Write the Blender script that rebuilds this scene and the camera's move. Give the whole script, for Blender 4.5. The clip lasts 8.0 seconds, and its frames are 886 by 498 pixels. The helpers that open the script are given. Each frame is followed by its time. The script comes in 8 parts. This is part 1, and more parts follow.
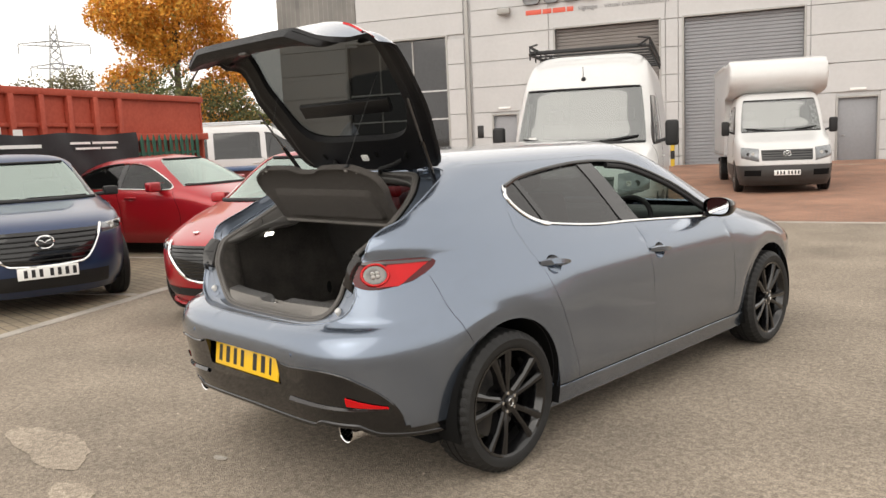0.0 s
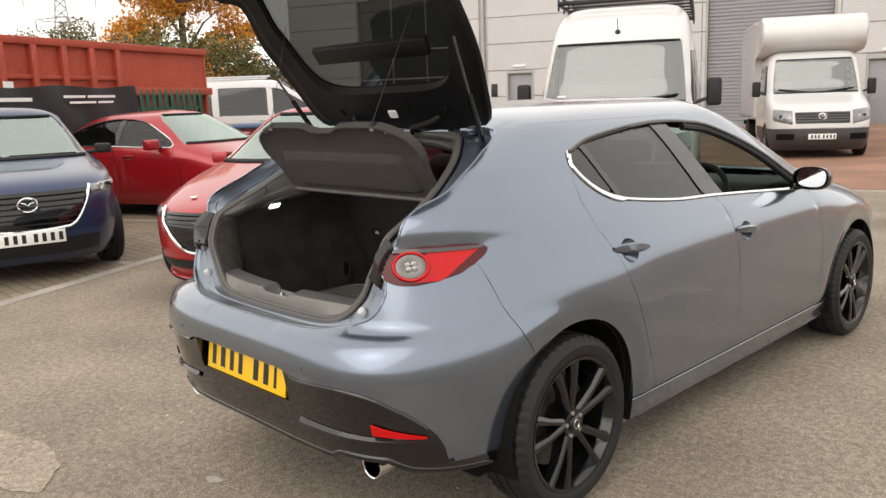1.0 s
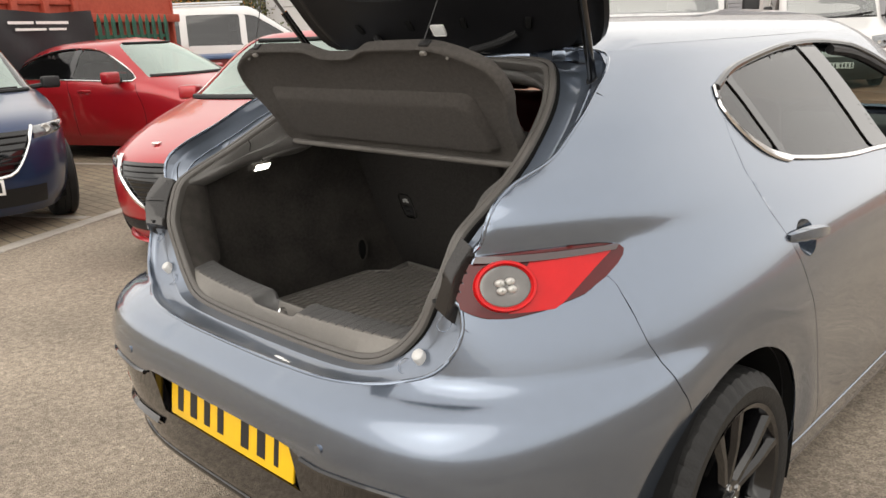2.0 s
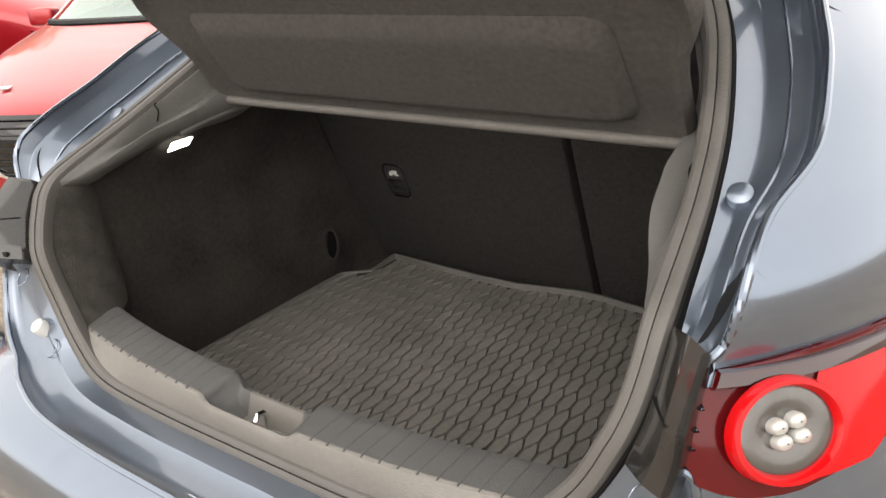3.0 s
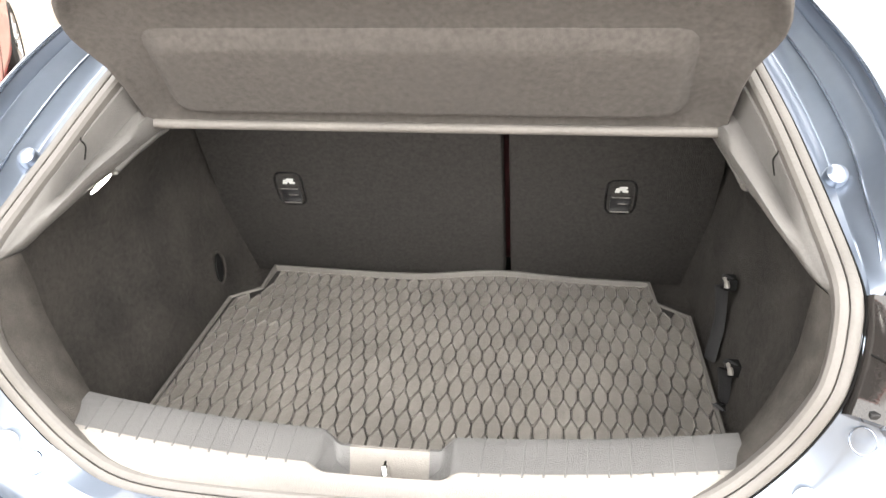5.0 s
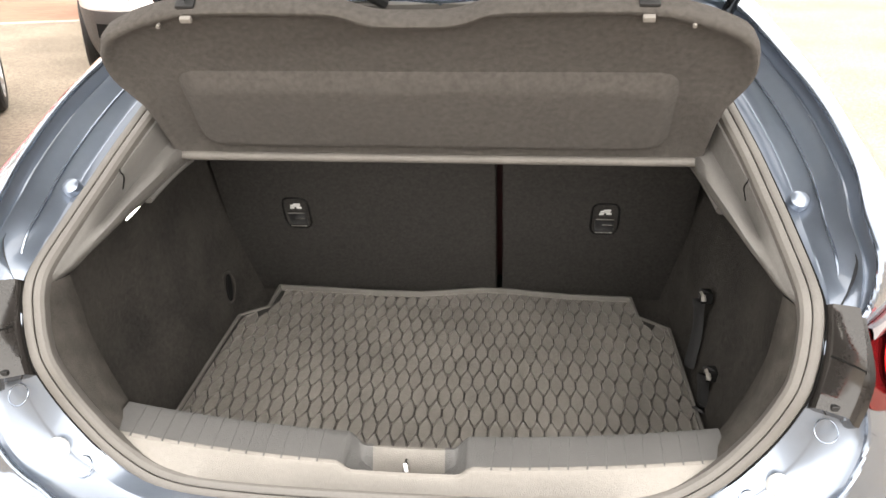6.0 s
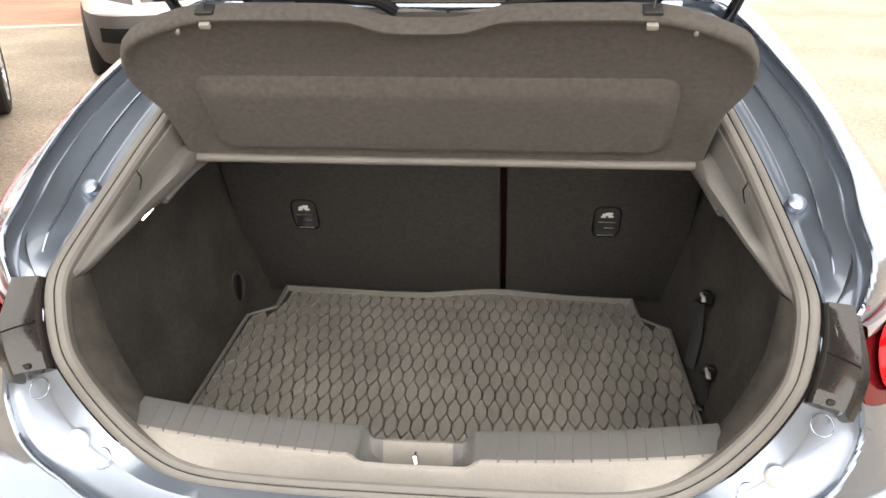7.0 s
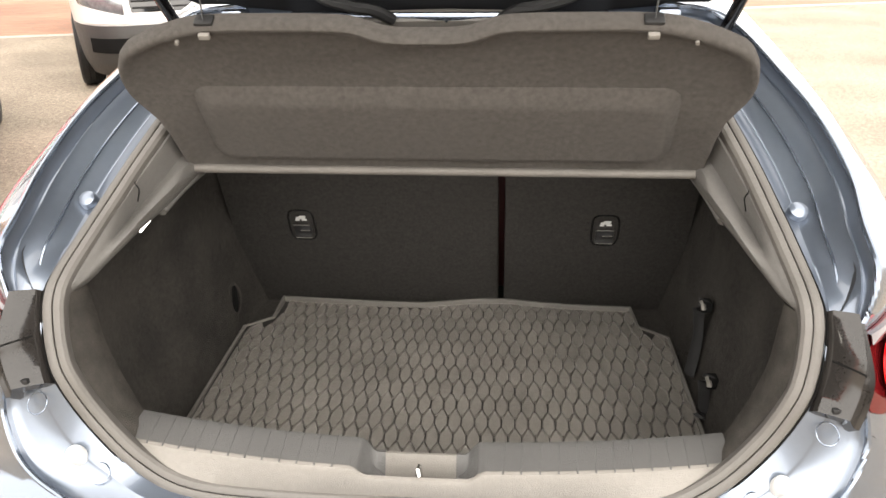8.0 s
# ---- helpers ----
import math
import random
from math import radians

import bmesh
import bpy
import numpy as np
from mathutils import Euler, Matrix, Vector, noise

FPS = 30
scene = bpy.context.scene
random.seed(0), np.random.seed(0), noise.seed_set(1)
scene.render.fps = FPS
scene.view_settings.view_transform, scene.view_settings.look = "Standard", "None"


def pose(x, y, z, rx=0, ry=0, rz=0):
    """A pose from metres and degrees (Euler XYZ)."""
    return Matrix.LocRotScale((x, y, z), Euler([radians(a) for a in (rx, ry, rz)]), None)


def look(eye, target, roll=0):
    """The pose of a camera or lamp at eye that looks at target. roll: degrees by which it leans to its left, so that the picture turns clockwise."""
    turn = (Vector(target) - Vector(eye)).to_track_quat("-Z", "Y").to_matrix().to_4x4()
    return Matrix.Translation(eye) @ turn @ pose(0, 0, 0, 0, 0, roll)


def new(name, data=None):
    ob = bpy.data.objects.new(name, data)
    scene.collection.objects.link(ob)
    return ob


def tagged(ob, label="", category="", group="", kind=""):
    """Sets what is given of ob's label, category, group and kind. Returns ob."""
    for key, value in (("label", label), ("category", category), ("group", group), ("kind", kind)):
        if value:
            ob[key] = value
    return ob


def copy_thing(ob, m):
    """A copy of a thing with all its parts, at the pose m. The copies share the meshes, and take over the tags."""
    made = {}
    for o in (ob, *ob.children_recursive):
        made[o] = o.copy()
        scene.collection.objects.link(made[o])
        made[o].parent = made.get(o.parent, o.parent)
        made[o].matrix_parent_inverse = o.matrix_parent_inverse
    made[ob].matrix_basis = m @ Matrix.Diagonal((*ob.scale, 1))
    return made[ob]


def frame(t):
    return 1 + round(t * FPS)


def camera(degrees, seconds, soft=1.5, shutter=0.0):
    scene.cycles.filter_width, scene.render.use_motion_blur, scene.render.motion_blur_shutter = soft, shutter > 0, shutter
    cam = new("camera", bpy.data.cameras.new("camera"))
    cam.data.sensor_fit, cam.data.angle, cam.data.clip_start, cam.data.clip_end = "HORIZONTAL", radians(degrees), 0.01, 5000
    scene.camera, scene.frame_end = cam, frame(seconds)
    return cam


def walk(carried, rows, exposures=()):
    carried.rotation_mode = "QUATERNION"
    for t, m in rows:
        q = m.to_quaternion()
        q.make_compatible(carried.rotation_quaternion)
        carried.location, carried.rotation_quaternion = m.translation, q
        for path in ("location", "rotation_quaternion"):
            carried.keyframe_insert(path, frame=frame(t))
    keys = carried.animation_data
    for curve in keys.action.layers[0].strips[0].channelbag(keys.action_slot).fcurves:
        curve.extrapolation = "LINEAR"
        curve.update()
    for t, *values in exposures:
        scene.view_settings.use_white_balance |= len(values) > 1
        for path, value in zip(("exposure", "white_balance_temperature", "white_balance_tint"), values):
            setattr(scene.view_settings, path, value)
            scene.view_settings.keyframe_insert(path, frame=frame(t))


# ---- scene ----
cam = camera(58.3, 8.0)
PATH = [
    (0, (3.074, -1.754, 1.467), (1.67, -0.356, 1.197), -2.6),
    (0.5, (2.839, -1.585, 1.444), (1.434, -0.197, 1.13), -2.4),
    (1, (2.443, -1.337, 1.447), (1.035, 0.035, 1.079), -2.0),
    (1.5, (1.979, -1.083, 1.429), (0.588, 0.283, 0.985), -2.2),
    (1.7, (1.8, -0.964, 1.405), (0.423, 0.406, 0.927), -2.2),
    (2.8, (0.903, -0.447, 1.398), (-0.277, 1.006, 0.694), -3.3),
    (3, (0.768, -0.372, 1.374), (-0.338, 1.115, 0.621), -3.9),
    (3.5, (0.493, -0.257, 1.371), (-0.353, 1.333, 0.503), -4.2),
    (4, (0.288, -0.285, 1.383), (-0.223, 1.409, 0.451), -3.4),
    (4.5, (0.166, -0.416, 1.431), (-0.109, 1.334, 0.503), -1.7),
    (4.7, (0.201, -0.479, 1.443), (-0.071, 1.283, 0.537), -1.7),
    (6, (0.153, -0.673, 1.517), (-0.039, 1.135, 0.684), -1.1),
    (6.5, (0.147, -0.701, 1.524), (-0.042, 1.11, 0.696), -0.6),
    (7, (0.141, -0.712, 1.525), (-0.047, 1.102, 0.704), -0.8),
    (7.5, (0.129, -0.714, 1.526), (-0.043, 1.108, 0.717), -0.9),
    (8, (0.125, -0.706, 1.526), (-0.042, 1.118, 0.723), -0.9),
]
walk(cam, [(t, look(eye, target, roll)) for t, eye, target, roll in PATH],
     [(0, .0, 6800, 10), (1, .0, 6800, 10), (1.7, .1, 6800, 10), (2.8, .42, 6800, 10), (3, .65, 6800, 10), (3.5, 1.75, 6800, 10), (4, 2.5, 6700, 10), (4.5, 2.6, 6500, 10), (5.8, 1.7, 6800, 10), (8, 1.4, 6900, 10)])

# ---- light ----
world = bpy.data.worlds.new("overcast_sky")
scene.world = world
world.use_nodes = True
wn, wl = world.node_tree.nodes, world.node_tree.links
for n in list(wn):
    wn.remove(n)
sky = wn.new("ShaderNodeTexSky")
sky.sky_type, sky.sun_disc = "NISHITA", False
SUN_EL, SUN_AZ = radians(40), radians(165)
sky.sun_elevation, sky.sun_rotation = SUN_EL, SUN_AZ
sky.air_density, sky.dust_density, sky.ozone_density = 1.0, 3.0, 1.0
hsv = wn.new("ShaderNodeHueSaturation")
hsv.inputs["Saturation"].default_value = 0.12
veil = wn.new("ShaderNodeMix")
veil.data_type = "RGBA"
veil.inputs["Factor"].default_value = 0.72
veil.inputs["B"].default_value = (12.6, 12.3, 12.0, 1)
wbg, wout = wn.new("ShaderNodeBackground"), wn.new("ShaderNodeOutputWorld")
wbg.inputs["Strength"].default_value = 0.15
wl.new(sky.outputs["Color"], hsv.inputs["Color"])
wl.new(hsv.outputs["Color"], veil.inputs["A"])
wl.new(veil.outputs["Result"], wbg.inputs["Color"])
wl.new(wbg.outputs["Background"], wout.inputs["Surface"])
sun = new("sun", bpy.data.lights.new("sun", "SUN"))
sun.data.energy, sun.data.angle, sun.data.color = 1.1, radians(70), (1.0, 0.96, 0.9)
sun.matrix_world = look((0, 0, 0), (-math.sin(SUN_AZ) * math.cos(SUN_EL), -math.cos(SUN_AZ) * math.cos(SUN_EL), -math.sin(SUN_EL)))


# ---- materials ----
def mat(name, col, rough=0.5, metal=0.0, coat=0.0, vary=0.0, scale=8.0, bump=0.0, bscale=60.0, spec=0.5, col2=None, sheen=0.0, flake=0.0, island=0.0):
    """A painted, plastic, cloth or metal surface: colour with blotches at a large scale and grain at a fine one."""
    m = bpy.data.materials.new(name)
    m.use_nodes = True
    n, l = m.node_tree.nodes, m.node_tree.links
    b = n["Principled BSDF"]
    b.inputs["Base Color"].default_value = (*col, 1)
    b.inputs["Roughness"].default_value = rough
    b.inputs["Metallic"].default_value = metal
    b.inputs["Coat Weight"].default_value = coat
    b.inputs["Coat Roughness"].default_value = 0.03
    b.inputs["Specular IOR Level"].default_value = spec
    b.inputs["Sheen Weight"].default_value = sheen
    tc = n.new("ShaderNodeTexCoord")
    if vary or island:
        big = n.new("ShaderNodeTexNoise")
        big.inputs["Scale"].default_value, big.inputs["Detail"].default_value = scale, 6
        fine = n.new("ShaderNodeTexNoise")
        fine.inputs["Scale"].default_value, fine.inputs["Detail"].default_value = scale * 14, 3
        add = n.new("ShaderNodeMath")
        add.operation = "MULTIPLY_ADD"
        add.inputs[1].default_value, add.inputs[2].default_value = 0.6, 0.0
        l.new(tc.outputs["Object"], big.inputs["Vector"])
        l.new(tc.outputs["Object"], fine.inputs["Vector"])
        l.new(big.outputs["Fac"], add.inputs[0])
        s2 = n.new("ShaderNodeMath")
        s2.operation = "MULTIPLY_ADD"
        s2.inputs[1].default_value = 0.4
        l.new(fine.outputs["Fac"], s2.inputs[0])
        l.new(add.outputs[0], s2.inputs[2])
        fac = s2.outputs[0]
        if island:
            info = n.new("ShaderNodeObjectInfo")
            s3 = n.new("ShaderNodeMath")
            s3.operation = "MULTIPLY_ADD"
            s3.inputs[1].default_value = island
            l.new(info.outputs["Random"], s3.inputs[0])
            l.new(fac, s3.inputs[2])
            fac = s3.outputs[0]
        ramp = n.new("ShaderNodeValToRGB")
        ramp.color_ramp.elements[0].position, ramp.color_ramp.elements[1].position = 0.3, 0.7
        c2 = col2 or col
        lo = tuple(max(0, c * (1 - vary)) for c in col)
        hi = tuple(min(1, c * (1 + vary)) for c in c2)
        ramp.color_ramp.elements[0].color, ramp.color_ramp.elements[1].color = (*lo, 1), (*hi, 1)
        l.new(fac, ramp.inputs["Fac"])
        l.new(ramp.outputs["Color"], b.inputs["Base Color"])
        rr = n.new("ShaderNodeMapRange")
        rr.inputs["To Min"].default_value, rr.inputs["To Max"].default_value = max(0.02, rough * 0.8), min(1, rough * 1.2)
        l.new(big.outputs["Fac"], rr.inputs["Value"])
        l.new(rr.outputs["Result"], b.inputs["Roughness"])
    if bump:
        nb = n.new("ShaderNodeTexNoise")
        nb.inputs["Scale"].default_value, nb.inputs["Detail"].default_value = bscale, 4
        bp = n.new("ShaderNodeBump")
        bp.inputs["Strength"].default_value, bp.inputs["Distance"].default_value = bump, 0.01
        l.new(tc.outputs["Object"], nb.inputs["Vector"])
        l.new(nb.outputs["Fac"], bp.inputs["Height"])
        l.new(bp.outputs["Normal"], b.inputs["Normal"])
    return m


def glass(name, tint, rough=0.02, trans=1.0):
    m = bpy.data.materials.new(name)
    m.use_nodes = True
    b = m.node_tree.nodes["Principled BSDF"]
    b.inputs["Base Color"].default_value = (*tint, 1)
    b.inputs["Roughness"].default_value = rough
    b.inputs["Transmission Weight"].default_value = trans
    b.inputs["IOR"].default_value = 1.45
    return m


def thin_glass(name, tint, gloss=0.12, floor=0.0, sheen=(1, 1, 1)):
    """A thin pane: what lies behind it shows through its tint, with a mirror image of the surroundings on top."""
    m = bpy.data.materials.new(name)
    m.use_nodes = True
    n, l = m.node_tree.nodes, m.node_tree.links
    n.remove(n["Principled BSDF"])
    tr, gl, mx = n.new("ShaderNodeBsdfTransparent"), n.new("ShaderNodeBsdfGlossy"), n.new("ShaderNodeMixShader")
    tr.inputs["Color"].default_value = (*tint, 1)
    gl.inputs["Roughness"].default_value = 0.02
    gl.inputs["Color"].default_value = (*sheen, 1)
    r0 = ((0.5 + gloss) / (2.5 + gloss)) ** 2
    fr = n.new("ShaderNodeLayerWeight")
    fr.inputs["Blend"].default_value = 0.5
    pw = n.new("ShaderNodeMath")
    pw.operation = "POWER"
    pw.inputs[1].default_value = 5
    l.new(fr.outputs["Facing"], pw.inputs[0])
    ad = n.new("ShaderNodeMath")
    ad.operation = "MULTIPLY_ADD"
    ad.inputs[1].default_value, ad.inputs[2].default_value = (1 - r0) * (1 - floor), r0 * (1 - floor) + floor
    l.new(pw.outputs[0], ad.inputs[0])
    l.new(ad.outputs[0], mx.inputs[0])
    l.new(tr.outputs[0], mx.inputs[1])
    l.new(gl.outputs[0], mx.inputs[2])
    l.new(mx.outputs[0], n["Material Output"].inputs["Surface"])
    return m


def asphalt_material(name="worn_asphalt", gain=1.0):
    m = bpy.data.materials.new(name)
    m.use_nodes = True
    n, l = m.node_tree.nodes, m.node_tree.links
    b = n["Principled BSDF"]
    b.inputs["Roughness"].default_value = 0.9
    b.inputs["Specular IOR Level"].default_value = 0.25
    tc = n.new("ShaderNodeTexCoord")
    stone = n.new("ShaderNodeTexVoronoi")
    stone.inputs["Scale"].default_value = 170
    grain = n.new("ShaderNodeTexNoise")
    grain.inputs["Scale"].default_value, grain.inputs["Detail"].default_value = 30, 8
    blot = n.new("ShaderNodeTexNoise")
    blot.inputs["Scale"].default_value, blot.inputs["Detail"].default_value = 1.1, 7
    for t in (stone, grain, blot):
        l.new(tc.outputs["Object"], t.inputs["Vector"])
    base = n.new("ShaderNodeValToRGB")
    e = base.color_ramp.elements
    e[0].position, e[0].color = 0.28, (0.225 * gain, 0.194 * gain, 0.160 * gain, 1)
    e[1].position, e[1].color = 0.72, (0.350 * gain, 0.300 * gain, 0.245 * gain, 1)
    l.new(blot.outputs["Fac"], base.inputs["Fac"])
    speck = n.new("ShaderNodeValToRGB")
    e = speck.color_ramp.elements
    e[0].position, e[0].color = 0.2, (0.62, 0.60, 0.58, 1)
    e[1].position, e[1].color = 0.85, (1.34, 1.31, 1.26, 1)
    l.new(stone.outputs["Color"], speck.inputs["Fac"])
    mul = n.new("ShaderNodeMix")
    mul.data_type, mul.blend_type = "RGBA", "MULTIPLY"
    mul.inputs["Factor"].default_value = 0.8
    l.new(base.outputs["Color"], mul.inputs["A"])
    l.new(speck.outputs["Color"], mul.inputs["B"])
    mul2 = n.new("ShaderNodeMix")
    mul2.data_type, mul2.blend_type = "RGBA", "MULTIPLY"
    mul2.inputs["Factor"].default_value = 0.55
    gr = n.new("ShaderNodeValToRGB")
    gr.color_ramp.elements[0].position, gr.color_ramp.elements[0].color = 0.35, (0.6, 0.6, 0.6, 1)
    gr.color_ramp.elements[1].position, gr.color_ramp.elements[1].color = 0.65, (1.25, 1.25, 1.25, 1)
    l.new(grain.outputs["Fac"], gr.inputs["Fac"])
    l.new(mul.outputs["Result"], mul2.inputs["A"])
    l.new(gr.outputs["Color"], mul2.inputs["B"])
    l.new(mul2.outputs["Result"], b.inputs["Base Color"])
    bp = n.new("ShaderNodeBump")
    bp.inputs["Strength"].default_value, bp.inputs["Distance"].default_value = 0.7, 0.006
    l.new(stone.outputs["Distance"], bp.inputs["Height"])
    l.new(bp.outputs["Normal"], b.inputs["Normal"])
    return m


def paving_material(name, c1, c2, mortar, sx, sy):
    m = bpy.data.materials.new(name)
    m.use_nodes = True
    n, l = m.node_tree.nodes, m.node_tree.links
    b = n["Principled BSDF"]
    b.inputs["Roughness"].default_value = 0.85
    tc = n.new("ShaderNodeTexCoord")
    br = n.new("ShaderNodeTexBrick")
    br.inputs["Color1"].default_value, br.inputs["Color2"].default_value, br.inputs["Mortar"].default_value = (*c1, 1), (*c2, 1), (*mortar, 1)
    br.inputs["Scale"].default_value, br.inputs["Brick Width"].default_value, br.inputs["Row Height"].default_value = 1.0, sx, sy
    br.inputs["Mortar Size"].default_value = 0.008
    no = n.new("ShaderNodeTexNoise")
    no.inputs["Scale"].default_value, no.inputs["Detail"].default_value = 0.7, 7
    mul = n.new("ShaderNodeMix")
    mul.data_type, mul.blend_type = "RGBA", "MULTIPLY"
    mul.inputs["Factor"].default_value = 0.7
    ra = n.new("ShaderNodeValToRGB")
    ra.color_ramp.elements[0].position, ra.color_ramp.elements[0].color = 0.3, (0.55, 0.55, 0.55, 1)
    ra.color_ramp.elements[1].position, ra.color_ramp.elements[1].color = 0.7, (1.3, 1.28, 1.22, 1)
    l.new(tc.outputs["Object"], br.inputs["Vector"])
    l.new(tc.outputs["Object"], no.inputs["Vector"])
    l.new(no.outputs["Fac"], ra.inputs["Fac"])
    l.new(br.outputs["Color"], mul.inputs["A"])
    l.new(ra.outputs["Color"], mul.inputs["B"])
    l.new(mul.outputs["Result"], b.inputs["Base Color"])
    bp = n.new("ShaderNodeBump")
    bp.inputs["Strength"].default_value, bp.inputs["Distance"].default_value = 0.5, 0.01
    l.new(br.outputs["Fac"], bp.inputs["Height"])
    bp.invert = True
    l.new(bp.outputs["Normal"], b.inputs["Normal"])
    return m


def lamp_glow(name, col, power):
    m = bpy.data.materials.new(name)
    m.use_nodes = True
    b = m.node_tree.nodes["Principled BSDF"]
    b.inputs["Base Color"].default_value = (*col, 1)
    b.inputs["Emission Color"].default_value = (*col, 1)
    b.inputs["Emission Strength"].default_value = power
    return m


M_GREY = mat("blue_grey_metallic_paint", (0.172, 0.206, 0.262), 0.20, 0.86, 1.0, 0.03, 3)
M_JAMB = mat("grey_jamb_paint", (0.160, 0.190, 0.240), 0.32, 0.75, 1.0, 0.05, 5)
M_BLUE = mat("deep_blue_paint", (0.018, 0.035, 0.09), 0.3, 0.35, 0.6, 0.06, 3)
M_RED = mat("deep_red_paint", (0.33, 0.006, 0.012), 0.3, 0.25, 0.7, 0.06, 3)
M_WHITE = mat("white_vehicle_paint", (0.57, 0.57, 0.565), 0.3, 0, 0.5, 0.04, 2)
M_SILVER = mat("silver_vehicle_paint", (0.55, 0.56, 0.57), 0.35, 0.4, 0.6, 0.04, 2)
M_GLOSSBLACK = mat("gloss_black_plastic", (0.004, 0.004, 0.0045), 0.06, 0, 0.6, 0.2, 5, spec=0.4)
M_PLASTIC = mat("matt_black_plastic", (0.014, 0.014, 0.0148), 0.5, 0, 0, 0.15, 12, 0.15, 400, 0.3)
M_GATELINING = mat("black_tailgate_plastic", (0.0065, 0.0065, 0.0075), 0.42, 0, 0, 0.2, 12, 0.15, 400, 0.25)
M_PILLAR = mat("grey_pillar_plastic", (0.098, 0.094, 0.089), 0.45, 0, 0, 0.15, 12, 0.25, 500)
M_TRIM = mat("grey_boot_plastic", (0.172, 0.161, 0.147), 0.5, 0, 0, 0.12, 10, 0.25, 500)
M_CARPET = mat("charcoal_boot_carpet", (0.041, 0.037, 0.033), 0.95, 0, 0, 0.6, 8, 0.9, 700, 0.08, None, 0.03)
# boot carpet lightened: the stronger light on the border is in the colour
M_BORDER = mat("lit_charcoal_border_carpet", (0.082, 0.074, 0.066), 0.95, 0, 0, 0.5, 30, 0.9, 700, 0.08, None, 0.03)
M_CARPET2 = mat("seat_back_carpet", (0.037, 0.034, 0.0315), 0.95, 0, 0, 0.5, 130, 0.9, 600, 0.08, None, 0.03)
M_SHELF = mat("parcel_shelf_felt", (0.071, 0.065, 0.060), 0.93, 0, 0, 0.30, 120, 0.6, 800, 0.08, None, 0.03)
# same rubber as the studs; the grooves' shade is put into this dark colour
M_MATBASE = mat("boot_mat_groove_shade", (0.014, 0.013, 0.012), 0.6, 0, 0, 0.3, 7)
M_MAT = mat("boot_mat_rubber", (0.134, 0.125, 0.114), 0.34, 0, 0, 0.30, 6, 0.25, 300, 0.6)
M_BUMPER = mat("grey_bumper_plastic", (0.040, 0.039, 0.038), 0.5, 0, 0, 0.15, 6, 0.2, 300)
# sill plastic with its own grain, darkened for shade below the open tailgate
M_TRIM2 = mat("shaded_ribbed_sill_plastic", (0.082, 0.081, 0.080), 0.42, 0, 0, 0.12, 10, 0.3, 600)
M_MATRIM = mat("boot_mat_edge", (0.115, 0.108, 0.100), 0.38, 0, 0, 0.15, 9)
# shelf edge coloured lighter than the felt to paint the light it catches
M_SHELFEDGE = mat("lit_shelf_edge_felt", (0.105, 0.097, 0.089), 0.7, 0, 0, 0.2, 14, 0.2, 300)
M_SEAL = mat("door_seal_rubber", (0.088, 0.082, 0.076), 0.55, 0, 0, 0.12, 20, 0.1, 200)
M_RUBBER = mat("tyre_rubber", (0.015, 0.015, 0.015), 0.55, 0, 0, 0.3, 15, 0.2, 120, 0.25)
M_RIM = mat("black_alloy", (0.005, 0.005, 0.0055), 0.12, 0.0, 0.4, 0.15, 12, spec=0.4)
M_ALLOY = mat("silver_alloy", (0.5, 0.5, 0.51), 0.3, 0.9, 0.2, 0.08, 12)
M_CHROME = mat("chrome", (0.8, 0.8, 0.8), 0.08, 1.0)
M_STEEL = mat("brake_steel", (0.12, 0.115, 0.11), 0.4, 0.8, 0, 0.2, 30)
M_DARK = mat("dark_underbody", (0.007, 0.007, 0.007), 0.9, 0, 0, 0.2, 10, spec=0.1)
M_BURGUNDY = mat("burgundy_leather", (0.14, 0.012, 0.014), 0.42, 0, 0, 0.12, 20, 0.2, 250)
# seat leather darkened, with the gap's shade put into the colour
M_GAPRED = mat("shaded_burgundy_leather", (0.035, 0.006, 0.007), 0.5, 0, 0, 0.12, 20)
M_REDLENS = mat("red_lamp_lens", (0.47, 0.004, 0.006), 0.12, 0, 0.1, 0.08, 30, spec=0.3)
M_DARKLENS = mat("smoked_lamp_lens", (0.075, 0.004, 0.005), 0.12, 0, 0.1, 0.1, 30, spec=0.35)
M_BROW = mat("smoked_lamp_brow", (0.030, 0.012, 0.013), 0.12, 0, 1.0, 0.1, 30)
M_LAMPGREY = mat("lamp_bowl", (0.13, 0.125, 0.12), 0.22, 0.75, 0.6, 0.2, 40)
M_BULB = mat("lamp_bulb", (0.42, 0.42, 0.40), 0.2, 0.2, 0.6)
M_YELLOW = mat("yellow_plate", (0.78, 0.47, 0.01), 0.4, 0, 0.2, 0.06, 20)
M_WPLATE = mat("white_plate", (0.78, 0.78, 0.76), 0.4, 0, 0.2, 0.06, 20)
M_INK = mat("black_ink", (0.01, 0.01, 0.011), 0.5)
M_WHITE_SMALL = mat("white_rubber_buffer", (0.52, 0.52, 0.51), 0.5, 0, 0, 0.05, 20)
M_TINT = thin_glass("privacy_glass", (0.10, 0.10, 0.105), 0.25)
M_TAILTINT = thin_glass("tailgate_privacy_glass", (0.095, 0.102, 0.10), 0.0)
M_CLEAR = thin_glass("clear_glass", (0.72, 0.78, 0.76), 0.1)
M_SCREEN = thin_glass("windscreen_glass", (0.52, 0.64, 0.58), 0.35, 0.30, (0.80, 0.93, 0.87))
M_VANSCREEN = thin_glass("van_windscreen_glass", (0.45, 0.48, 0.47), 0.2, 0.2, (0.85, 0.87, 0.86))
M_SIDE = thin_glass("side_window_glass", (0.30, 0.34, 0.32), 0.1)
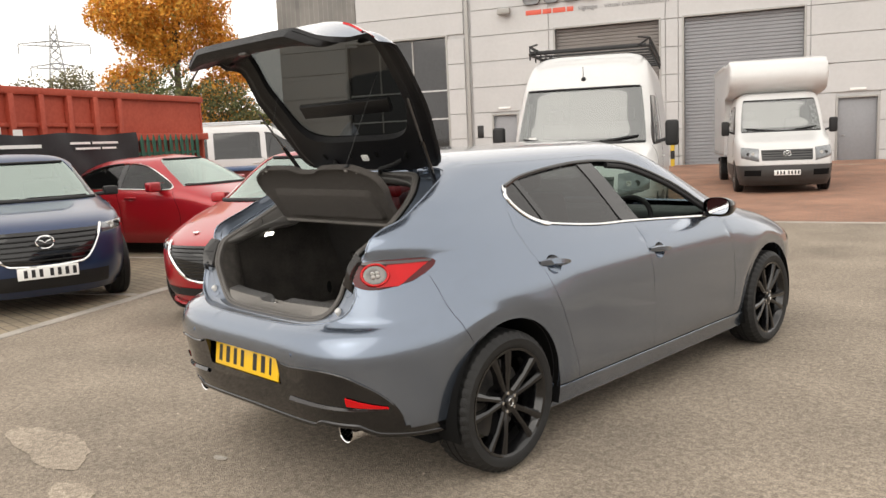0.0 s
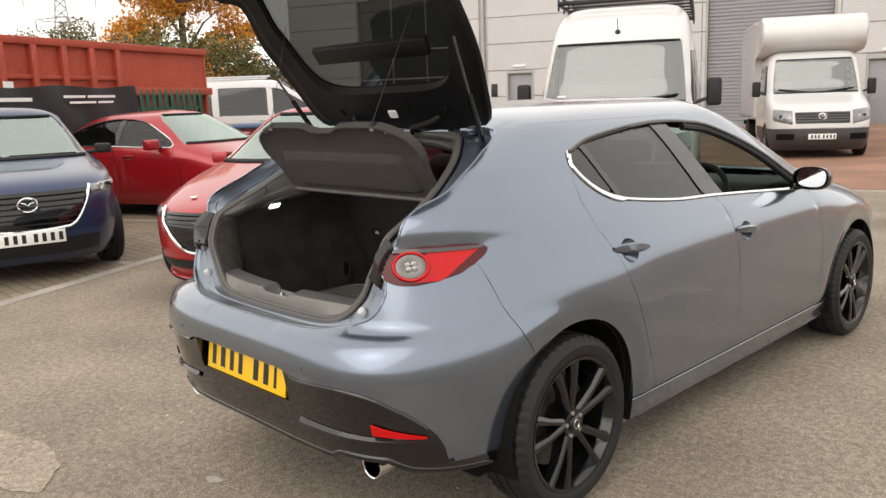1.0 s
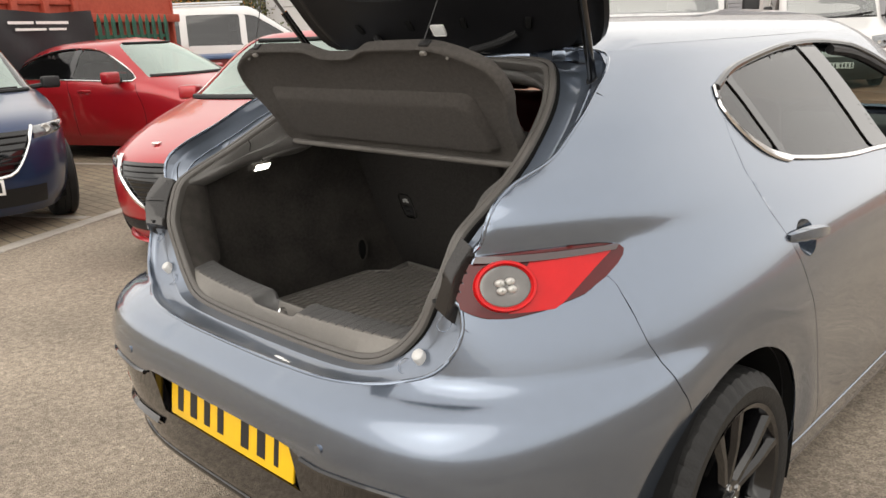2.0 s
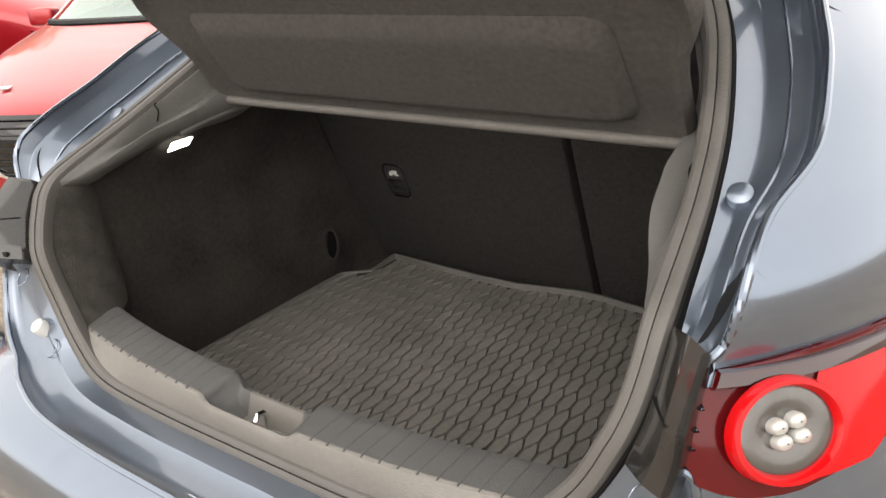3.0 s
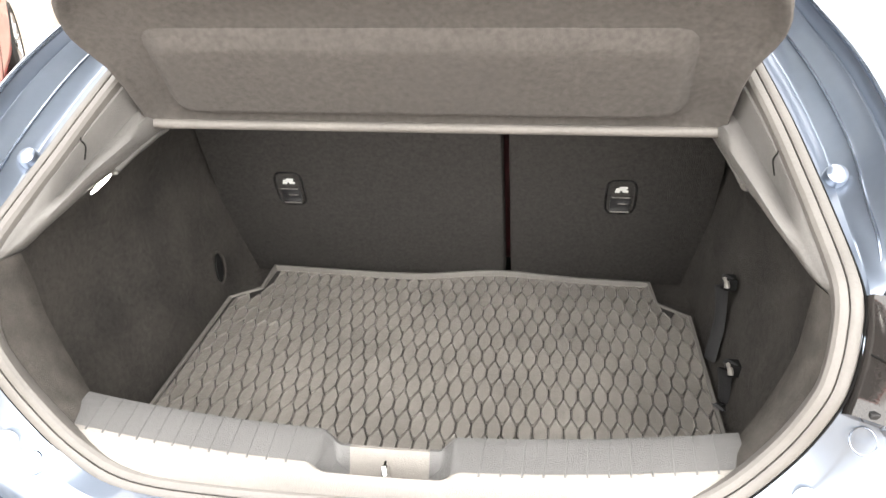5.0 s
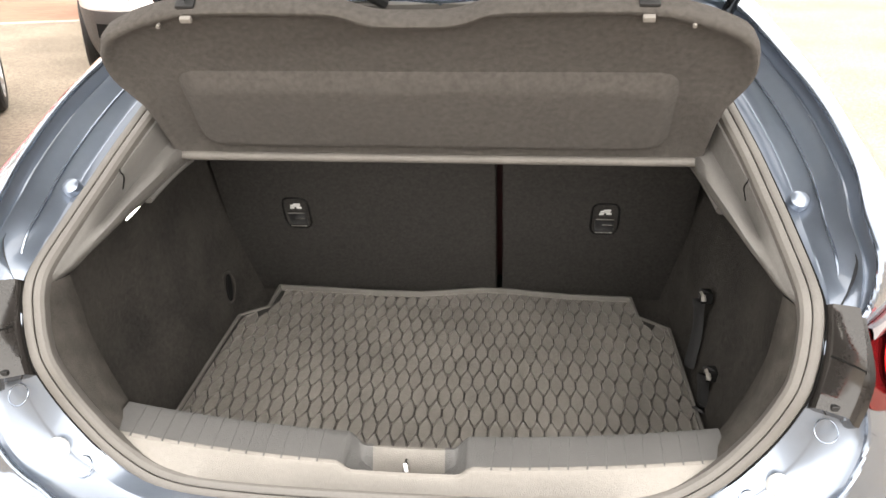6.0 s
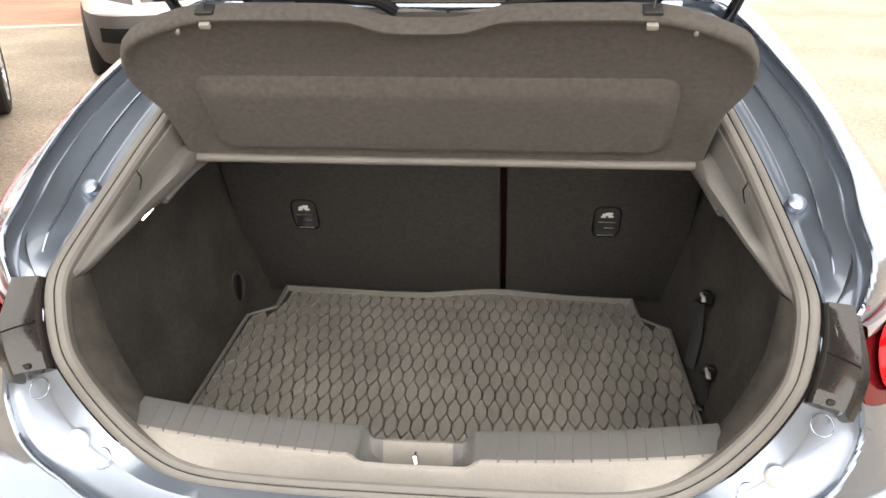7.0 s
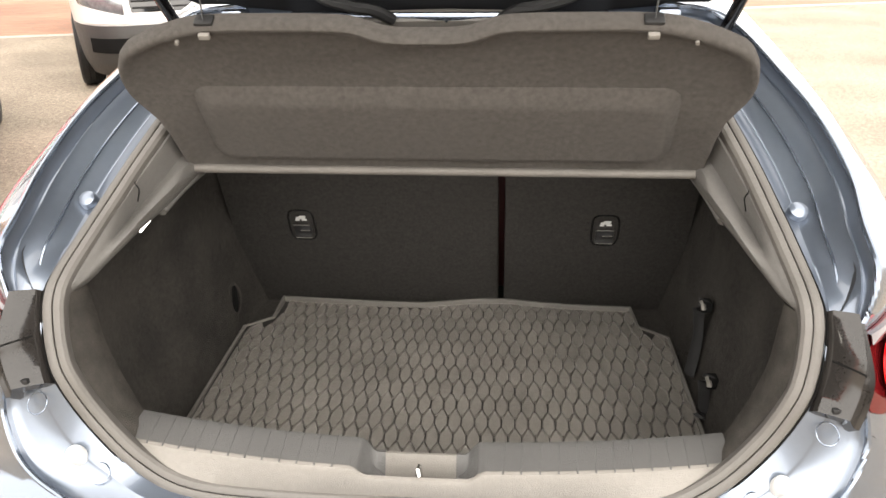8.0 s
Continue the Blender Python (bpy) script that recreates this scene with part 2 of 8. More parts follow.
M_HOUSING = mat("lamp_housing_plastic", (0.022, 0.020, 0.019), 0.13, 0, 0.3, 0.2, 20, spec=0.5)
M_HEADLAMP = mat("headlamp_glass", (0.17, 0.18, 0.19), 0.06, 0.3, 1.0, 0.4, 25)
M_BOOTLAMP = lamp_glow("boot_light_glow", (1.0, 0.97, 0.9), 6.0)
M_ASPHALT = asphalt_material()
M_BRICKPAVE = paving_material("red_block_paving", (0.33, 0.17, 0.11), (0.27, 0.135, 0.09), (0.17, 0.13, 0.1), 0.21, 0.105)
M_BUFFPAVE = paving_material("buff_block_paving", (0.30, 0.245, 0.175), (0.24, 0.195, 0.14), (0.14, 0.12, 0.09), 0.21, 0.105)
M_CONCRETE = mat("worn_concrete", (0.36, 0.33, 0.29), 0.9, 0, 0, 0.25, 3, 0.5, 90)
M_STAIN = asphalt_material("pale_cement_stain", 1.4)
M_CLAD = mat("white_cladding", (0.47, 0.47, 0.47), 0.55, 0, 0, 0.07, 0.6, 0.05, 20, 0.4, None, 0, 0, 0.12)
M_CLADJOINT = mat("cladding_joint", (0.43, 0.43, 0.43), 0.7, 0, 0, 0.1, 2)
M_SHUTTER = mat("grey_roller_shutter", (0.24, 0.245, 0.26), 0.5, 0.1, 0, 0.1, 0.8)
M_SHUTTER2 = mat("brown_grey_shutter", (0.17, 0.155, 0.145), 0.5, 0.1, 0, 0.15, 0.8)
M_FRAME = mat("grey_door_frame", (0.33, 0.325, 0.31), 0.55, 0, 0, 0.1, 1)
M_DARKGLASS = mat("dark_office_glass", (0.022, 0.022, 0.024), 0.06, 0, 0.3, 0.3, 0.5)
M_GREYBRICK = paving_material("grey_brick_wall", (0.23, 0.225, 0.215), (0.19, 0.185, 0.18), (0.3, 0.3, 0.29), 0.225, 0.075)
M_SKIP = mat("red_skip_steel", (0.42, 0.055, 0.028), 0.6, 0.1, 0, 0.28, 1.2, 0.2, 30, 0.4, (0.36, 0.07, 0.04))
M_SKIPDARK = mat("maroon_skip_steel", (0.16, 0.02, 0.018), 0.6, 0.1, 0, 0.3, 1.5)
M_FENCE = mat("green_fence_steel", (0.02, 0.09, 0.06), 0.5, 0.2, 0, 0.2, 5)
M_BANNER = mat("black_banner", (0.017, 0.017, 0.02), 0.6, 0, 0, 0.3, 4, 0.2, 20)
M_SIGNGREY = mat("sign_grey", (0.19, 0.19, 0.195), 0.5)
M_SIGNRED = mat("sign_red", (0.62, 0.1, 0.06), 0.5)
M_BARK = mat("tree_bark", (0.075, 0.055, 0.04), 0.95, 0, 0, 0.35, 6, 0.8, 40)
M_YELBLK = mat("yellow_bollard", (0.6, 0.4, 0.03), 0.5, 0, 0, 0.1, 6)
M_PYLON = mat("galvanised_pylon", (0.33, 0.34, 0.35), 0.7, 0.2, 0, 0.1, 1)
M_BLUEBIN = mat("blue_skip_lid", (0.06, 0.10, 0.19), 0.5, 0, 0, 0.2, 3)


def leaf_material(name, stops):
    m = bpy.data.materials.new(name)
    m.use_nodes = True
    n, l = m.node_tree.nodes, m.node_tree.links
    b = n["Principled BSDF"]
    b.inputs["Roughness"].default_value = 0.75
    g = n.new("ShaderNodeNewGeometry")
    r = n.new("ShaderNodeValToRGB")
    while len(r.color_ramp.elements) < len(stops):
        r.color_ramp.elements.new(0.5)
    for e, (p, c) in zip(r.color_ramp.elements, stops):
        e.position, e.color = p, (*c, 1)
    l.new(g.outputs["Random Per Island"], r.inputs["Fac"])
    l.new(r.outputs["Color"], b.inputs["Base Color"])
    return m


M_ORANGE = leaf_material("autumn_leaves", [(0.0, (0.45, 0.17, 0.02)), (0.45, (0.72, 0.31, 0.03)), (0.85, (0.8, 0.43, 0.06)), (1.0, (0.40, 0.33, 0.08))])
M_GREEN = leaf_material("green_leaves", [(0.0, (0.035, 0.05, 0.018)), (0.5, (0.09, 0.11, 0.035)), (1.0, (0.22, 0.19, 0.07))])
M_SCRUB = leaf_material("dry_scrub_leaves", [(0.0, (0.09, 0.085, 0.045)), (0.5, (0.16, 0.15, 0.08)), (1.0, (0.28, 0.25, 0.15))])


# ---- geometry helpers ----
def finish(ob, material, angle=38):
    me = ob.data
    if material:
        me.materials.append(material)
    me.polygons.foreach_set("use_smooth", [True] * len(me.polygons))
    me.set_sharp_from_angle(angle=radians(angle))
    me.update()
    return ob


def part(name, geo, material, parent=None, label="", angle=38):
    """One mesh object out of a bmesh or of (vertices, faces), under its thing."""
    me = bpy.data.meshes.new(name)
    if isinstance(geo, tuple):
        me.from_pydata([tuple(map(float, v)) for v in geo[0]], [], [tuple(map(int, f)) for f in geo[1]])
    else:
        bmesh.ops.recalc_face_normals(geo, faces=geo.faces[:])
        geo.to_mesh(me)
        geo.free()
    ob = new(name, me)
    if parent:
        ob.parent = parent
    if label:
        tagged(ob, label)
    return finish(ob, material, angle)


def thing(name, label, category, m=None, group="", kind=""):
    e = new(name)
    e.empty_display_size = 0.2
    if m is not None:
        e.matrix_world = m
    return tagged(e, label, category, group, kind)


def B():
    return bmesh.new()


def box(bm, lo, hi, bevel=0.0, seg=2, m=None):
    lo, hi = Vector(lo), Vector(hi)
    r = bmesh.ops.create_cube(bm, size=1)
    vs = r["verts"]
    for v in vs:
        v.co = Vector([(lo[i] + hi[i]) / 2 + v.co[i] * (hi[i] - lo[i]) for i in range(3)])
    if bevel:
        es = list({e for v in vs for e in v.link_edges})
        rb = bmesh.ops.bevel(bm, geom=es, offset=bevel, segments=seg, affect="EDGES", profile=0.5)
        vs = list({v for f in rb["faces"] for v in f.verts} | {v for v in vs if v.is_valid})
    if m is not None:
        bmesh.ops.transform(bm, matrix=m, verts=vs)
    return bm


def rod(bm, p0, p1, r0, r1=None, n=12, caps=True):
    p0, p1 = Vector(p0), Vector(p1)
    r1 = r0 if r1 is None else r1
    q = (p1 - p0).to_track_quat("Z", "Y")
    rings = []
    for p, r in ((p0, r0), (p1, r1)):
        rings.append([bm.verts.new(p + q @ Vector((r * math.cos(a * 2 * math.pi / n), r * math.sin(a * 2 * math.pi / n), 0))) for a in range(n)])
    for i in range(n):
        bm.faces.new((rings[0][i], rings[0][(i + 1) % n], rings[1][(i + 1) % n], rings[1][i]))
    if caps:
        bm.faces.new(rings[0][::-1])
        bm.faces.new(rings[1])
    return bm


def tube(bm, pts, r, n=8, closed=False, flat=1.0, caps=True):
    """A round or flattened bead swept along points."""
    pts = [Vector(p) for p in pts]
    rings, up = [], Vector((0.31, 0.27, 0.91))
    k = len(pts)
    for i, p in enumerate(pts):
        a, b = (pts[i - 1], pts[(i + 1) % k]) if closed else (pts[max(0, i - 1)], pts[min(k - 1, i + 1)])
        d = (b - a).normalized()
        s = d.cross(up)
        if s.length < 1e-4:
            s = d.cross(Vector((1, 0, 0)))
        s.normalize()
        u = s.cross(d)
        rings.append([bm.verts.new(p + s * (r * math.cos(j * 2 * math.pi / n)) + u * (r * flat * math.sin(j * 2 * math.pi / n))) for j in range(n)])
    for i in range(k if closed else k - 1):
        A, C = rings[i], rings[(i + 1) % k]
        for j in range(n):
            bm.faces.new((A[j], A[(j + 1) % n], C[(j + 1) % n], C[j]))
    if caps and not closed:
        bm.faces.new(rings[0][::-1])
        bm.faces.new(rings[-1])
    return bm


def lathe(bm, prof, n=48, axis="x", c=(0, 0, 0), closed=False):
    """Turns a profile of (along the axis, radius) about an axis through c."""
    rings = []
    for a, r in prof:
        ring = []
        for j in range(n):
            t = j * 2 * math.pi / n
            u, v = r * math.cos(t), r * math.sin(t)
            p = (a, u, v) if axis == "x" else (u, a, v) if axis == "y" else (u, v, a)
            ring.append(bm.verts.new(Vector(c) + Vector(p)))
        rings.append(ring)
    k = len(rings)
    for i in range(k if closed else k - 1):
        A, C = rings[i], rings[(i + 1) % k]
        for j in range(n):
            bm.faces.new((A[j], A[(j + 1) % n], C[(j + 1) % n], C[j]))
    return bm


def slab(bm, poly, d, m=None, bevel=0.0):
    """A flat polygon in x, y, made d thick upwards."""
    lo = [bm.verts.new((x, y, 0)) for x, y in poly]
    hi = [bm.verts.new((x, y, d)) for x, y in poly]
    k = len(poly)
    fs = [bm.faces.new(lo[::-1]), bm.faces.new(hi)]
    for i in range(k):
        fs.append(bm.faces.new((lo[i], lo[(i + 1) % k], hi[(i + 1) % k], hi[i])))
    vs = lo + hi
    if bevel:
        es = [e for e in bm.edges if e.verts[0] in hi and e.verts[1] in hi]
        rb = bmesh.ops.bevel(bm, geom=es, offset=bevel, segments=2, affect="EDGES", profile=0.5)
        vs = list({v for f in rb["faces"] for v in f.verts} | {v for v in vs if v.is_valid})
    if m is not None:
        bmesh.ops.transform(bm, matrix=m, verts=vs)
    return bm


def smooth_curve(pts, n):
    """n points on a smooth open curve through pts (any dimension), evenly by length."""
    p = np.array(pts, float)
    k = len(p)
    ext = np.vstack([2 * p[0] - p[1], p, 2 * p[-1] - p[-2]])
    out = []
    for i in range(k - 1):
        a, b, c, d = ext[i], ext[i + 1], ext[i + 2], ext[i + 3]
        for t in np.linspace(0, 1, 24, endpoint=False):
            out.append(0.5 * (2 * b + (c - a) * t + (2 * a - 5 * b + 4 * c - d) * t * t + (3 * b - a - 3 * c + d) * t ** 3))
    out.append(p[-1])
    out = np.array(out)
    s = np.concatenate([[0], np.cumsum(np.linalg.norm(np.diff(out, axis=0), axis=1))])
    q = np.linspace(0, s[-1], n)
    return np.stack([np.interp(q, s, out[:, j]) for j in range(out.shape[1])], 1)


def pchip(xs, ys):
    """A smooth curve through knots that never overshoots."""
    xs, ys = np.array(xs, float), np.array(ys, float)
    h, d = np.diff(xs), np.diff(ys) / np.diff(xs)
    m = np.zeros(len(xs))
    m[0], m[-1] = d[0], d[-1]
    for i in range(1, len(xs) - 1):
        if d[i - 1] * d[i] > 0:
            w1, w2 = 2 * h[i] + h[i - 1], h[i] + 2 * h[i - 1]
            m[i] = (w1 + w2) / (w1 / d[i - 1] + w2 / d[i])

    def f(x):
        x = np.clip(np.asarray(x, float), xs[0], xs[-1])
        i = np.clip(np.searchsorted(xs, x, side="right") - 1, 0, len(xs) - 2)
        t = (x - xs[i]) / h[i]
        return ((2 * t ** 3 - 3 * t ** 2 + 1) * ys[i] + (t ** 3 - 2 * t ** 2 + t) * h[i] * m[i]
                + (-2 * t ** 3 + 3 * t ** 2) * ys[i + 1] + (t ** 3 - t ** 2) * h[i] * m[i + 1])
    return f


def inside(poly, a, b):
    """Which of the points (a, b) lie in the polygon."""
    r = np.zeros(a.shape, bool)
    k = len(poly)
    for i in range(k):
        x0, y0 = poly[i]
        x1, y1 = poly[(i + 1) % k]
        if y0 == y1:
            continue
        c = ((y0 > b) != (y1 > b)) & (a < (x1 - x0) * (b - y0) / (y1 - y0) + x0)
        r ^= c
    return r


class Shell:
    """The outer skin of a vehicle as a stack of level outlines. Forward is +y, the tail is at y = 0, the ground at z = 0."""

    def __init__(self, ym, w, yr, yf, pr, qr, pf, qf, zs, step=0.02):
        self.ym = ym
        self.w, self.yr, self.yf = pchip(*zip(*w)), pchip(*zip(*yr)), pchip(*zip(*yf))
        self.pr, self.qr, self.pf, self.qf = pchip(*zip(*pr)), pchip(*zip(*qr)), pchip(*zip(*pf)), pchip(*zip(*qf))
        self.zs = np.array(zs, float)
        th = np.concatenate([[0], np.geomspace(1e-9, 0.02, 600), np.linspace(0.0201, math.pi / 2, 2500)])
        th = np.concatenate([th, math.pi - th[-2::-1]])
        zref = np.full(th.shape, 0.62)
        p = self.at(th, zref)
        s = np.concatenate([[0], np.cumsum(np.linalg.norm(np.diff(p, axis=0), axis=1))])
        self.th = np.interp(np.linspace(0, s[-1], int(s[-1] / step) + 1), s, th)
        self.T, self.Z = np.meshgrid(self.th, self.zs, indexing="ij")
        for j, z in enumerate(self.zs):
            p = self.at(th, np.full(th.shape, z))
            s = np.concatenate([[0], np.cumsum(np.linalg.norm(np.diff(p, axis=0), axis=1))])
            self.T[:, j] = np.interp(np.linspace(0, s[-1], len(self.th)), s, th)

    def at(self, th, z):
        w, yr, yf = self.w(z), self.yr(z), self.yf(z)
        rear = th <= math.pi / 2
        s, c = np.clip(np.sin(th), 0, 1), np.abs(np.cos(th))
        p, q = np.where(rear, self.pr(z), self.pf(z)), np.where(rear, self.qr(z), self.qf(z))
        x = w * s ** (2 / p)
        y = np.where(rear, self.ym - (self.ym - yr) * c ** (2 / q), self.ym + (yf - self.ym) * c ** (2 / q))
        return np.stack([x, y, np.broadcast_to(z, x.shape)], -1)

    def th_y(self, y, z):
        yr, yf = self.yr(z), self.yf(z)
        rear = y <= self.ym
        v = np.where(rear, (self.ym - y) / (self.ym - yr), (y - self.ym) / (yf - self.ym))
        q = np.where(rear, self.qr(z), self.qf(z))
        t = np.arccos(np.clip(v, 0, 1) ** (q / 2))
        return np.where(rear, t, math.pi - t)

    def th_x(self, x, z, front=False):
        p = self.pf(z) if front else self.pr(z)
        t = np.arcsin(np.clip(np.clip(x, 0, None) / self.w(z), 0, 1) ** (p / 2))
        return math.pi - t if front else t

    def on_x(self, x, z, front=False, out=0.0):
        """The place on the tail (or the nose) at x, z, moved out by a little."""
        sgn = -1 if x < 0 else 1
        t = float(self.th_x(np.array(abs(x)), np.array(z), front))
        return self._out(t, z, out, sgn)

    def on_y(self, y, z, out=0.0, sgn=1):
        t = float(self.th_y(np.array(y), np.array(z)))
        return self._out(t, z, out, sgn)

    def _out(self, t, z, out, sgn):
        p = self.at(np.array([t]), np.array([z]))[0]
        if out:
            e = 1e-4
            a = self.at(np.array([min(math.pi, t + 1e-3)]), np.array([z]))[0] - self.at(np.array([max(0, t - 1e-3)]), np.array([z]))[0]
            b = self.at(np.array([t]), np.array([z + e]))[0] - self.at(np.array([t]), np.array([z - e]))[0]
            nrm = np.cross(a, b)
            nn = np.linalg.norm(nrm)
            if nn > 0:
                p = p + nrm / nn * out
        return Vector((p[0] * sgn, p[1], p[2]))

    def snap(self, line, kind, closed=False, lim=0.0115):
        """Pulls grid points onto a line of (y, z) on the side, or (x, z) on the tail or nose."""
        L = list(line) + ([line[0]] if closed else [])
        P = self.at(self.T, self.Z)
        A = P[..., 1] if kind == "y" else P[..., 0]
        ok = np.ones(A.shape, bool)
        if kind == "x":
            ok = self.T < math.pi / 2
        elif kind == "xf":
            ok = self.T > math.pi / 2
        best = np.full(A.shape, 1e9)
        ba, bz = A.copy(), self.Z.copy()
        for (a0, z0), (a1, z1) in zip(L[:-1], L[1:]):
            da, dz = a1 - a0, z1 - z0
            q = da * da + dz * dz
            if q == 0:
                continue
            t = np.clip(((A - a0) * da + (self.Z - z0) * dz) / q, 0, 1)
            na, nz = a0 + t * da, z0 + t * dz
            d = np.hypot(A - na, self.Z - nz)
            m = d < best
            best, ba, bz = np.where(m, d, best), np.where(m, na, ba), np.where(m, nz, bz)
        hit = (best < lim) & ok
        nt = self.th_y(ba, bz) if kind == "y" else self.th_x(ba, bz, kind == "xf")
        self.T, self.Z = np.where(hit, nt, self.T), np.where(hit, bz, self.Z)

    def align(self, labels, lines, lim=0.03):
        """Puts every grid point between cells of unlike labels onto the nearest of the lines, so that panel edges run true."""
        nu, nv = self.T.shape
        edge = np.zeros((nu, nv), bool)
        L = np.full((nu + 1, nv + 1), -1)
        L[1:-1, 1:-1] = labels
        L[0], L[-1] = L[1], L[-2]
        L[:, 0], L[:, -1] = L[:, 1], L[:, -2]
        a, b, c, d = L[:-1, :-1], L[1:, :-1], L[:-1, 1:], L[1:, 1:]
        edge = ~((a == b) & (b == c) & (c == d))
        P = self.at(self.T, self.Z)
        best = np.full((nu, nv), lim)
        nt, nz = self.T.copy(), self.Z.copy()
        for line, kind in lines:
            A = P[..., 1] if kind == "y" else P[..., 0]
            ok = edge & ((P[..., 0] > 0.4) if kind == "y" else (self.T > math.pi / 2) if kind == "xf" else (self.T < math.pi / 2))
            for (a0, z0), (a1, z1) in zip(line[:-1], line[1:]):
                da, dz = a1 - a0, z1 - z0
                q = da * da + dz * dz
                if q == 0:
                    continue
                t = np.clip(((A - a0) * da + (self.Z - z0) * dz) / q, 0, 1)
                na, mz = a0 + t * da, z0 + t * dz
                dist = np.hypot(A - na, self.Z - mz)
                m = ok & (dist < best)
                if m.any():
                    th = self.th_y(na, mz) if kind == "y" else self.th_x(na, mz, kind == "xf")
                    nt, nz, best = np.where(m, th, nt), np.where(m, mz, nz), np.where(m, dist, best)
        self.T, self.Z = nt, nz
        self.P = self.at(self.T, self.Z)

    def cells(self):
        """The middles of the cells: positions and angles."""
        P = self.at(self.T, self.Z)
        self.P = P
        C = (P[:-1, :-1] + P[1:, :-1] + P[:-1, 1:] + P[1:, 1:]) / 4
        t = (self.T[:-1, :-1] + self.T[1:, 1:]) / 2
        return C, t

    def skin(self, mask, sgn=1, off=0.0, gap=0.0, rim=0.0):
        """The cells of a mask as (vertices, faces); gap: how far the edge is drawn in; rim: depth of the edge turned inwards."""
        P = self.P
        if off or rim:
            t0, t1 = np.clip(self.T * .98 - 1e-7, 0, math.pi), np.clip(self.T * 1.02 + 1e-7, 0, math.pi)
            t0 = np.where(self.T > 3.0, self.T - .02 * (math.pi - self.T) - 1e-7, t0)
            t1 = np.where(self.T > 3.0, np.minimum(math.pi, self.T + .02 * (math.pi - self.T) + 1e-7), t1)
            z0, z1 = np.clip(self.Z - .004, self.zs[0], self.zs[-1]), np.clip(self.Z + .004, self.zs[0], self.zs[-1])
            N = np.cross(self.at(t1, self.Z) - self.at(t0, self.Z), self.at(self.T, z1) - self.at(self.T, z0))
            N /= np.maximum(np.linalg.norm(N, axis=-1, keepdims=True), 1e-12)
        Q = P + N * off if off else P
        I, J = np.nonzero(mask)
        nu, nv = P.shape[:2]
        quads = np.stack([I * nv + J, (I + 1) * nv + J, (I + 1) * nv + J + 1, I * nv + J + 1], 1)
        used = np.unique(quads)
        idx = np.full(nu * nv, -1)
        idx[used] = np.arange(len(used))
        V = Q.reshape(-1, 3)[used].copy()
        F = idx[quads]
        edges = {}
        for f in F:
            for a, b in zip(f, np.roll(f, -1)):
                key = (min(a, b), max(a, b))
                edges[key] = None if key in edges else (a, b)
        bnd = [e for e in edges.values() if e is not None]
        if gap and bnd:
            bv = {i for e in bnd for i in e}
            cen = np.zeros_like(V)
            cnt = np.zeros(len(V))
            fc = V[F].mean(1)
            for f, c in zip(F, fc):
                for i in f:
                    if i in bv:
                        cen[i] += c
                        cnt[i] += 1
            for i in bv:
                d = cen[i] / cnt[i] - V[i]
                L = np.linalg.norm(d)
                if L > 1e-6 and V[i][0] > 1e-4:
                    V[i] += d / L * min(gap, L * 0.5)
        F = [list(f) for f in F]
        V = list(V)
        if rim and bnd:
            Nn = N.reshape(-1, 3)[used]
            deep = {}
            for a, b in bnd:
                if V[a][0] < 1e-4 and V[b][0] < 1e-4:
                    continue
                for i in (a, b):
                    if i not in deep:
                        deep[i] = len(V)
                        V.append(V[i] - Nn[i] * rim)
                F.append([b, a, deep[a], deep[b]])
        V = np.array(V)
        if sgn < 0:
            V[:, 0] *= -1
            F = [f[::-1] for f in F]
        return V, F


def both(geo):
    """A half skin and its mirror image in one, welded on the middle line."""
    V, F = geo
    W = V * np.array([-1, 1, 1])
    k = len(V)
    bm = bmesh.new()
    vs = [bm.verts.new(v) for v in np.vstack([V, W])]
    for f in F:
        bm.faces.new([vs[i] for i in f])
    for f in F:
        bm.faces.new([vs[i + k] for i in f[::-1]])
    bmesh.ops.remove_doubles(bm, verts=[v for v in bm.verts if abs(v.co.x) < 2e-4], dist=3e-4)
    return bm


# ---- ground ----
def ground_height(x, y):
    t = min(1, max(0, (y - 17) / 8))
    return 0.16 * t


def ground_sheet():
    xs = list(np.concatenate([[-3000, -800, -200, -80], np.arange(-44, 24.1, 2), [60, 300, 3000]]))
    ys = list(np.concatenate([[-3000, -400, -60, -20], np.arange(-8, 34.1, 1.0), [45, 70, 150, 500, 3000]]))
    V = [(x, y, ground_height(x, y)) for x in xs for y in ys]
    k = len(ys)
    F = [(i * k + j, (i + 1) * k + j, (i + 1) * k + j + 1, i * k + j + 1) for i in range(len(xs) - 1) for j in range(k - 1)]
    return V, F


ground = part("ground", ground_sheet(), M_ASPHALT)
tagged(ground, "worn grey-brown tarmac of the yard with pale aggregate", "ground", kind="structure")


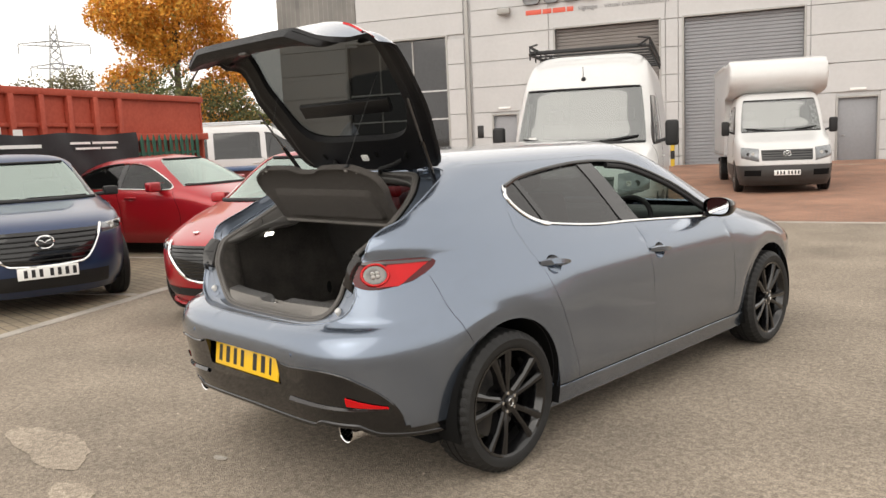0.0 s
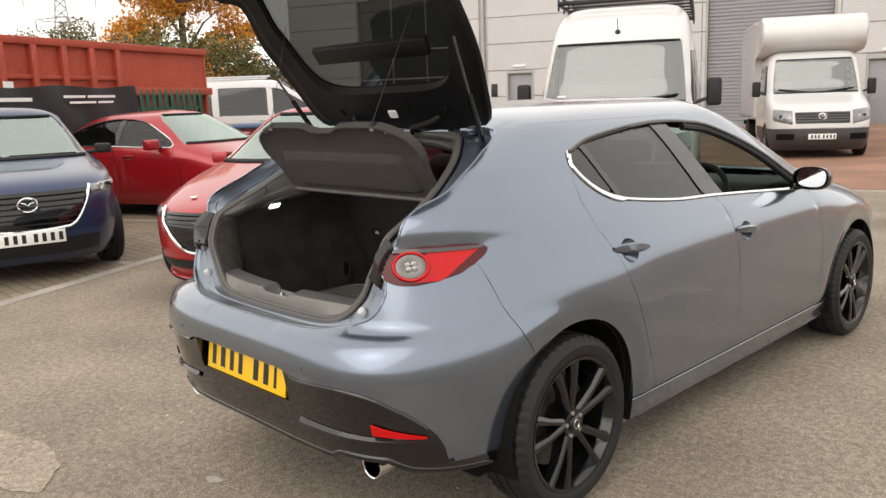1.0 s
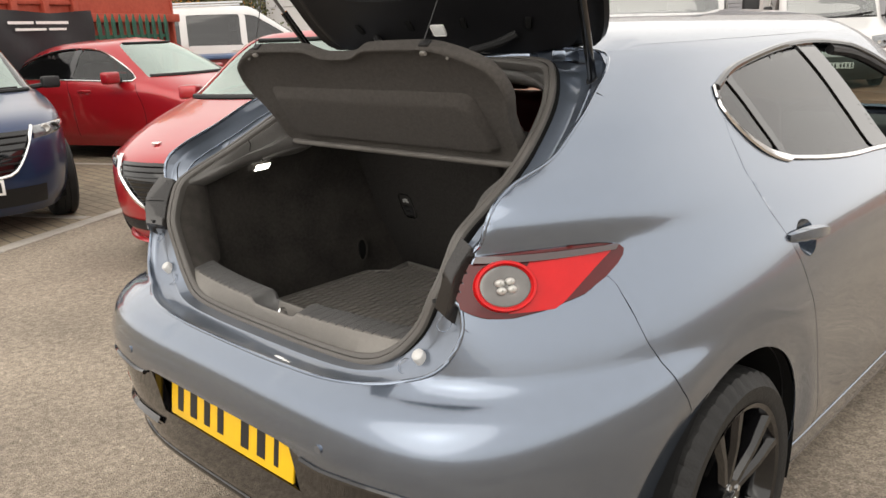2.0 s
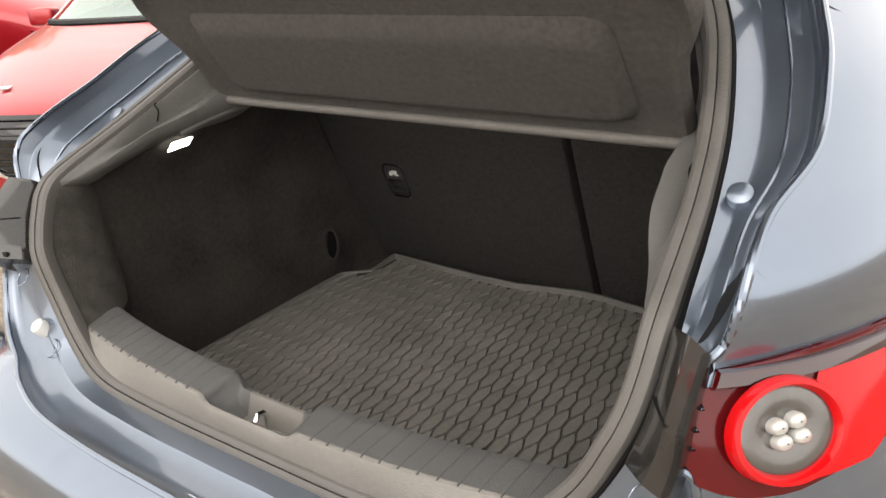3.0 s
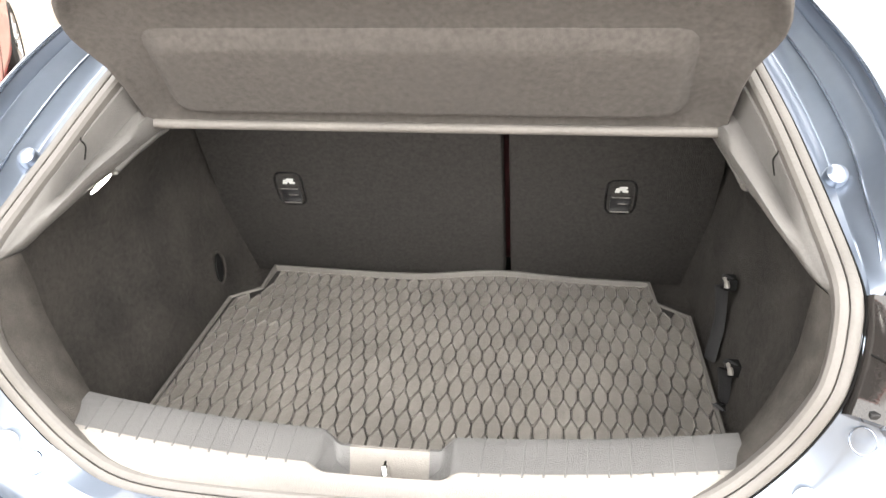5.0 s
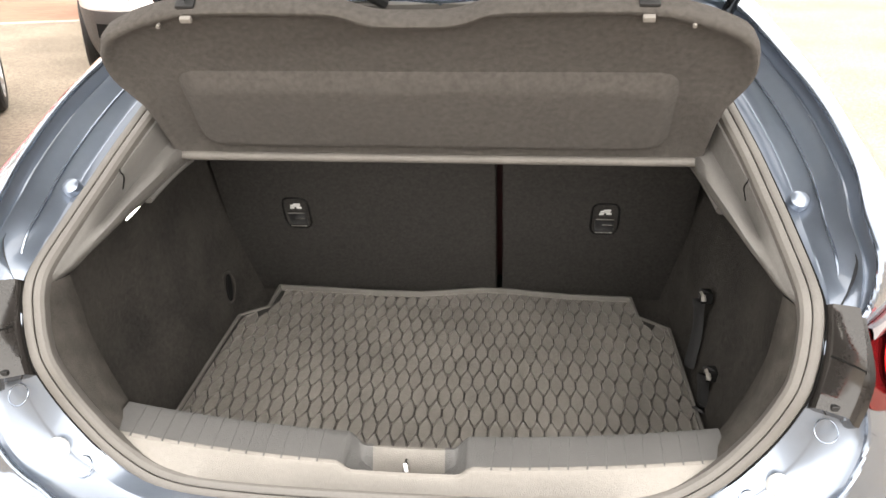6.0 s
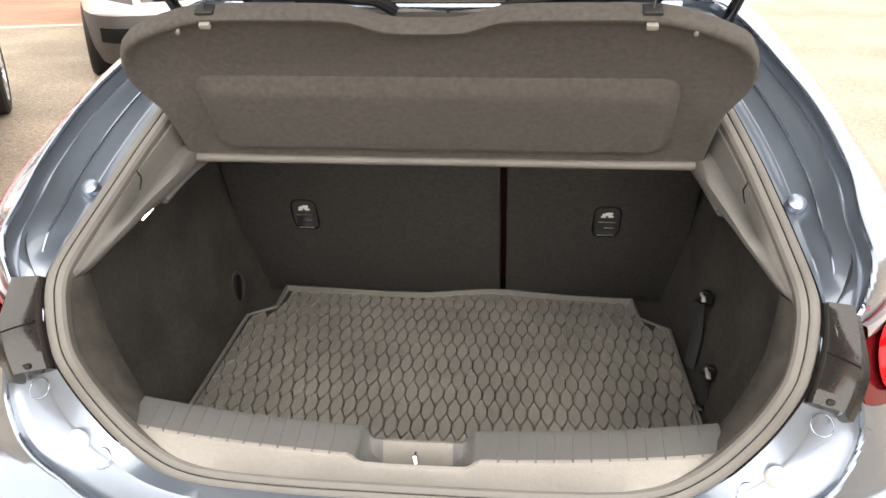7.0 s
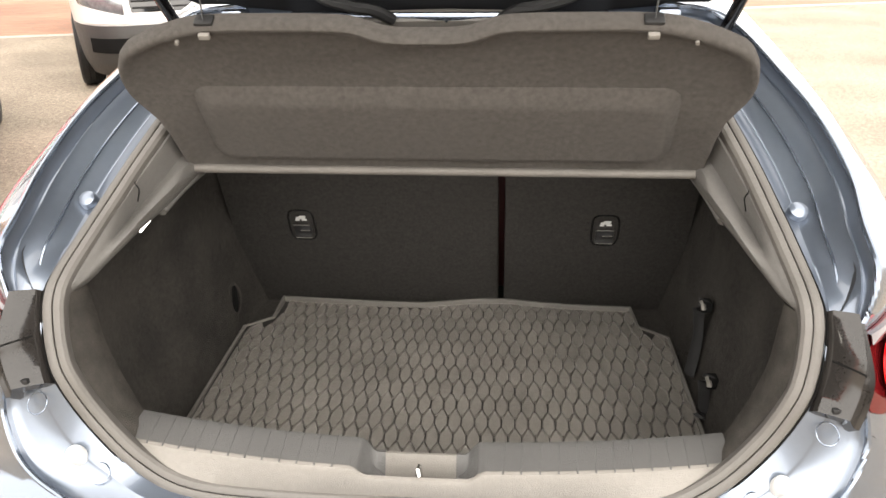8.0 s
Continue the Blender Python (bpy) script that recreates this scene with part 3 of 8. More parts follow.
# ---- the grey hatchback ----
HZ = sorted(set([round(v, 4) for v in np.concatenate([np.arange(0.17, 1.30, 0.015), np.arange(1.30, 1.40, 0.01), np.arange(1.40, 1.43, 0.006), [1.432, 1.436, 1.439, 1.44]])]))
hb = Shell(2.2,
           w=[(.17, .79), (.25, .842), (.35, .872), (.5, .885), (.62, .893), (.72, .897), (.80, .893), (.88, .879), (.95, .850), (1.0, .815), (1.067, .77), (1.1, .75), (1.15, .717), (1.2, .685), (1.24, .657), (1.3, .61), (1.34, .572), (1.37, .53), (1.395, .475), (1.415, .39), (1.43, .26), (1.437, .13), (1.44, 0.001)],
           yr=[(.17, .20), (.22, .15), (.28, .09), (.34, .055), (.42, .035), (.50, .02), (.56, .01), (.62, .0), (.68, .01), (.71, .025), (.73, .05), (.745, .09), (.76, .115), (.80, .12), (.95, .13), (1.0, .17), (1.05, .180), (1.08, .195), (1.11, .245), (1.15, .337), (1.21, .452), (1.26, .575), (1.31, .70), (1.35, .80), (1.38, .88), (1.40, .97), (1.42, 1.15), (1.432, 1.4), (1.438, 1.7), (1.44, 2.1)],
           yf=[(.17, 4.30), (.3, 4.42), (.5, 4.46), (.62, 4.44), (.70, 4.36), (.78, 4.18), (.86, 3.9), (.92, 3.62), (.97, 3.38), (1.0, 3.27), (1.1, 3.05), (1.2, 2.85), (1.3, 2.64), (1.36, 2.5), (1.40, 2.4), (1.42, 2.34), (1.432, 2.28), (1.44, 2.22)],
           pr=[(.17, 5.2), (1.3, 5.2), (1.40, 4.0), (1.44, 2.6)],
           qr=[(.17, 6), (.62, 6), (.76, 4.8), (.95, 3.8), (1.08, 8), (1.2, 11), (1.34, 11), (1.40, 6), (1.44, 3)],
           pf=[(.17, 4.5), (1.0, 4.0), (1.4, 4), (1.44, 2.6)], qf=[(.17, 5), (.8, 5), (1.0, 5), (1.3, 5), (1.44, 3)],
           zs=HZ, step=0.018)

ARCH_R = (0.833, 0.335, 0.349)
ARCH_F = (3.535, 0.325, 0.362)


def arc(c, n=40):
    return [(c[0] + c[2] * math.cos(t), c[1] + c[2] * math.sin(t)) for t in np.linspace(-0.5, math.pi + 0.5, n)]


DLO = [(1.05, 1.19), (1.075, 1.235), (1.2, 1.27), (1.38, 1.293), (1.6, 1.312), (1.8, 1.318), (2.0, 1.31), (2.2, 1.283), (2.45, 1.19), (2.62, 1.10), (2.78, .99), (2.80, .968), (2.72, .957), (1.95, 1.005), (1.62, 1.02), (1.35, 1.048), (1.2, 1.075), (1.11, 1.12)]
DLO = [tuple(p) for p in smooth_curve(DLO + [DLO[0]], 90)[:-1]]
APERTURE = [(0, .735), (.2, .736), (.38, .741), (.50, .757), (.572, .79), (.603, .85), (.597, .905), (.578, .93), (.582, .99), (.600, 1.02), (.608, 1.072), (.607, 1.113), (.621, 1.150), (.602, 1.21), (.570, 1.257), (.530, 1.307), (.48, 1.338), (.36, 1.352), (.2, 1.36), (0, 1.363)]
SEAL = [(0, .185, .727), (.2, .185, .729), (.335, .189, .739), (.412, .203, .772), (.474, .217, .835), (.510, .223, .903), (.523, .236, .940), (.529, .252, .975), (.531, .268, 1.004), (.529, .298, 1.028), (.520, .382, 1.066), (.512, .440, 1.093), (.497, .520, 1.135), (.474, .602, 1.183), (.447, .675, 1.232), (.41, .735, 1.28), (.36, .785, 1.308), (.27, .80, 1.318), (.14, .81, 1.325), (0, .815, 1.328)]
LAMP = [(.593, .993), (.656, .999), (.700, .999), (.723, .995), (.737, .987), (.746, .973), (.748, .953), (.745, .933), (.735, .912), (.706, .896), (.666, .886), (.633, .889), (.609, .898), (.597, .905), (.593, .912)]
LOWER = [(0, .605), (.26, .605), (.305, .600), (.33, .586), (.385, .580), (.47, .584), (.55, .584), (.61, .576), (.653, .561), (.69, .534), (.722, .502), (.745, .463), (.759, .42), (.764, .372)]
SEAM_Q = [(.47, .925), (.505, .80), (.56, .69), (.60, .635)]
SEAM_RD = [(1.045, 1.20), (1.01, 1.13), (1.0, 1.06), (1.04, .95), (1.10, .84), (1.17, .70), (1.24, .55), (1.30, .42), (1.345, .315), (1.35, .29)]
SEAM_MID = [(1.905, 1.005), (1.955, .88), (2.0, .72), (2.03, .5), (2.045, .29)]
SEAM_FD = [(2.80, .96), (2.88, .88), (2.96, .72), (3.0, .5), (2.98, .29)]
SILL = [(1.15, .29), (3.2, .29)]

hb.snap(APERTURE, "x")
hb.snap(LOWER, "x")
hb.snap(SEAM_Q, "y")
hb.snap(SEAM_RD, "y")
hb.snap(SEAM_MID, "y")
hb.snap(SEAM_FD, "y")
hb.snap(SILL, "y")
hb.snap(DLO, "y", True)
hb.snap(arc(ARCH_R), "y")
FLARE = .095
CUPS = [(1.160, .880), (2.073, .829)]


def cup_line(c):
    return [(c[0] + .052 * math.cos(t), c[1] + .043 * math.sin(t)) for t in np.linspace(0, 2 * math.pi, 33)]


for c in CUPS:
    hb.snap(cup_line(c), "y")
hb.snap(arc(ARCH_F), "y")
hb.snap(LAMP, "x", True)
C, TH = hb.cells()
X, Y, Zc = C[..., 0], C[..., 1], C[..., 2]
rear, frontal = TH < math.pi / 2, TH > math.pi / 2
holes = ((Y - ARCH_R[0]) ** 2 + (Zc - ARCH_R[1]) ** 2 < ARCH_R[2] ** 2) | ((Y - ARCH_F[0]) ** 2 + (Zc - ARCH_F[1]) ** 2 < ARCH_F[2] ** 2)
holes &= X > 0.55
gate_hole = rear & inside(APERTURE + [(-.1, 1.363), (-.1, .735)], X, Zc)
lamp_zone = rear & inside(LAMP, X, Zc) & ~gate_hole
dlo = inside(DLO, Y, Zc) & (X > 0.4)
screen = frontal & (Zc > 1.0) & (Zc < 1.385) & (X < 0.86 * hb.w(Zc)) & ~dlo
low_line = np.interp(X, [p[0] for p in LOWER], [p[1] for p in LOWER])
low_line = np.where(X > .764, .322, low_line)
lower = rear & (Zc < low_line) & (Y < .62)
sill = (Zc < .29) & (Y > .62) & (Y < 3.9)
free = ~holes & ~gate_hole & ~lamp_zone & ~dlo & ~screen
cut_low = rear & (Y < .5) & (Zc < np.interp(X, [0, .46, .50, .65, .69, .75, .85], [.335, .33, .352, .345, .305, .285, .26]))
cut_plate = rear & (X < .292) & (Zc > .480) & (Zc < .600)
cups = np.zeros(X.shape, bool)
for c in CUPS:
    cups |= ((Y - c[0]) / .052) ** 2 + ((Zc - c[1]) / .043) ** 2 < 1
free &= ~cut_low & ~cut_plate & ~cups
# window pillars
BP = [[(1.84, 1.005), (1.735, 1.315)], [(1.995, 1.005), (1.865, 1.315)]]
BQ = [[(1.225, 1.08), (1.155, 1.27)], [(1.262, 1.08), (1.192, 1.27)]]


def between(lines, y, z):
    (a, b) = [np.interp(z, [p[1] for p in l], [p[0] for p in l]) for l in lines]
    return (y > a) & (y < b)


bp, bq = between(BP, Y, Zc), between(BQ, Y, Zc)
lower &= free
sill &= free & ~lower


def left_of(line, y, z):
    zs, ys = [p[1] for p in line][::-1], [p[0] for p in line][::-1]
    return y < np.interp(z, zs, ys)


bumper = free & ~lower & rear & (Zc < .935) & left_of(SEAM_Q, Y, Zc) & (Zc > .3)
rdoor = free & ~sill & (Zc < 1.2) & (Zc >= .29) & ~left_of(SEAM_RD, Y, Zc) & left_of(SEAM_MID, Y, Zc) & (Zc < np.interp(Y, [1.05, 1.2, 1.62, 1.95], [1.19, 1.075, 1.02, 1.005]))
fdoor = free & ~sill & (Zc >= .29) & ~left_of(SEAM_MID, Y, Zc) & left_of(SEAM_FD, Y, Zc) & (Zc < np.interp(Y, [1.95, 2.72, 2.9], [1.005, .957, .95]))
rest = free & ~lower & ~sill & ~bumper & ~rdoor & ~fdoor
nose = rest & frontal & (Y > 3.0) & (Zc < .70) & (Y > 3.95)
bonnet = rest & frontal & ~nose & (Zc >= .62) & (Zc < 1.0) & (X < .70) & (Y > 2.8)
wing = rest & frontal & ~nose & ~bonnet & (Y > 2.85) & (Zc < 1.0)
upper = rest & ~nose & ~bonnet & ~wing
roofm = upper & (Zc > 1.352)
quarter = upper & ~roofm

label_of = np.zeros(X.shape, int)
for k, msk in enumerate((holes, gate_hole, lamp_zone, dlo & bp, dlo & bq, cups, dlo, screen, lower, sill, bumper, rdoor, fdoor, roofm, quarter, bonnet, wing, nose)):
    label_of[msk & (label_of == 0)] = k + 1
hb.align(label_of, [(APERTURE, "x"), (LAMP + LAMP[:1], "x"), (LOWER, "x"), (SEAM_Q, "y"), (SEAM_RD, "y"), (SEAM_MID, "y"), (SEAM_FD, "y"), (SILL, "y"), (DLO + DLO[:1], "y"), (arc(ARCH_R), "y"), (arc(ARCH_F), "y")] + [(l, "y") for l in BP + BQ] + [(cup_line(c), "y") for c in CUPS])
# the pressed flare round the wheel arches
for c in (ARCH_R, ARCH_F):
    r = np.hypot(hb.P[..., 1] - c[0], hb.P[..., 2] - c[1]) - c[2]
    q = np.clip(r / FLARE, 0, 1)
    dx = np.where(r < FLARE, -.006 + .012 * q * q * (3 - 2 * q), .006 * np.exp(-((r - FLARE) / .13) ** 2))
    dx *= (hb.P[..., 0] > .6) * np.clip((hb.P[..., 2] - .24) / .12, 0, 1) * np.clip((.36 - r) / .1, 0, 1)
    hb.P[..., 0] += dx

hatch = thing("hatchback_car", "grey hatchback car with open tailgate and black alloy wheels", "car")


def sided(name, mask, material, label="", off=0.0, gap=0.0017, rim=0.012, parent=None, angle=50):
    obs = []
    for s in (1, -1):
        obs.append(part(name, tuple(hb.skin(mask, s, off, gap, rim)), material, parent or hatch, label, angle))
    return obs


part("rear_bumper", both(hb.skin(bumper, 1, 0, 0.0017, 0.006)), M_GREY, hatch, "grey painted rear bumper", 50)
part("bumper_valance", both(hb.skin(lower, 1, -0.004, 0.001, 0.02)), M_GLOSSBLACK, hatch, "gloss black lower bumper", 50)
part("roof", both(hb.skin(roofm, 1, 0, 0.0, 0.0)), M_GREY, hatch, "grey painted roof", 50)
sided("quarter_panel", quarter, M_GREY, "grey painted rear quarter with pillar", 0, 0.0012, 0.004)
RDOOR = sided("rear_door", rdoor, M_GREY, "grey painted rear door")
FDOOR = sided("front_door", fdoor, M_GREY, "grey painted front door, window lowered")
sided("front_wing", wing, M_GREY, "grey painted front wing")
SILLS = sided("sill", sill, M_GREY, "grey painted sill", -0.022, 0.001, 0.02)
part("bonnet", both(hb.skin(bonnet, 1, 0, 0.0015, 0.012)), M_GREY, hatch, "grey painted bonnet", 50)
part("front_bumper", both(hb.skin(nose, 1, 0, 0.0015, 0.012)), M_GREY, hatch, "grey painted front bumper", 50)
part("windscreen", both(hb.skin(screen, 1, -0.004)), M_SCREEN, hatch, "clear windscreen", 60).visible_shadow = False
# door glass, pillars and the chrome strip under the windows
rglass = dlo & (Y < np.interp(Zc, [1.005, 1.315], [1.86, 1.76])) & ~bp & ~bq
for s, d in zip((1, -1), RDOOR):
    part("door_glass", tuple(hb.skin(rglass, s, -0.008)), M_TINT, d, "dark privacy glass", 60)
    part("window_pillar", tuple(hb.skin(dlo & bp, s, -0.003, 0, 0.03)), M_GLOSSBLACK, d, "gloss black window pillar", 50)
    part("glass_divider", tuple(hb.skin(dlo & bq & ~bp, s, -0.004, 0, 0.02)), M_GLOSSBLACK, d, "thin black divider bar", 50)
for s, d in zip((1, -1), FDOOR):
    fl = [hb.on_y(y, z, -0.012, s) for y, z in smooth_curve([(2.0, 1.300), (2.2, 1.272), (2.45, 1.18), (2.62, 1.09), (2.765, .985)], 30)]
    part("window_channel", tube(B(), fl, 0.016, 8, False, 1.0), M_PLASTIC, d, "black rubber window channel")
chrome_line = smooth_curve([(1.075, 1.236), (1.052, 1.195), (1.105, 1.122), (1.2, 1.072), (1.35, 1.045), (1.62, 1.017), (1.95, 1.002), (2.72, .954)], 80)
for s in (1, -1):
    t = B()
    rows = []
    for i, (y, z) in enumerate(chrome_line):
        wd = 0.016 if i < 14 else 0.0085
        d = chrome_line[min(i + 1, 79)] - chrome_line[max(i - 1, 0)]
        d /= np.linalg.norm(d)
        n2 = (-d[1], d[0])
        a, b = hb.on_y(y - n2[0] * wd, z - n2[1] * wd, 0.003, s), hb.on_y(y + n2[0] * wd * .3, z + n2[1] * wd * .3, 0.003, s)
        mid = hb.on_y(y - n2[0] * wd * .88, z - n2[1] * wd * .88, 0.0080, s)
        rows.append([t.verts.new(a), t.verts.new(mid), t.verts.new(b)])
    for r0, r1 in zip(rows[:-1], rows[1:]):
        for k in (0, 1):
            t.faces.new((r0[k], r0[k + 1], r1[k + 1], r1[k]))
    part("window_moulding", t, M_CHROME, hatch, "chrome strip under the windows")
    top = [hb.on_y(y, z, 0.002, s) for y, z in smooth_curve([(1.072, 1.24), (1.2, 1.274), (1.38, 1.297), (1.6, 1.316), (1.8, 1.322), (2.0, 1.314), (2.2, 1.287), (2.45, 1.195), (2.62, 1.105), (2.79, .99)], 60)]
    part("drip_moulding", tube(B(), top, 0.010, 8), M_GLOSSBLACK, hatch, "black moulding over the windows")


# ---- inside of the hatchback: linings, floor, seats ----
def index_curve(pts, per=6):
    """Points on a smooth curve through pts, the same number for every stretch."""
    p = np.array(pts, float)
    ext = np.vstack([2 * p[0] - p[1], p, 2 * p[-1] - p[-2]])
    out = []
    for i in range(len(p) - 1):
        a, b, c, d = ext[i:i + 4]
        for t in np.linspace(0, 1, per, endpoint=False):
            out.append(0.5 * (2 * b + (c - a) * t + (2 * a - 5 * b + 4 * c - d) * t * t + (3 * b - a - 3 * c + d) * t ** 3))
    out.append(p[-1])
    return np.array(out)


def strip(rows, sgn=1):
    """A skin through rows of points, all rows the same length."""
    n, k = len(rows), len(rows[0])
    V = [(p[0] * sgn, p[1], p[2]) for r in rows for p in r]
    F = [(i * k + j, i * k + j + 1, (i + 1) * k + j + 1, (i + 1) * k + j) for i in range(n - 1) for j in range(k - 1)]
    if sgn < 0:
        F = [f[::-1] for f in F]
    return V, F


def mirror_rows(rows):
    """Rows of a right half carried on to the left half."""
    return [list((np.array(r) * np.array([-1, 1, 1]))[::-1]) + list(r[1:]) for r in rows]


# sill panels below the doors

def arch_edge(c, z):
    return math.sqrt(max(0, c[2] ** 2 - (z - c[1]) ** 2)) + .003


for s, d in zip((1, -1), SILLS):
    rows = []
    for t in np.linspace(0, 1, 50):
        r = []
        for dx, z in ((-.02, .2835), (-.003, .2830), (.000, .2805), (.000, .276), (-.008, .250), (-.020, .212), (-.025, .194), (-.025, .188), (-.030, .182), (-.09, .180)):
            ya, yb = ARCH_R[0] + arch_edge(ARCH_R, z), ARCH_F[0] - arch_edge(ARCH_F, z)
            y = ya + (yb - ya) * t
            r.append((abs(hb.on_y(y, .29)[0]) + dx, y, z))
        rows.append(r)
    part("sill_panel", strip(rows, s), M_GREY, d, "grey painted sill panel", 30)
    # dark bead laid in the joint to paint the shadow line under the doors
    part("sill_joint_shadow", tube(B(), [hb.on_y(y, .2865, -0.006, s) for y in np.linspace(1.183, 3.172, 60)], 0.0045, 6), M_DARK, d)



liner = hb.skin(quarter | rdoor | fdoor | roofm, 1, -0.035)
part("cabin_lining", both(liner), M_PLASTIC, hatch, "black cabin lining", 60)
fl = B()
box(fl, (-.74, .45, .20), (.74, 4.2, .24), 0.01)
part("floor_pan", fl, M_DARK, hatch)
for s in (1, -1):
    for c in (ARCH_R, ARCH_F):
        bm = B()
        rr = []
        for xx in (.60, .72, .868):
            rr.append([bm.verts.new((s * xx, c[0] + (c[2] + .006) * math.cos(t), c[1] + (c[2] + .006) * math.sin(t))) for t in np.linspace(-.35, math.pi + .35, 30)])
        for r0, r1 in zip(rr[:-1], rr[1:]):
            for i in range(29):
                bm.faces.new((r0[i], r0[i + 1], r1[i + 1], r1[i]))
        bm.faces.new(rr[0])
        part("wheel_arch_liner", bm, M_DARK, hatch, "black wheel arch liner")

SEAT_Y = lambda z: 1.075 - (z - .608) * .39
seat_tilt = math.degrees(math.atan(.39))


def seat_board(x0, x1, label):
    bm = B()
    L = .56
    poly = [(x0, 0), (x1, 0), (x1, L - .02), (x1 - .03, L), (x0 + .03, L), (x0, L - .02)]
    slab(bm, poly, .07, pose(0, SEAT_Y(.60) + .07, .60, 90 + seat_tilt, 0, 0) @ pose(0, 0, 0), .008)
    return part("rear_seat_back", bm, M_CARPET2, hatch, label, 40)


boards = [seat_board(-.53, .0985, "wide folding seat back in charcoal carpet"), seat_board(.1125, .53, "narrow folding seat back in charcoal carpet")]
for bx in ((-.53, .098), (.113, .53)):
    bm = B()
    box(bm, (bx[0], 0, 0), (bx[1], .10, .52), .03, 3, pose(0, SEAT_Y(.58) + .10, .58, seat_tilt, 0, 0))
    part("rear_seat_cushion", bm, M_BURGUNDY, hatch, "burgundy leather rear seat")
for x0, b in ((-.358, boards[0]), (.339, boards[1])):
    mt = pose(x0, SEAT_Y(.839) - .001, .839, 90 + seat_tilt, 0, 0)
    bm = B()
    pts = [(.03 * math.copysign(abs(math.cos(t)) ** .5, math.cos(t)), .046 * math.copysign(abs(math.sin(t)) ** .5, math.sin(t))) for t in np.linspace(0, 2 * math.pi, 40, endpoint=False)]
    tube(bm, [mt @ Vector((x, y, .003)) for x, y in pts], .0030, 6, True)
    part("latch_surround", bm, M_GLOSSBLACK, b, "black release surround")
    bm = B()
    box(bm, (-.024, -.04, -.004), (.024, .04, .0015), .002, 2, mt)
    part("latch_recess", bm, M_INK, b)
    bm = B()
    box(bm, (-.021, -.034, .0), (.021, .006, .007), .003, 2, mt)
    part("release_lever", bm, M_PLASTIC, b, "black release lever")
    bm = B()
    for (a0, b0, a1, b1) in ((-.012, .020, .010, .026), (-.004, .026, .012, .031), (.002, .014, .014, .019), (-.014, .013, -.004, .017)):
        box(bm, (a0 * .95, .022 + (b0 - .022) * .8, .0015), (a1 * .95, .022 + (b1 - .022) * .8, .006), 0, 1, mt)
    part("release_symbol", bm, M_WHITE_SMALL, b, "white release symbol")
    bm = B()
    box(bm, (-.019, .0035, .004), (.019, .0075, .0105), 0, 1, mt)
    box(bm, (-.005, -.014, .004), (.016, -.011, .010), 0, 1, mt)
    box(bm, (-.019, -.037, .004), (.019, -.033, .0105), 0, 1, mt)
    part("lever_edge", bm, M_CHROME, b, "bright lever edge")
bm = B()
box(bm, (.09, 0, 0), (.12, .04, .55), .004, 2, pose(0, SEAT_Y(.60) + .085, .60, seat_tilt, 0, 0))
part("seat_gap_strip", bm, M_GAPRED, hatch, "burgundy strip darkened for the shade between the seat backs")
for xs in (.079, .135):
    bm = B()
    tube(bm, [(xs, SEAT_Y(z) - .001, z) for z in np.linspace(.61, 1.1, 12)], .0022, 5)
    part("seat_seam", bm, M_PLASTIC, hatch)


def front_seat(x):
    bm = B()
    box(bm, (x - .25, 1.62, .42), (x + .25, 2.16, .60), .05, 3)
    box(bm, (x - .24, 0, 0), (x + .24, .13, .62), .05, 3, pose(0, 1.66, .55, 14, 0, 0))
    part("front_seat", bm, M_BURGUNDY, hatch, "burgundy leather front seat")
    bm = B()
    box(bm, (x - .12, 0, .64), (x + .12, .10, .83), .04, 3, pose(0, 1.66, .55, 14, 0, 0))
    part("headrest", bm, M_BURGUNDY, hatch, "burgundy headrest")


front_seat(.37)
front_seat(-.37)
bm = B()
box(bm, (-.72, 2.75, .55), (.72, 3.25, .96), .08, 3)
part("dashboard", bm, M_PLASTIC, hatch, "black dashboard")
bm = B()
wheel_c = pose(.37, 2.56, .90, 62, 0, 0)
tube(bm, [wheel_c @ Vector((.18 * math.cos(t), .18 * math.sin(t), 0)) for t in np.linspace(0, 2 * math.pi, 36, endpoint=False)], .016, 8, True)
box(bm, (-.07, -.06, -.03), (.07, .06, .02), .02, 2, wheel_c)
for a in (0, 180, 270):
    rod(bm, wheel_c @ Vector((0, 0, 0)), wheel_c @ Vector((.175 * math.cos(radians(a)), .175 * math.sin(radians(a)), 0)), .014)
part("steering_wheel", bm, M_PLASTIC, hatch, "black steering wheel")

# ---- boot opening ----
AP = np.array([hb.on_x(x, z, False, -0.001) for x, z in index_curve(APERTURE)])
SE = index_curve(SEAL)
deep = np.array([0.0, 0.62, -0.78])
rows = []
ks = np.linspace(0, 1, len(AP))
top_side = np.clip((AP[:, 2] - .98) / .1, 0, 1)[:, None]
for f, d_low, d_up in ((-.01, -.001, -.001), (.02, .003, .006), (.07, .010, .022), (.09, .012, .022), (.13, .013, .015), (.16, .014, .020), (.22, .014, .024), (.38, .012, .034), (.54, .009, .039), (.57, .007, .038), (.60, .005, .034), (1.0, .004, .000)):
    rows.append(AP * (1 - f) + SE * f + deep * (d_low * (1 - top_side) + d_up * top_side))
G = strip(mirror_rows(rows))
part("aperture_gutter", (G[0], [f[::-1] for f in G[1]]), M_JAMB, hatch, "grey painted gutter round the boot opening", 30)
hem = mirror_rows([AP])[0][:-1]
part("aperture_hem", tube(B(), [(p[0], p[1] + .001, p[2]) for p in hem], .0045, 8, True), M_GREY, hatch, "painted hem round the boot opening")
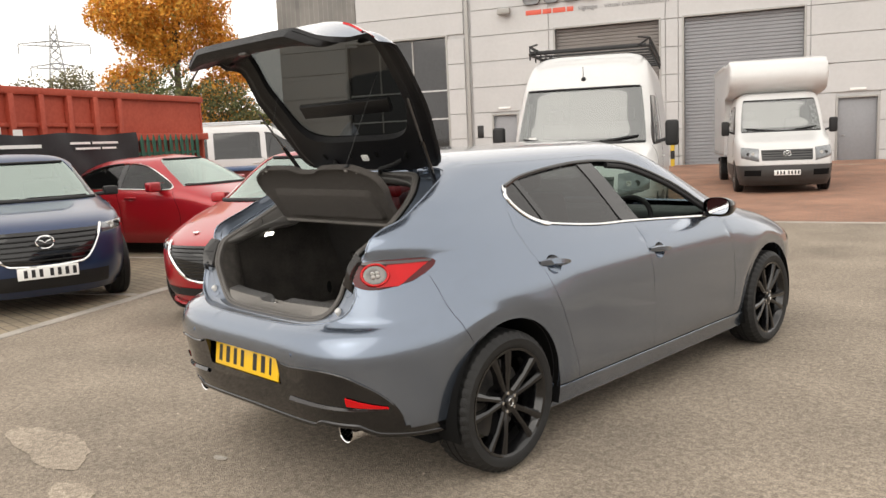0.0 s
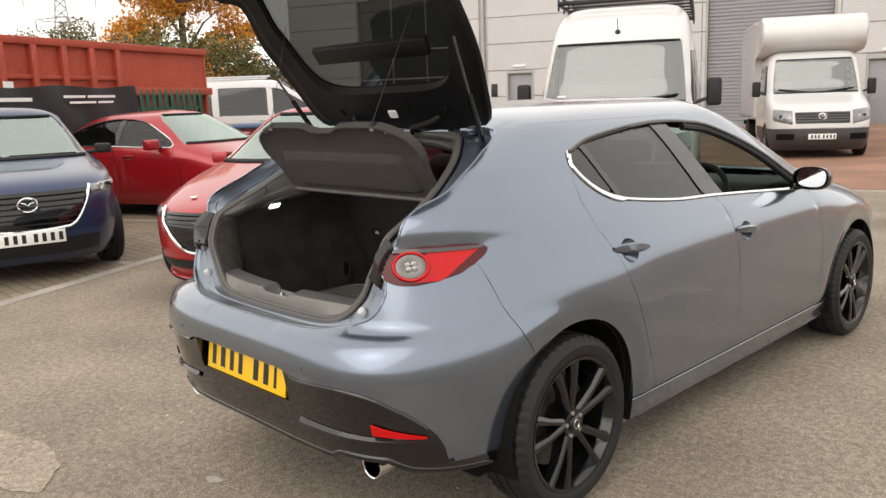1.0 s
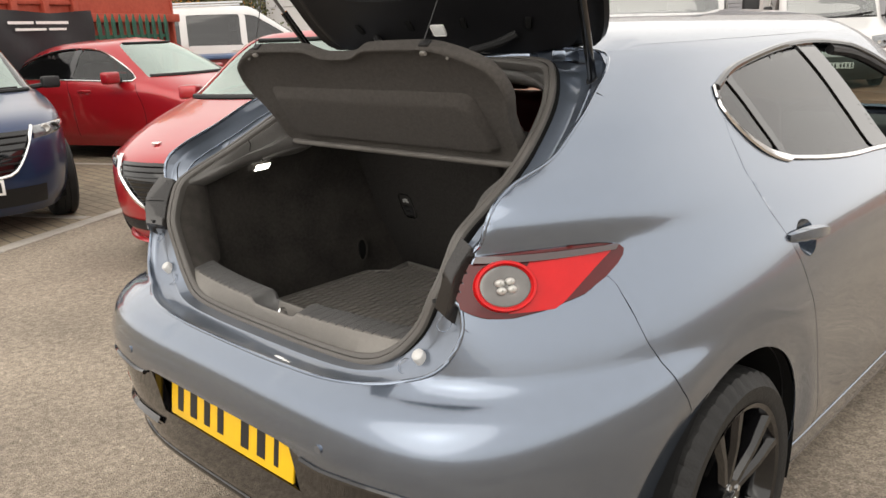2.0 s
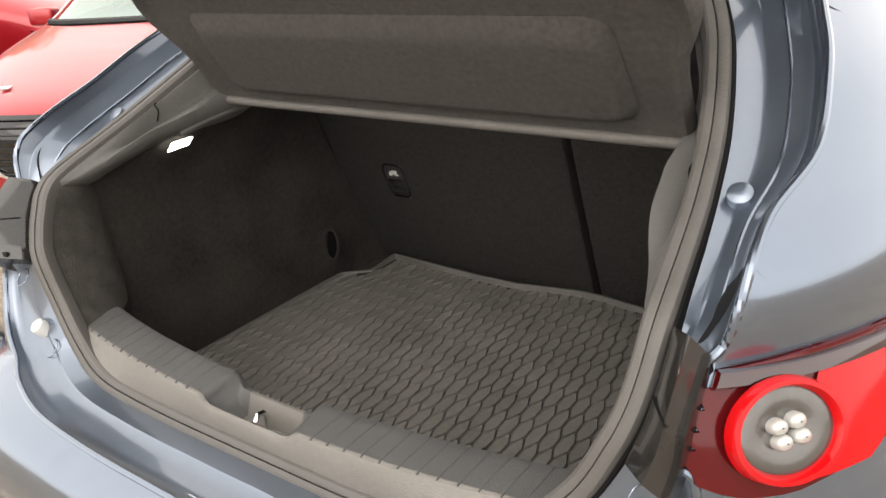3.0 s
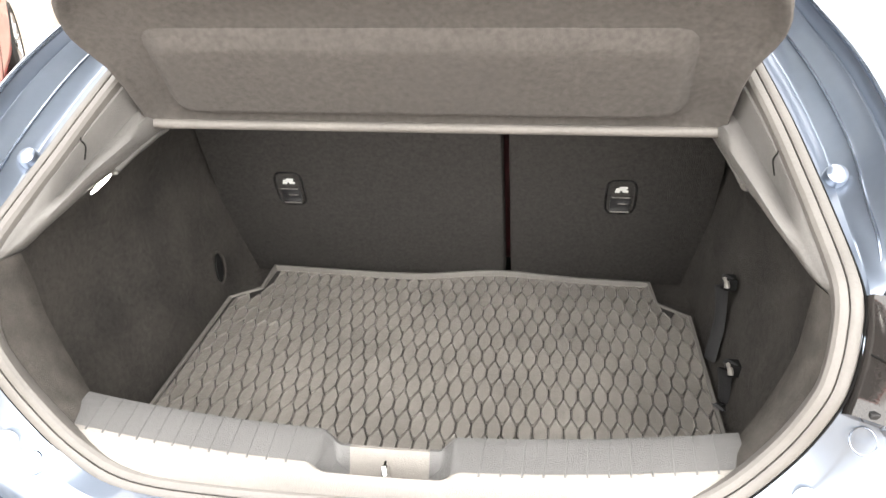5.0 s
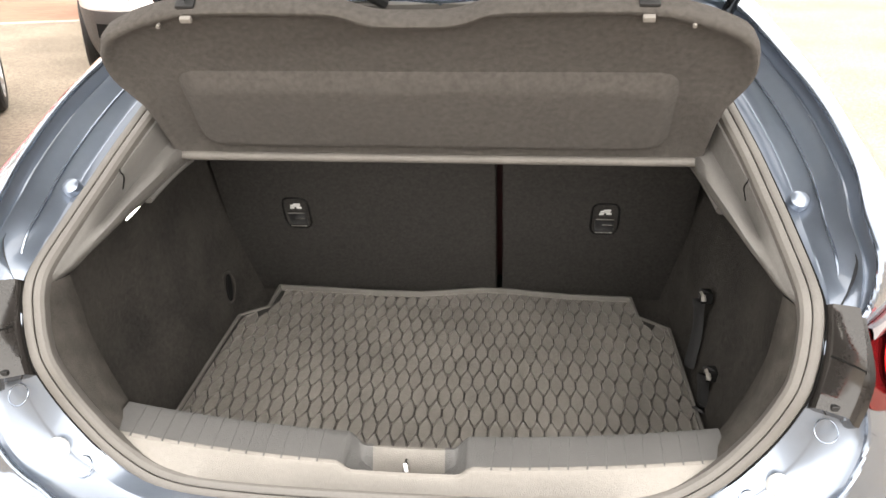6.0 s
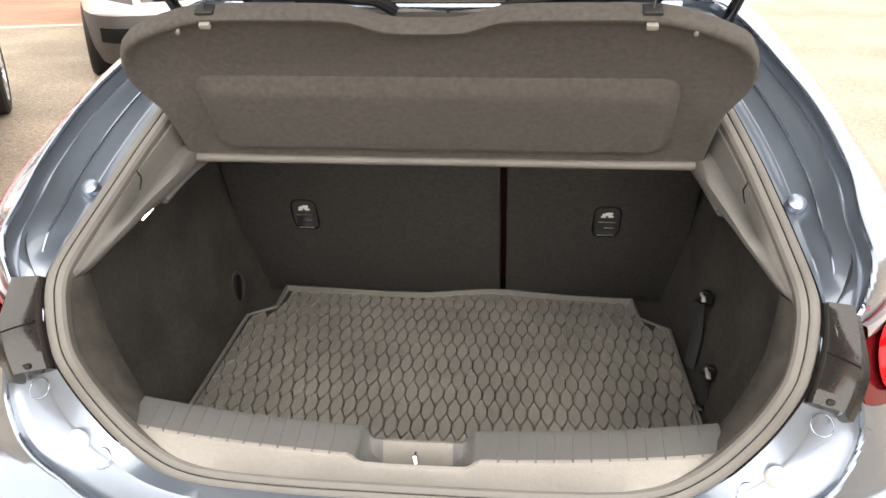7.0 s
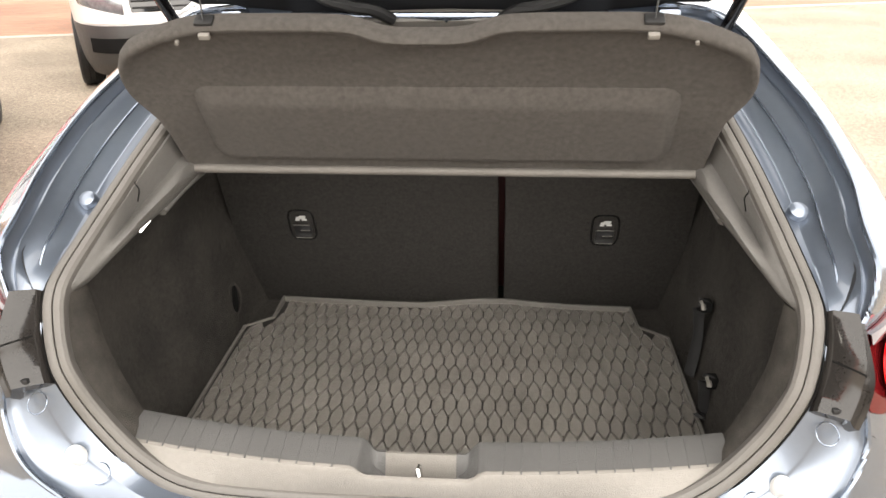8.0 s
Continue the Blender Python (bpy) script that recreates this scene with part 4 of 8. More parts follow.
for s in (1, -1):
    up_side = [AP[i] * .66 + SE[i] * .34 + deep * .0305 for i in range(len(AP)) if 1.03 < AP[i][2] < 1.30 and AP[i][0] > .4]
    part("sealer_bead", tube(B(), [(p[0] * s, p[1], p[2]) for p in up_side], .0024, 6), M_GREY, hatch, "bead of painted seam sealer")
loop = mirror_rows([SE])[0][:-1]
def swept(loop, prof):
    """A moulded strip along a closed loop; the profile holds (outwards from the middle of the opening, towards the outside)."""
    P = [Vector(p) for p in loop]
    mid = sum(P, Vector()) / len(P)
    bm, rings = B(), []
    for i, p in enumerate(P):
        t = (P[(i + 1) % len(P)] - P[i - 1]).normalized()
        o = p - mid
        o = (o - t * o.dot(t)).normalized()
        f = t.cross(o)
        if f.y > 0:
            f = -f
        rings.append([bm.verts.new(p + o * a + f * h) for a, h in prof])
    k = len(prof)
    for i in range(len(rings)):
        A, C = rings[i], rings[(i + 1) % len(rings)]
        for j in range(k - 1):
            bm.faces.new((A[j], A[j + 1], C[j + 1], C[j]))
    return bm


part("boot_seal", swept(loop, [(.0150, -.012), (.0155, .002), (.0135, .0075), (.009, .010), (.0030, .0100), (.0010, .0090), (.0004, .0030), (-.0004, .0030), (-.0010, .0082), (-.0030, .0090), (-.010, .0085), (-.0145, .005), (-.016, -.001), (-.016, -.014)]), M_SEAL, hatch, "grey rubber boot seal with a groove", 30)

# dark strip added to paint the shadow line between seal and gutter
part("seal_shadow", swept(loop, [(.0140, -.004), (.0168, .0015), (.0190, .000), (.0195, -.012)]), M_DARK, hatch, "dark strip standing in for the shaded gap round the boot seal", 30)

# sill trim with ridges and the latch notch
def sill_line(x):
    """Front and rear edge of the tread: y and z of each."""
    w = (x / .44) ** 2
    return .188 + .042 * w, .789 + .002 * w, .250 + .046 * w, .793 + .001 * w


rows = []
half = np.concatenate([np.linspace(0, .045, 4), np.linspace(.050, .104, 19), np.linspace(.118, .446, 20)])
for x in np.concatenate([-half[:0:-1], half]):
    yf, zf, yr, zr = sill_line(x)
    nf, hollow, nr = (float(np.clip((a - abs(x)) / b, 0, 1)) for a, b in ((.099, .028), (.086, .036), (.090, .026)))
    nf, nr = nf * nf * (3 - 2 * nf), nr * nr * (3 - 2 * nr)
    zf, zr = zf - .014 * nf, zr - .021 * nr
    end = max(0, (abs(x) - .30) / .15) ** 2
    rows.append([(x, .194 + .022 * end, .722 + .05 * end), (x, .188 + .022 * end, .742 + .040 * end), (x, yf - .004, zf - .007), (x, yf - .002, zf - .002), (x, yf + .003, zf),
                 (x, yf + .007, zf + .0003 - .040 * hollow), (x, yr - .016, zr - .0006 - .036 * hollow), (x, yr - .004, zr), (x, yr + .002, zr - .001), (x, yr + .008, zr - .008), (x, yr + .014, zr - .04), (x, yr + .03, .62), (x, yr + .034, .59)])
L = strip(rows)
part("sill_trim", L, M_TRIM, hatch, "grey plastic sill trim with a latch notch", 35)
for s in (1, -1):
    tread = [[(q[0] * s, q[1], q[2] + .0012) for q in r[4:10]] for r in rows if r[0][0] > .053]
    g = strip(tread)
    part("sill_tread", (g[0], g[1] if s > 0 else [f[::-1] for f in g[1]]), M_TRIM2, hatch, "ribbed grey tread of the sill", 35)
for s in (1, -1):
    for k in range(12):
        x = s * (.122 + k * .0262)
        yf, zf, yr, zr = sill_line(x)
        bm = B()
        tube(bm, [(x, yf - .001, zf - .001), (x, yf + .004, zf + .0008), (x + s * .003, yr - .004, zr + .0008), (x + s * .003, yr + .003, zr - .001)], .0014, 5)
        part("sill_ridge", bm, M_TRIM2, hatch)
bm = B()
tube(bm, [(0, .226, .735), (0, .226, .762), (0, .221, .770), (0, .212, .771), (0, .205, .766), (0, .203, .735)], .004, 8)
part("latch_striker", bm, M_CHROME, hatch, "bright steel latch striker")

EDGE = [(.452, .311, .782), (.475, .326, .810), (.495, .333, .853), (.509, .336, .90), (.513, .336, .950), (.512, .325, 1.000)]
SIDE_T = [(.521, .288, 1.002), (.506, .330, 1.008), (.492, .364, 1.023), (.478, .400, 1.037), (.466, .438, 1.050), (.457, .484, 1.057), (.450, .53, 1.063), (.442, .64, 1.074), (.425, .73, 1.14), (.34, .80, 1.25), (.0, .83, 1.29)]
for s in (1, -1):
    a = index_curve(SEAL[3:9], 8) * np.array([.985, 1, 1]) + np.array([0, .004, 0])
    b = index_curve(EDGE, 8)
    mid = (a + b) / 2 + np.array([-.004, -.004, .004])
    back = b + np.array([.030, .03, 0])
    g = strip([a, mid, b, back], s)
    part("carpet_border", (g[0], [f[::-1] for f in g[1]]), M_BORDER, hatch, "charcoal carpet border of the boot", 60)
    a = index_curve(SEAL[8:19], 6) * np.array([.985, 1, 1]) + np.array([0, .004, 0])
    b = index_curve(SIDE_T, 6)
    n = len(a)
    along = np.linspace(0, 1, n)[:, None]
    fold = np.clip((along - .16) / .22, 0, 1) * np.clip((1 - along) / .25, 0, 1)
    fold = fold * fold * (3 - 2 * fold)
    near = np.clip(along / .06, 0, 1)
    bulge = np.array([-.55, -.55, .62])
    rws = [a]
    for f, h, dip in ((.06, -.004, 0), (.10, -.005, 0), (.13, .002, 0), (.20, .006, -.002), (.36, .009, -.012), (.50, .010, -.026), (.60, .010, -.030), (.68, .011, -.022), (.78, .012, -.004), (.88, .011, .006), (.96, .006, .006)):
        rws.append(a * (1 - f) + b * f + bulge * (h * near + dip * fold))
    rws += [b + bulge * -.002 * near, b + np.array([.014, .014, -.012]), b + np.array([.04, .045, -.014])]
    g = strip(rws, s)
    part("pillar_trim", (g[0], [f[::-1] for f in g[1]]), M_PILLAR, hatch, "grey plastic pillar trim with a moulded fold", 50)
    # joint between the two trim pieces
    i0 = min(range(n), key=lambda q: abs(rws[3][q][1] - .490))
    ln = [tuple((r[i0 + k // 2] + bulge * .001) * np.array([s, 1, 1])) for k, r in enumerate(rws[3:7])]
    part("trim_joint", tube(B(), smooth_curve(ln, 16), .0013, 5), M_DARK, hatch)
    # carpeted side wall
    rows = []
    for y in np.linspace(.335, 1.10, 26):
        r = []
        rim_x = float(np.interp(y, [p[1] for p in SIDE_T[:8]], [p[0] for p in SIDE_T[:8]]))
        rim_z = float(np.interp(y, [p[1] for p in SIDE_T[:8]], [p[2] for p in SIDE_T[:8]]))
        for z in np.linspace(.585, rim_z - .006, 18):
            t = (z - .6) / .4
            x = .507 + .045 * t + .014 * math.exp(-((y - .52) / .12) ** 2 - ((z - .80) / .1) ** 2) - .012 * max(0, (y - .98) / .1)
            lean = max(0, (z - .90) / (rim_z - .906)) ** 2
            r.append((x + (min(x, rim_x + .045) - x) * lean, y, z))
        rows.append(r)
    g = strip(rows, s)
    part("boot_side_carpet", g, M_CARPET, hatch, "charcoal carpeted boot wall", 60)
    # shelf rest and pivot
    bm = B()
    tube(bm, smooth_curve([(s * .462, .50, 1.054), (s * .455, .55, 1.066), (s * .449, .60, 1.074), (s * .446, .65, 1.076)], 16), .010, 12, False, .8)
    part("shelf_rest", bm, M_PILLAR, hatch, "grey plastic shelf rest")
    bm = B()
    rod(bm, (s * .452, .622, 1.082), (s * .466, .622, 1.082), .006)
    part("shelf_pivot", bm, M_PLASTIC, hatch)
bm = B()
rows = [[(x, .34, .588), (x, 1.12, .588)] for x in (-.56, .56)]
part("boot_floor", strip(rows), M_CARPET, hatch, "charcoal boot floor under the mat")

# boot light, hook recess, straps
bm = B()
box(bm, (-.012, -.026, -.0015), (.012, .026, .0015), .001, 2, pose(-.499, .525, 1.024, 0, 133, 6))
part("boot_light", bm, M_BOOTLAMP, hatch, "lit white boot light")
bm = B()
slab(bm, [(.014 * math.cos(t), .034 * math.sin(t)) for t in np.linspace(0, 2 * math.pi, 24, endpoint=False)], .004, pose(-.514, .90, .68, 90, 0, 90))
part("hook_recess", bm, M_DARK, hatch, "dark oval hook recess")
bm = B()
tube(bm, [(-.513 + .008 * math.cos(t), .90 + .018 * math.cos(t), .68 + .04 * math.sin(t)) for t in np.linspace(0, 2 * math.pi, 24, endpoint=False)], .004, 6, True)
part("hook_ring", bm, M_CARPET, hatch)
for y, z in ((.715, .79), (.607, .685)):
    bm = B()
    box(bm, (.500, y - .012, z - .01), (.522, y + .014, z + .012), .003)
    part("strap_slot", bm, M_DARK, hatch, "dark strap slot")
    bm = B()
    pts = [(.508, y + .004, z + .012), (.497, y - .004, z), (.501, y + .004, z - .03), (.504, y + .004, z - .08), (.494, y - .006, .635 if z > .75 else .61)]
    tube(bm, smooth_curve(pts, 14), .013, 8, False, .2)
    part("boot_strap", bm, M_PLASTIC, hatch, "black webbing strap")
    bm = B()
    tube(bm, [(.503, y - .004 + .014 * math.cos(t), z + .008 * math.sin(t)) for t in np.linspace(0, math.pi, 8)], .005, 6)
    part("strap_end", bm, M_TRIM, hatch, "pale strap end")

# buffers and plugs on the gutter
for s in (1, -1):
    for (x, y, z), r, h in (((.500, .183, .797), .0125, .005), ((.553, .442, 1.096), .0135, .004)):
        bm = B()
        nd = Vector((.05 * s, -.62, .78)).normalized()
        p = Vector((x * s, y, z))
        lathe(bm, [(-.025, r * 1.1), (-.004, r * 1.12), (-.002, r * 1.08), (h * .5, r), (h, r * .75), (h * 1.25, r * .35), (h * 1.3, .0005)], 24, "z")
        bmesh.ops.transform(bm, matrix=Matrix.Translation(p) @ nd.to_track_quat("Z", "Y").to_matrix().to_4x4(), verts=bm.verts[:])
        part("tailgate_buffer", bm, M_WHITE_SMALL if z < 1 else M_JAMB, hatch, "white rubber buffer" if z < 1 else "painted round plug")
    for x, y, z in ((.553, .206, .866), (.465, .180, .765)):
        bm = B()
        nd = Vector((.1 * s, -.75, .65)).normalized()
        q = nd.to_track_quat("Z", "Y")
        p = Vector((x * s, y, z))
        tube(bm, [p + q @ Vector((.0155 * math.cos(t), .0155 * math.sin(t), .001)) for t in np.linspace(0, 2 * math.pi, 24, endpoint=False)], .0009, 5, True)
        part("body_plug", bm, M_GREY, hatch, "round painted plug")
    # black lamp housing between lamp and seal
    a = index_curve([(.529, .214, .896), (.541, .230, .937), (.547, .246, .975), (.549, .272, 1.016)], 5)
    b = index_curve([(.580, .176, .896), (.588, .180, .93), (.591, .190, .970), (.590, .244, 1.016)], 5)
    inn, up2 = np.array([0, .03, -.024]), np.array([0, -.009, .008])
    e0, e1 = lambda r: r[:1] * .8 + r[1:2] * .2 + inn * .8, lambda r: r[-1:] + inn * .8
    rws = [a + inn, a, a * .93 + b * .07 + up2 * 1.0, a * .50 + b * .50 + up2 * 1.9, a * .36 + b * .64 + up2 * 2.0, a * .33 + b * .67 + up2 * 1.6, a * .10 + b * .90 + up2 * -.6, b + up2 * -.6, b + inn]
    g = strip([np.vstack([r[:1] + inn * .8, r, r[-1:] + inn * .8]) for r in rws], s)
    housing = part("lamp_housing", (g[0], [f[::-1] for f in g[1]]), M_HOUSING, hatch, "gloss black lamp housing", 28)
    k = len(a) // 2
    flip = np.array([s, 1, 1])
    part("housing_joint", tube(B(), [r[k] * flip + np.array([0, -.0004, .0004]) for r in rws[2:6]], .0013, 5), M_DARK, housing)
    bm = B()
    p = Vector((rws[3][1] * .7 + rws[2][1] * .3) * flip)
    box(bm, (p.x - .006, p.y - .004, p.z - .004), (p.x + .006, p.y + .003, p.z + .003), .001)
    part("housing_clip", bm, M_PLASTIC, housing, "small black clip")

# ---- boot mat ----
bootmat = thing("boot_mat", "black rubber boot mat with raised honeycomb pattern", "mat", pose(0, 0, .592))
far = [(-.445, 1.052), (-.37, 1.048), (-.28, 1.043), (-.18, 1.037), (-.08, 1.038), (.0, 1.055), (.06, 1.067), (.12, 1.068), (.18, 1.058), (.27, 1.047), (.35, 1.043), (.422, 1.041)]
outline = [(-.498, .32), (.498, .32), (.494, .915), (.432, .965), (.422, 1.041)] + far[-2:0:-1] + [(-.445, 1.052), (-.448, .96), (-.505, .912)]
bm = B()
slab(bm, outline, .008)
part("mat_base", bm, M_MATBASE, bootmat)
bm = B()
rim_pts = [(.498, .32, .012)] + [(x, y, .012 + .010 * min(1, max(0, (y - .97) / .06))) for x, y in outline[2:]] + [(-.498, .32, .012)]
lo_v, hi_v, in_v, ft_v = [], [], [], []
for x, y, z in rim_pts:
    k = 1 - .006 / .47
    lo_v.append(bm.verts.new((x, y, 0)))
    hi_v.append(bm.verts.new((x, y, z)))
    in_v.append(bm.verts.new((x * k, y - .006 * min(1, max(0, (y - .9) / .1)), z)))
    ft_v.append(bm.verts.new((x * (k - .003), y - .007 * min(1, max(0, (y - .9) / .1)), .007)))
for q0, q1 in ((lo_v, hi_v), (hi_v, in_v), (in_v, ft_v)):
    for i in range(len(rim_pts) - 1):
        bm.faces.new((q0[i], q0[i + 1], q1[i + 1], q1[i]))
part("mat_rim", bm, M_MATRIM, bootmat, "raised edge of the mat", 30)
PW, PITCH, SLANT = .0258, .0545, .024
FX, FY = [p[0] for p in far], [p[1] for p in far]
V, F = [], []
for j, y in enumerate(np.arange(.345, 1.07, PITCH)):
    for i in range(-20, 21):
        x = (i + (.5 if j % 2 else 0)) * PW
        half = (PITCH + SLANT) * .5 - .0044
        hw = PW * .5 - .0009
        knee = (PITCH - SLANT) * .5 - .0022
        if abs(x) > np.interp(y, [.90, .965], [.487, .424]) + .004 or y - half > np.interp(x, FX, FY) - .02:
            continue
        hexa = [(-.0022, -half), (.0022, -half), (hw, -knee), (hw, knee), (.0022, half), (-.0022, half), (-hw, knee), (-hw, -knee)]
        lim = [(float(np.interp(y + b, [.90, .965], [.488, .425])), float(np.interp(x + a, FX, FY)) - .009) for a, b in hexa]
        hexa = [(max(-m, min(m, x + a)) - x, min(f, y + b) - y) for (a, b), (m, f) in zip(hexa, lim)]
        k = len(V)
        V += [(x + a, y + b, .008) for a, b in hexa] + [(x + a * .95, y + b * .98, .0130) for a, b in hexa] + [(x + a * .82, y + b * .93, .0112) for a, b in hexa]
        F.append(tuple(range(k + 16, k + 24)))
        F += [(k + 8 + n, k + 8 + (n + 1) % 8, k + 16 + (n + 1) % 8, k + 16 + n) for n in range(8)]
        F += [(k + n, k + (n + 1) % 8, k + 8 + (n + 1) % 8, k + 8 + n) for n in range(8)]
tagged(part("mat_studs", (V, F), M_MAT, bootmat, "", 20), kind="stuff")

# ---- parcel shelf, hinged up ----
shelf = part("parcel_shelf", B(), None, hatch, "black felt parcel shelf hinged upwards")
bm = B()
half = [(.447, 0), (.447, .05), (.449, .10), (.455, .140), (.468, .170), (.479, .200), (.478, .240), (.460, .28), (.42, .305), (.379, .322), (.324, .336), (.22, .338), (.13, .336), (.10, .331), (.07, .318), (.045, .312), (0, .311)]
half = [tuple(p) for p in smooth_curve(half[3:], 40)]
half = [(.447, 0), (.447, .05), (.449, .10)] + half
pl = half + [(-x, y) for x, y in half[-2::-1]]
MS = pose(0, .618, 1.097) @ Matrix.Rotation(math.pi - math.atan2(.283, .20), 4, "X")


def ring_pts(scale_in, depth):
    out = []
    for x, y in pl:
        cx, cy = 0, .165
        dx, dy = x - cx, y - cy
        fx = 1 - scale_in / max(abs(x), .2) if abs(x) > .2 else 1 - scale_in / .48
        fy = 1 - scale_in / .17
        out.append((cx + dx * fx, cy + dy * fy, depth))
    return out


lev = [(0.0, -.018), (-.002, -.004), (0.0, .009), (.003, .013), (.008, .013), (.014, .007), (.022, .002)]
rings = [[bm.verts.new(MS @ Vector(p)) for p in ring_pts(a, d)] for a, d in lev]
k = len(pl)
for r0, r1 in zip(rings[:-1], rings[1:]):
    for i in range(k):
        bm.faces.new((r0[i], r0[(i + 1) % k], r1[(i + 1) % k], r1[i]))
bm.faces.new(rings[0][::-1])
bm.faces.new(rings[-1])
bmesh.ops.recalc_face_normals(bm, faces=bm.faces[:])
bm.to_mesh(shelf.data)
bm.free()
finish(shelf, M_SHELF, 50)
bm = B()
def pan_ring(w0, w1, y0, y1, r, h):
    """A rounded four-sided outline, wider or narrower at its far edge."""
    out = []
    for cx, cy, w, a0 in ((-1, y0 + r, w0, 180), (1, y0 + r, w0, 270), (1, y1 - r, w1, 0), (-1, y1 - r, w1, 90)):
        for a in (0, 30, 60, 90):
            t = radians(a0 + a)
            out.append(bm.verts.new(MS @ Vector((cx * (w - r) + r * math.cos(t), cy + r * math.sin(t), h))))
    return out


levels = [pan_ring(.384, .380, .034, .210, .030, .003), pan_ring(.380, .375, .038, .204, .028, .0075), pan_ring(.372, .364, .044, .188, .026, .0165), pan_ring(.368, .359, .048, .180, .024, .0188), pan_ring(.360, .351, .056, .170, .020, .0193)]
for lo, hi in zip(levels[:-1], levels[1:]):
    for i in range(16):
        bm.faces.new((lo[i], lo[(i + 1) % 16], hi[(i + 1) % 16], hi[i]))
bm.faces.new(levels[-1])
part("shelf_panel", bm, M_SHELF, shelf, "raised felt panel", 60)
bm = B()
tube(bm, [MS @ Vector((x, .006, .010)) for x in np.linspace(-.446, .446, 20)], .0105, 10, False, .8)
part("shelf_hinge_edge", bm, M_SHELFEDGE, shelf, "rounded hinge edge", 60)
for x in (-.314, .314):
    bm = B()
    box(bm, (x - .008, .322, .012), (x + .008, .331, .020), .0015, 2, MS)
    part("shelf_clip", bm, M_TRIM, shelf, "grey plastic cord clip")
    bm = B()
    box(bm, (x - .014, .336, -.012), (x + .014, .343, .008), .003, 2, MS)
    part("cord_hook", bm, M_PLASTIC, shelf, "black cord hook")
for x in (-.36, .375):
    bm = B()
    rod(bm, MS @ Vector((x, .312, .010)), MS @ Vector((x, .312, .017)), .0030)
    part("shelf_stud", bm, M_TRIM, shelf, "small pale stud")


# ---- tail lamps ----
def lamp_patch(mask_fn, out, material, parent, name, label, s, n=(46, 16)):
    """A piece of lamp lens that follows the body, cut by a test on (x, z)."""
    xs, zs = np.linspace(.560, .765, n[0]), np.linspace(.880, 1.002, n[1])
    V, F, ix = [], [], {}
    for i, x in enumerate(xs):
        for j, z in enumerate(zs):
            ix[i, j] = len(V)
            V.append(hb.on_x(x, z, False, out))
    for i in range(n[0] - 1):
        for j in range(n[1] - 1):
            if mask_fn((xs[i] + xs[i + 1]) / 2, (zs[j] + zs[j + 1]) / 2):
                F.append((ix[i, j], ix[i + 1, j], ix[i + 1, j + 1], ix[i, j + 1]))
    V = [(v[0] * s, v[1], v[2]) for v in V]
    if s < 0:
        F = [f[::-1] for f in F]
    return part(name, (V, F), material, parent, label, 60)


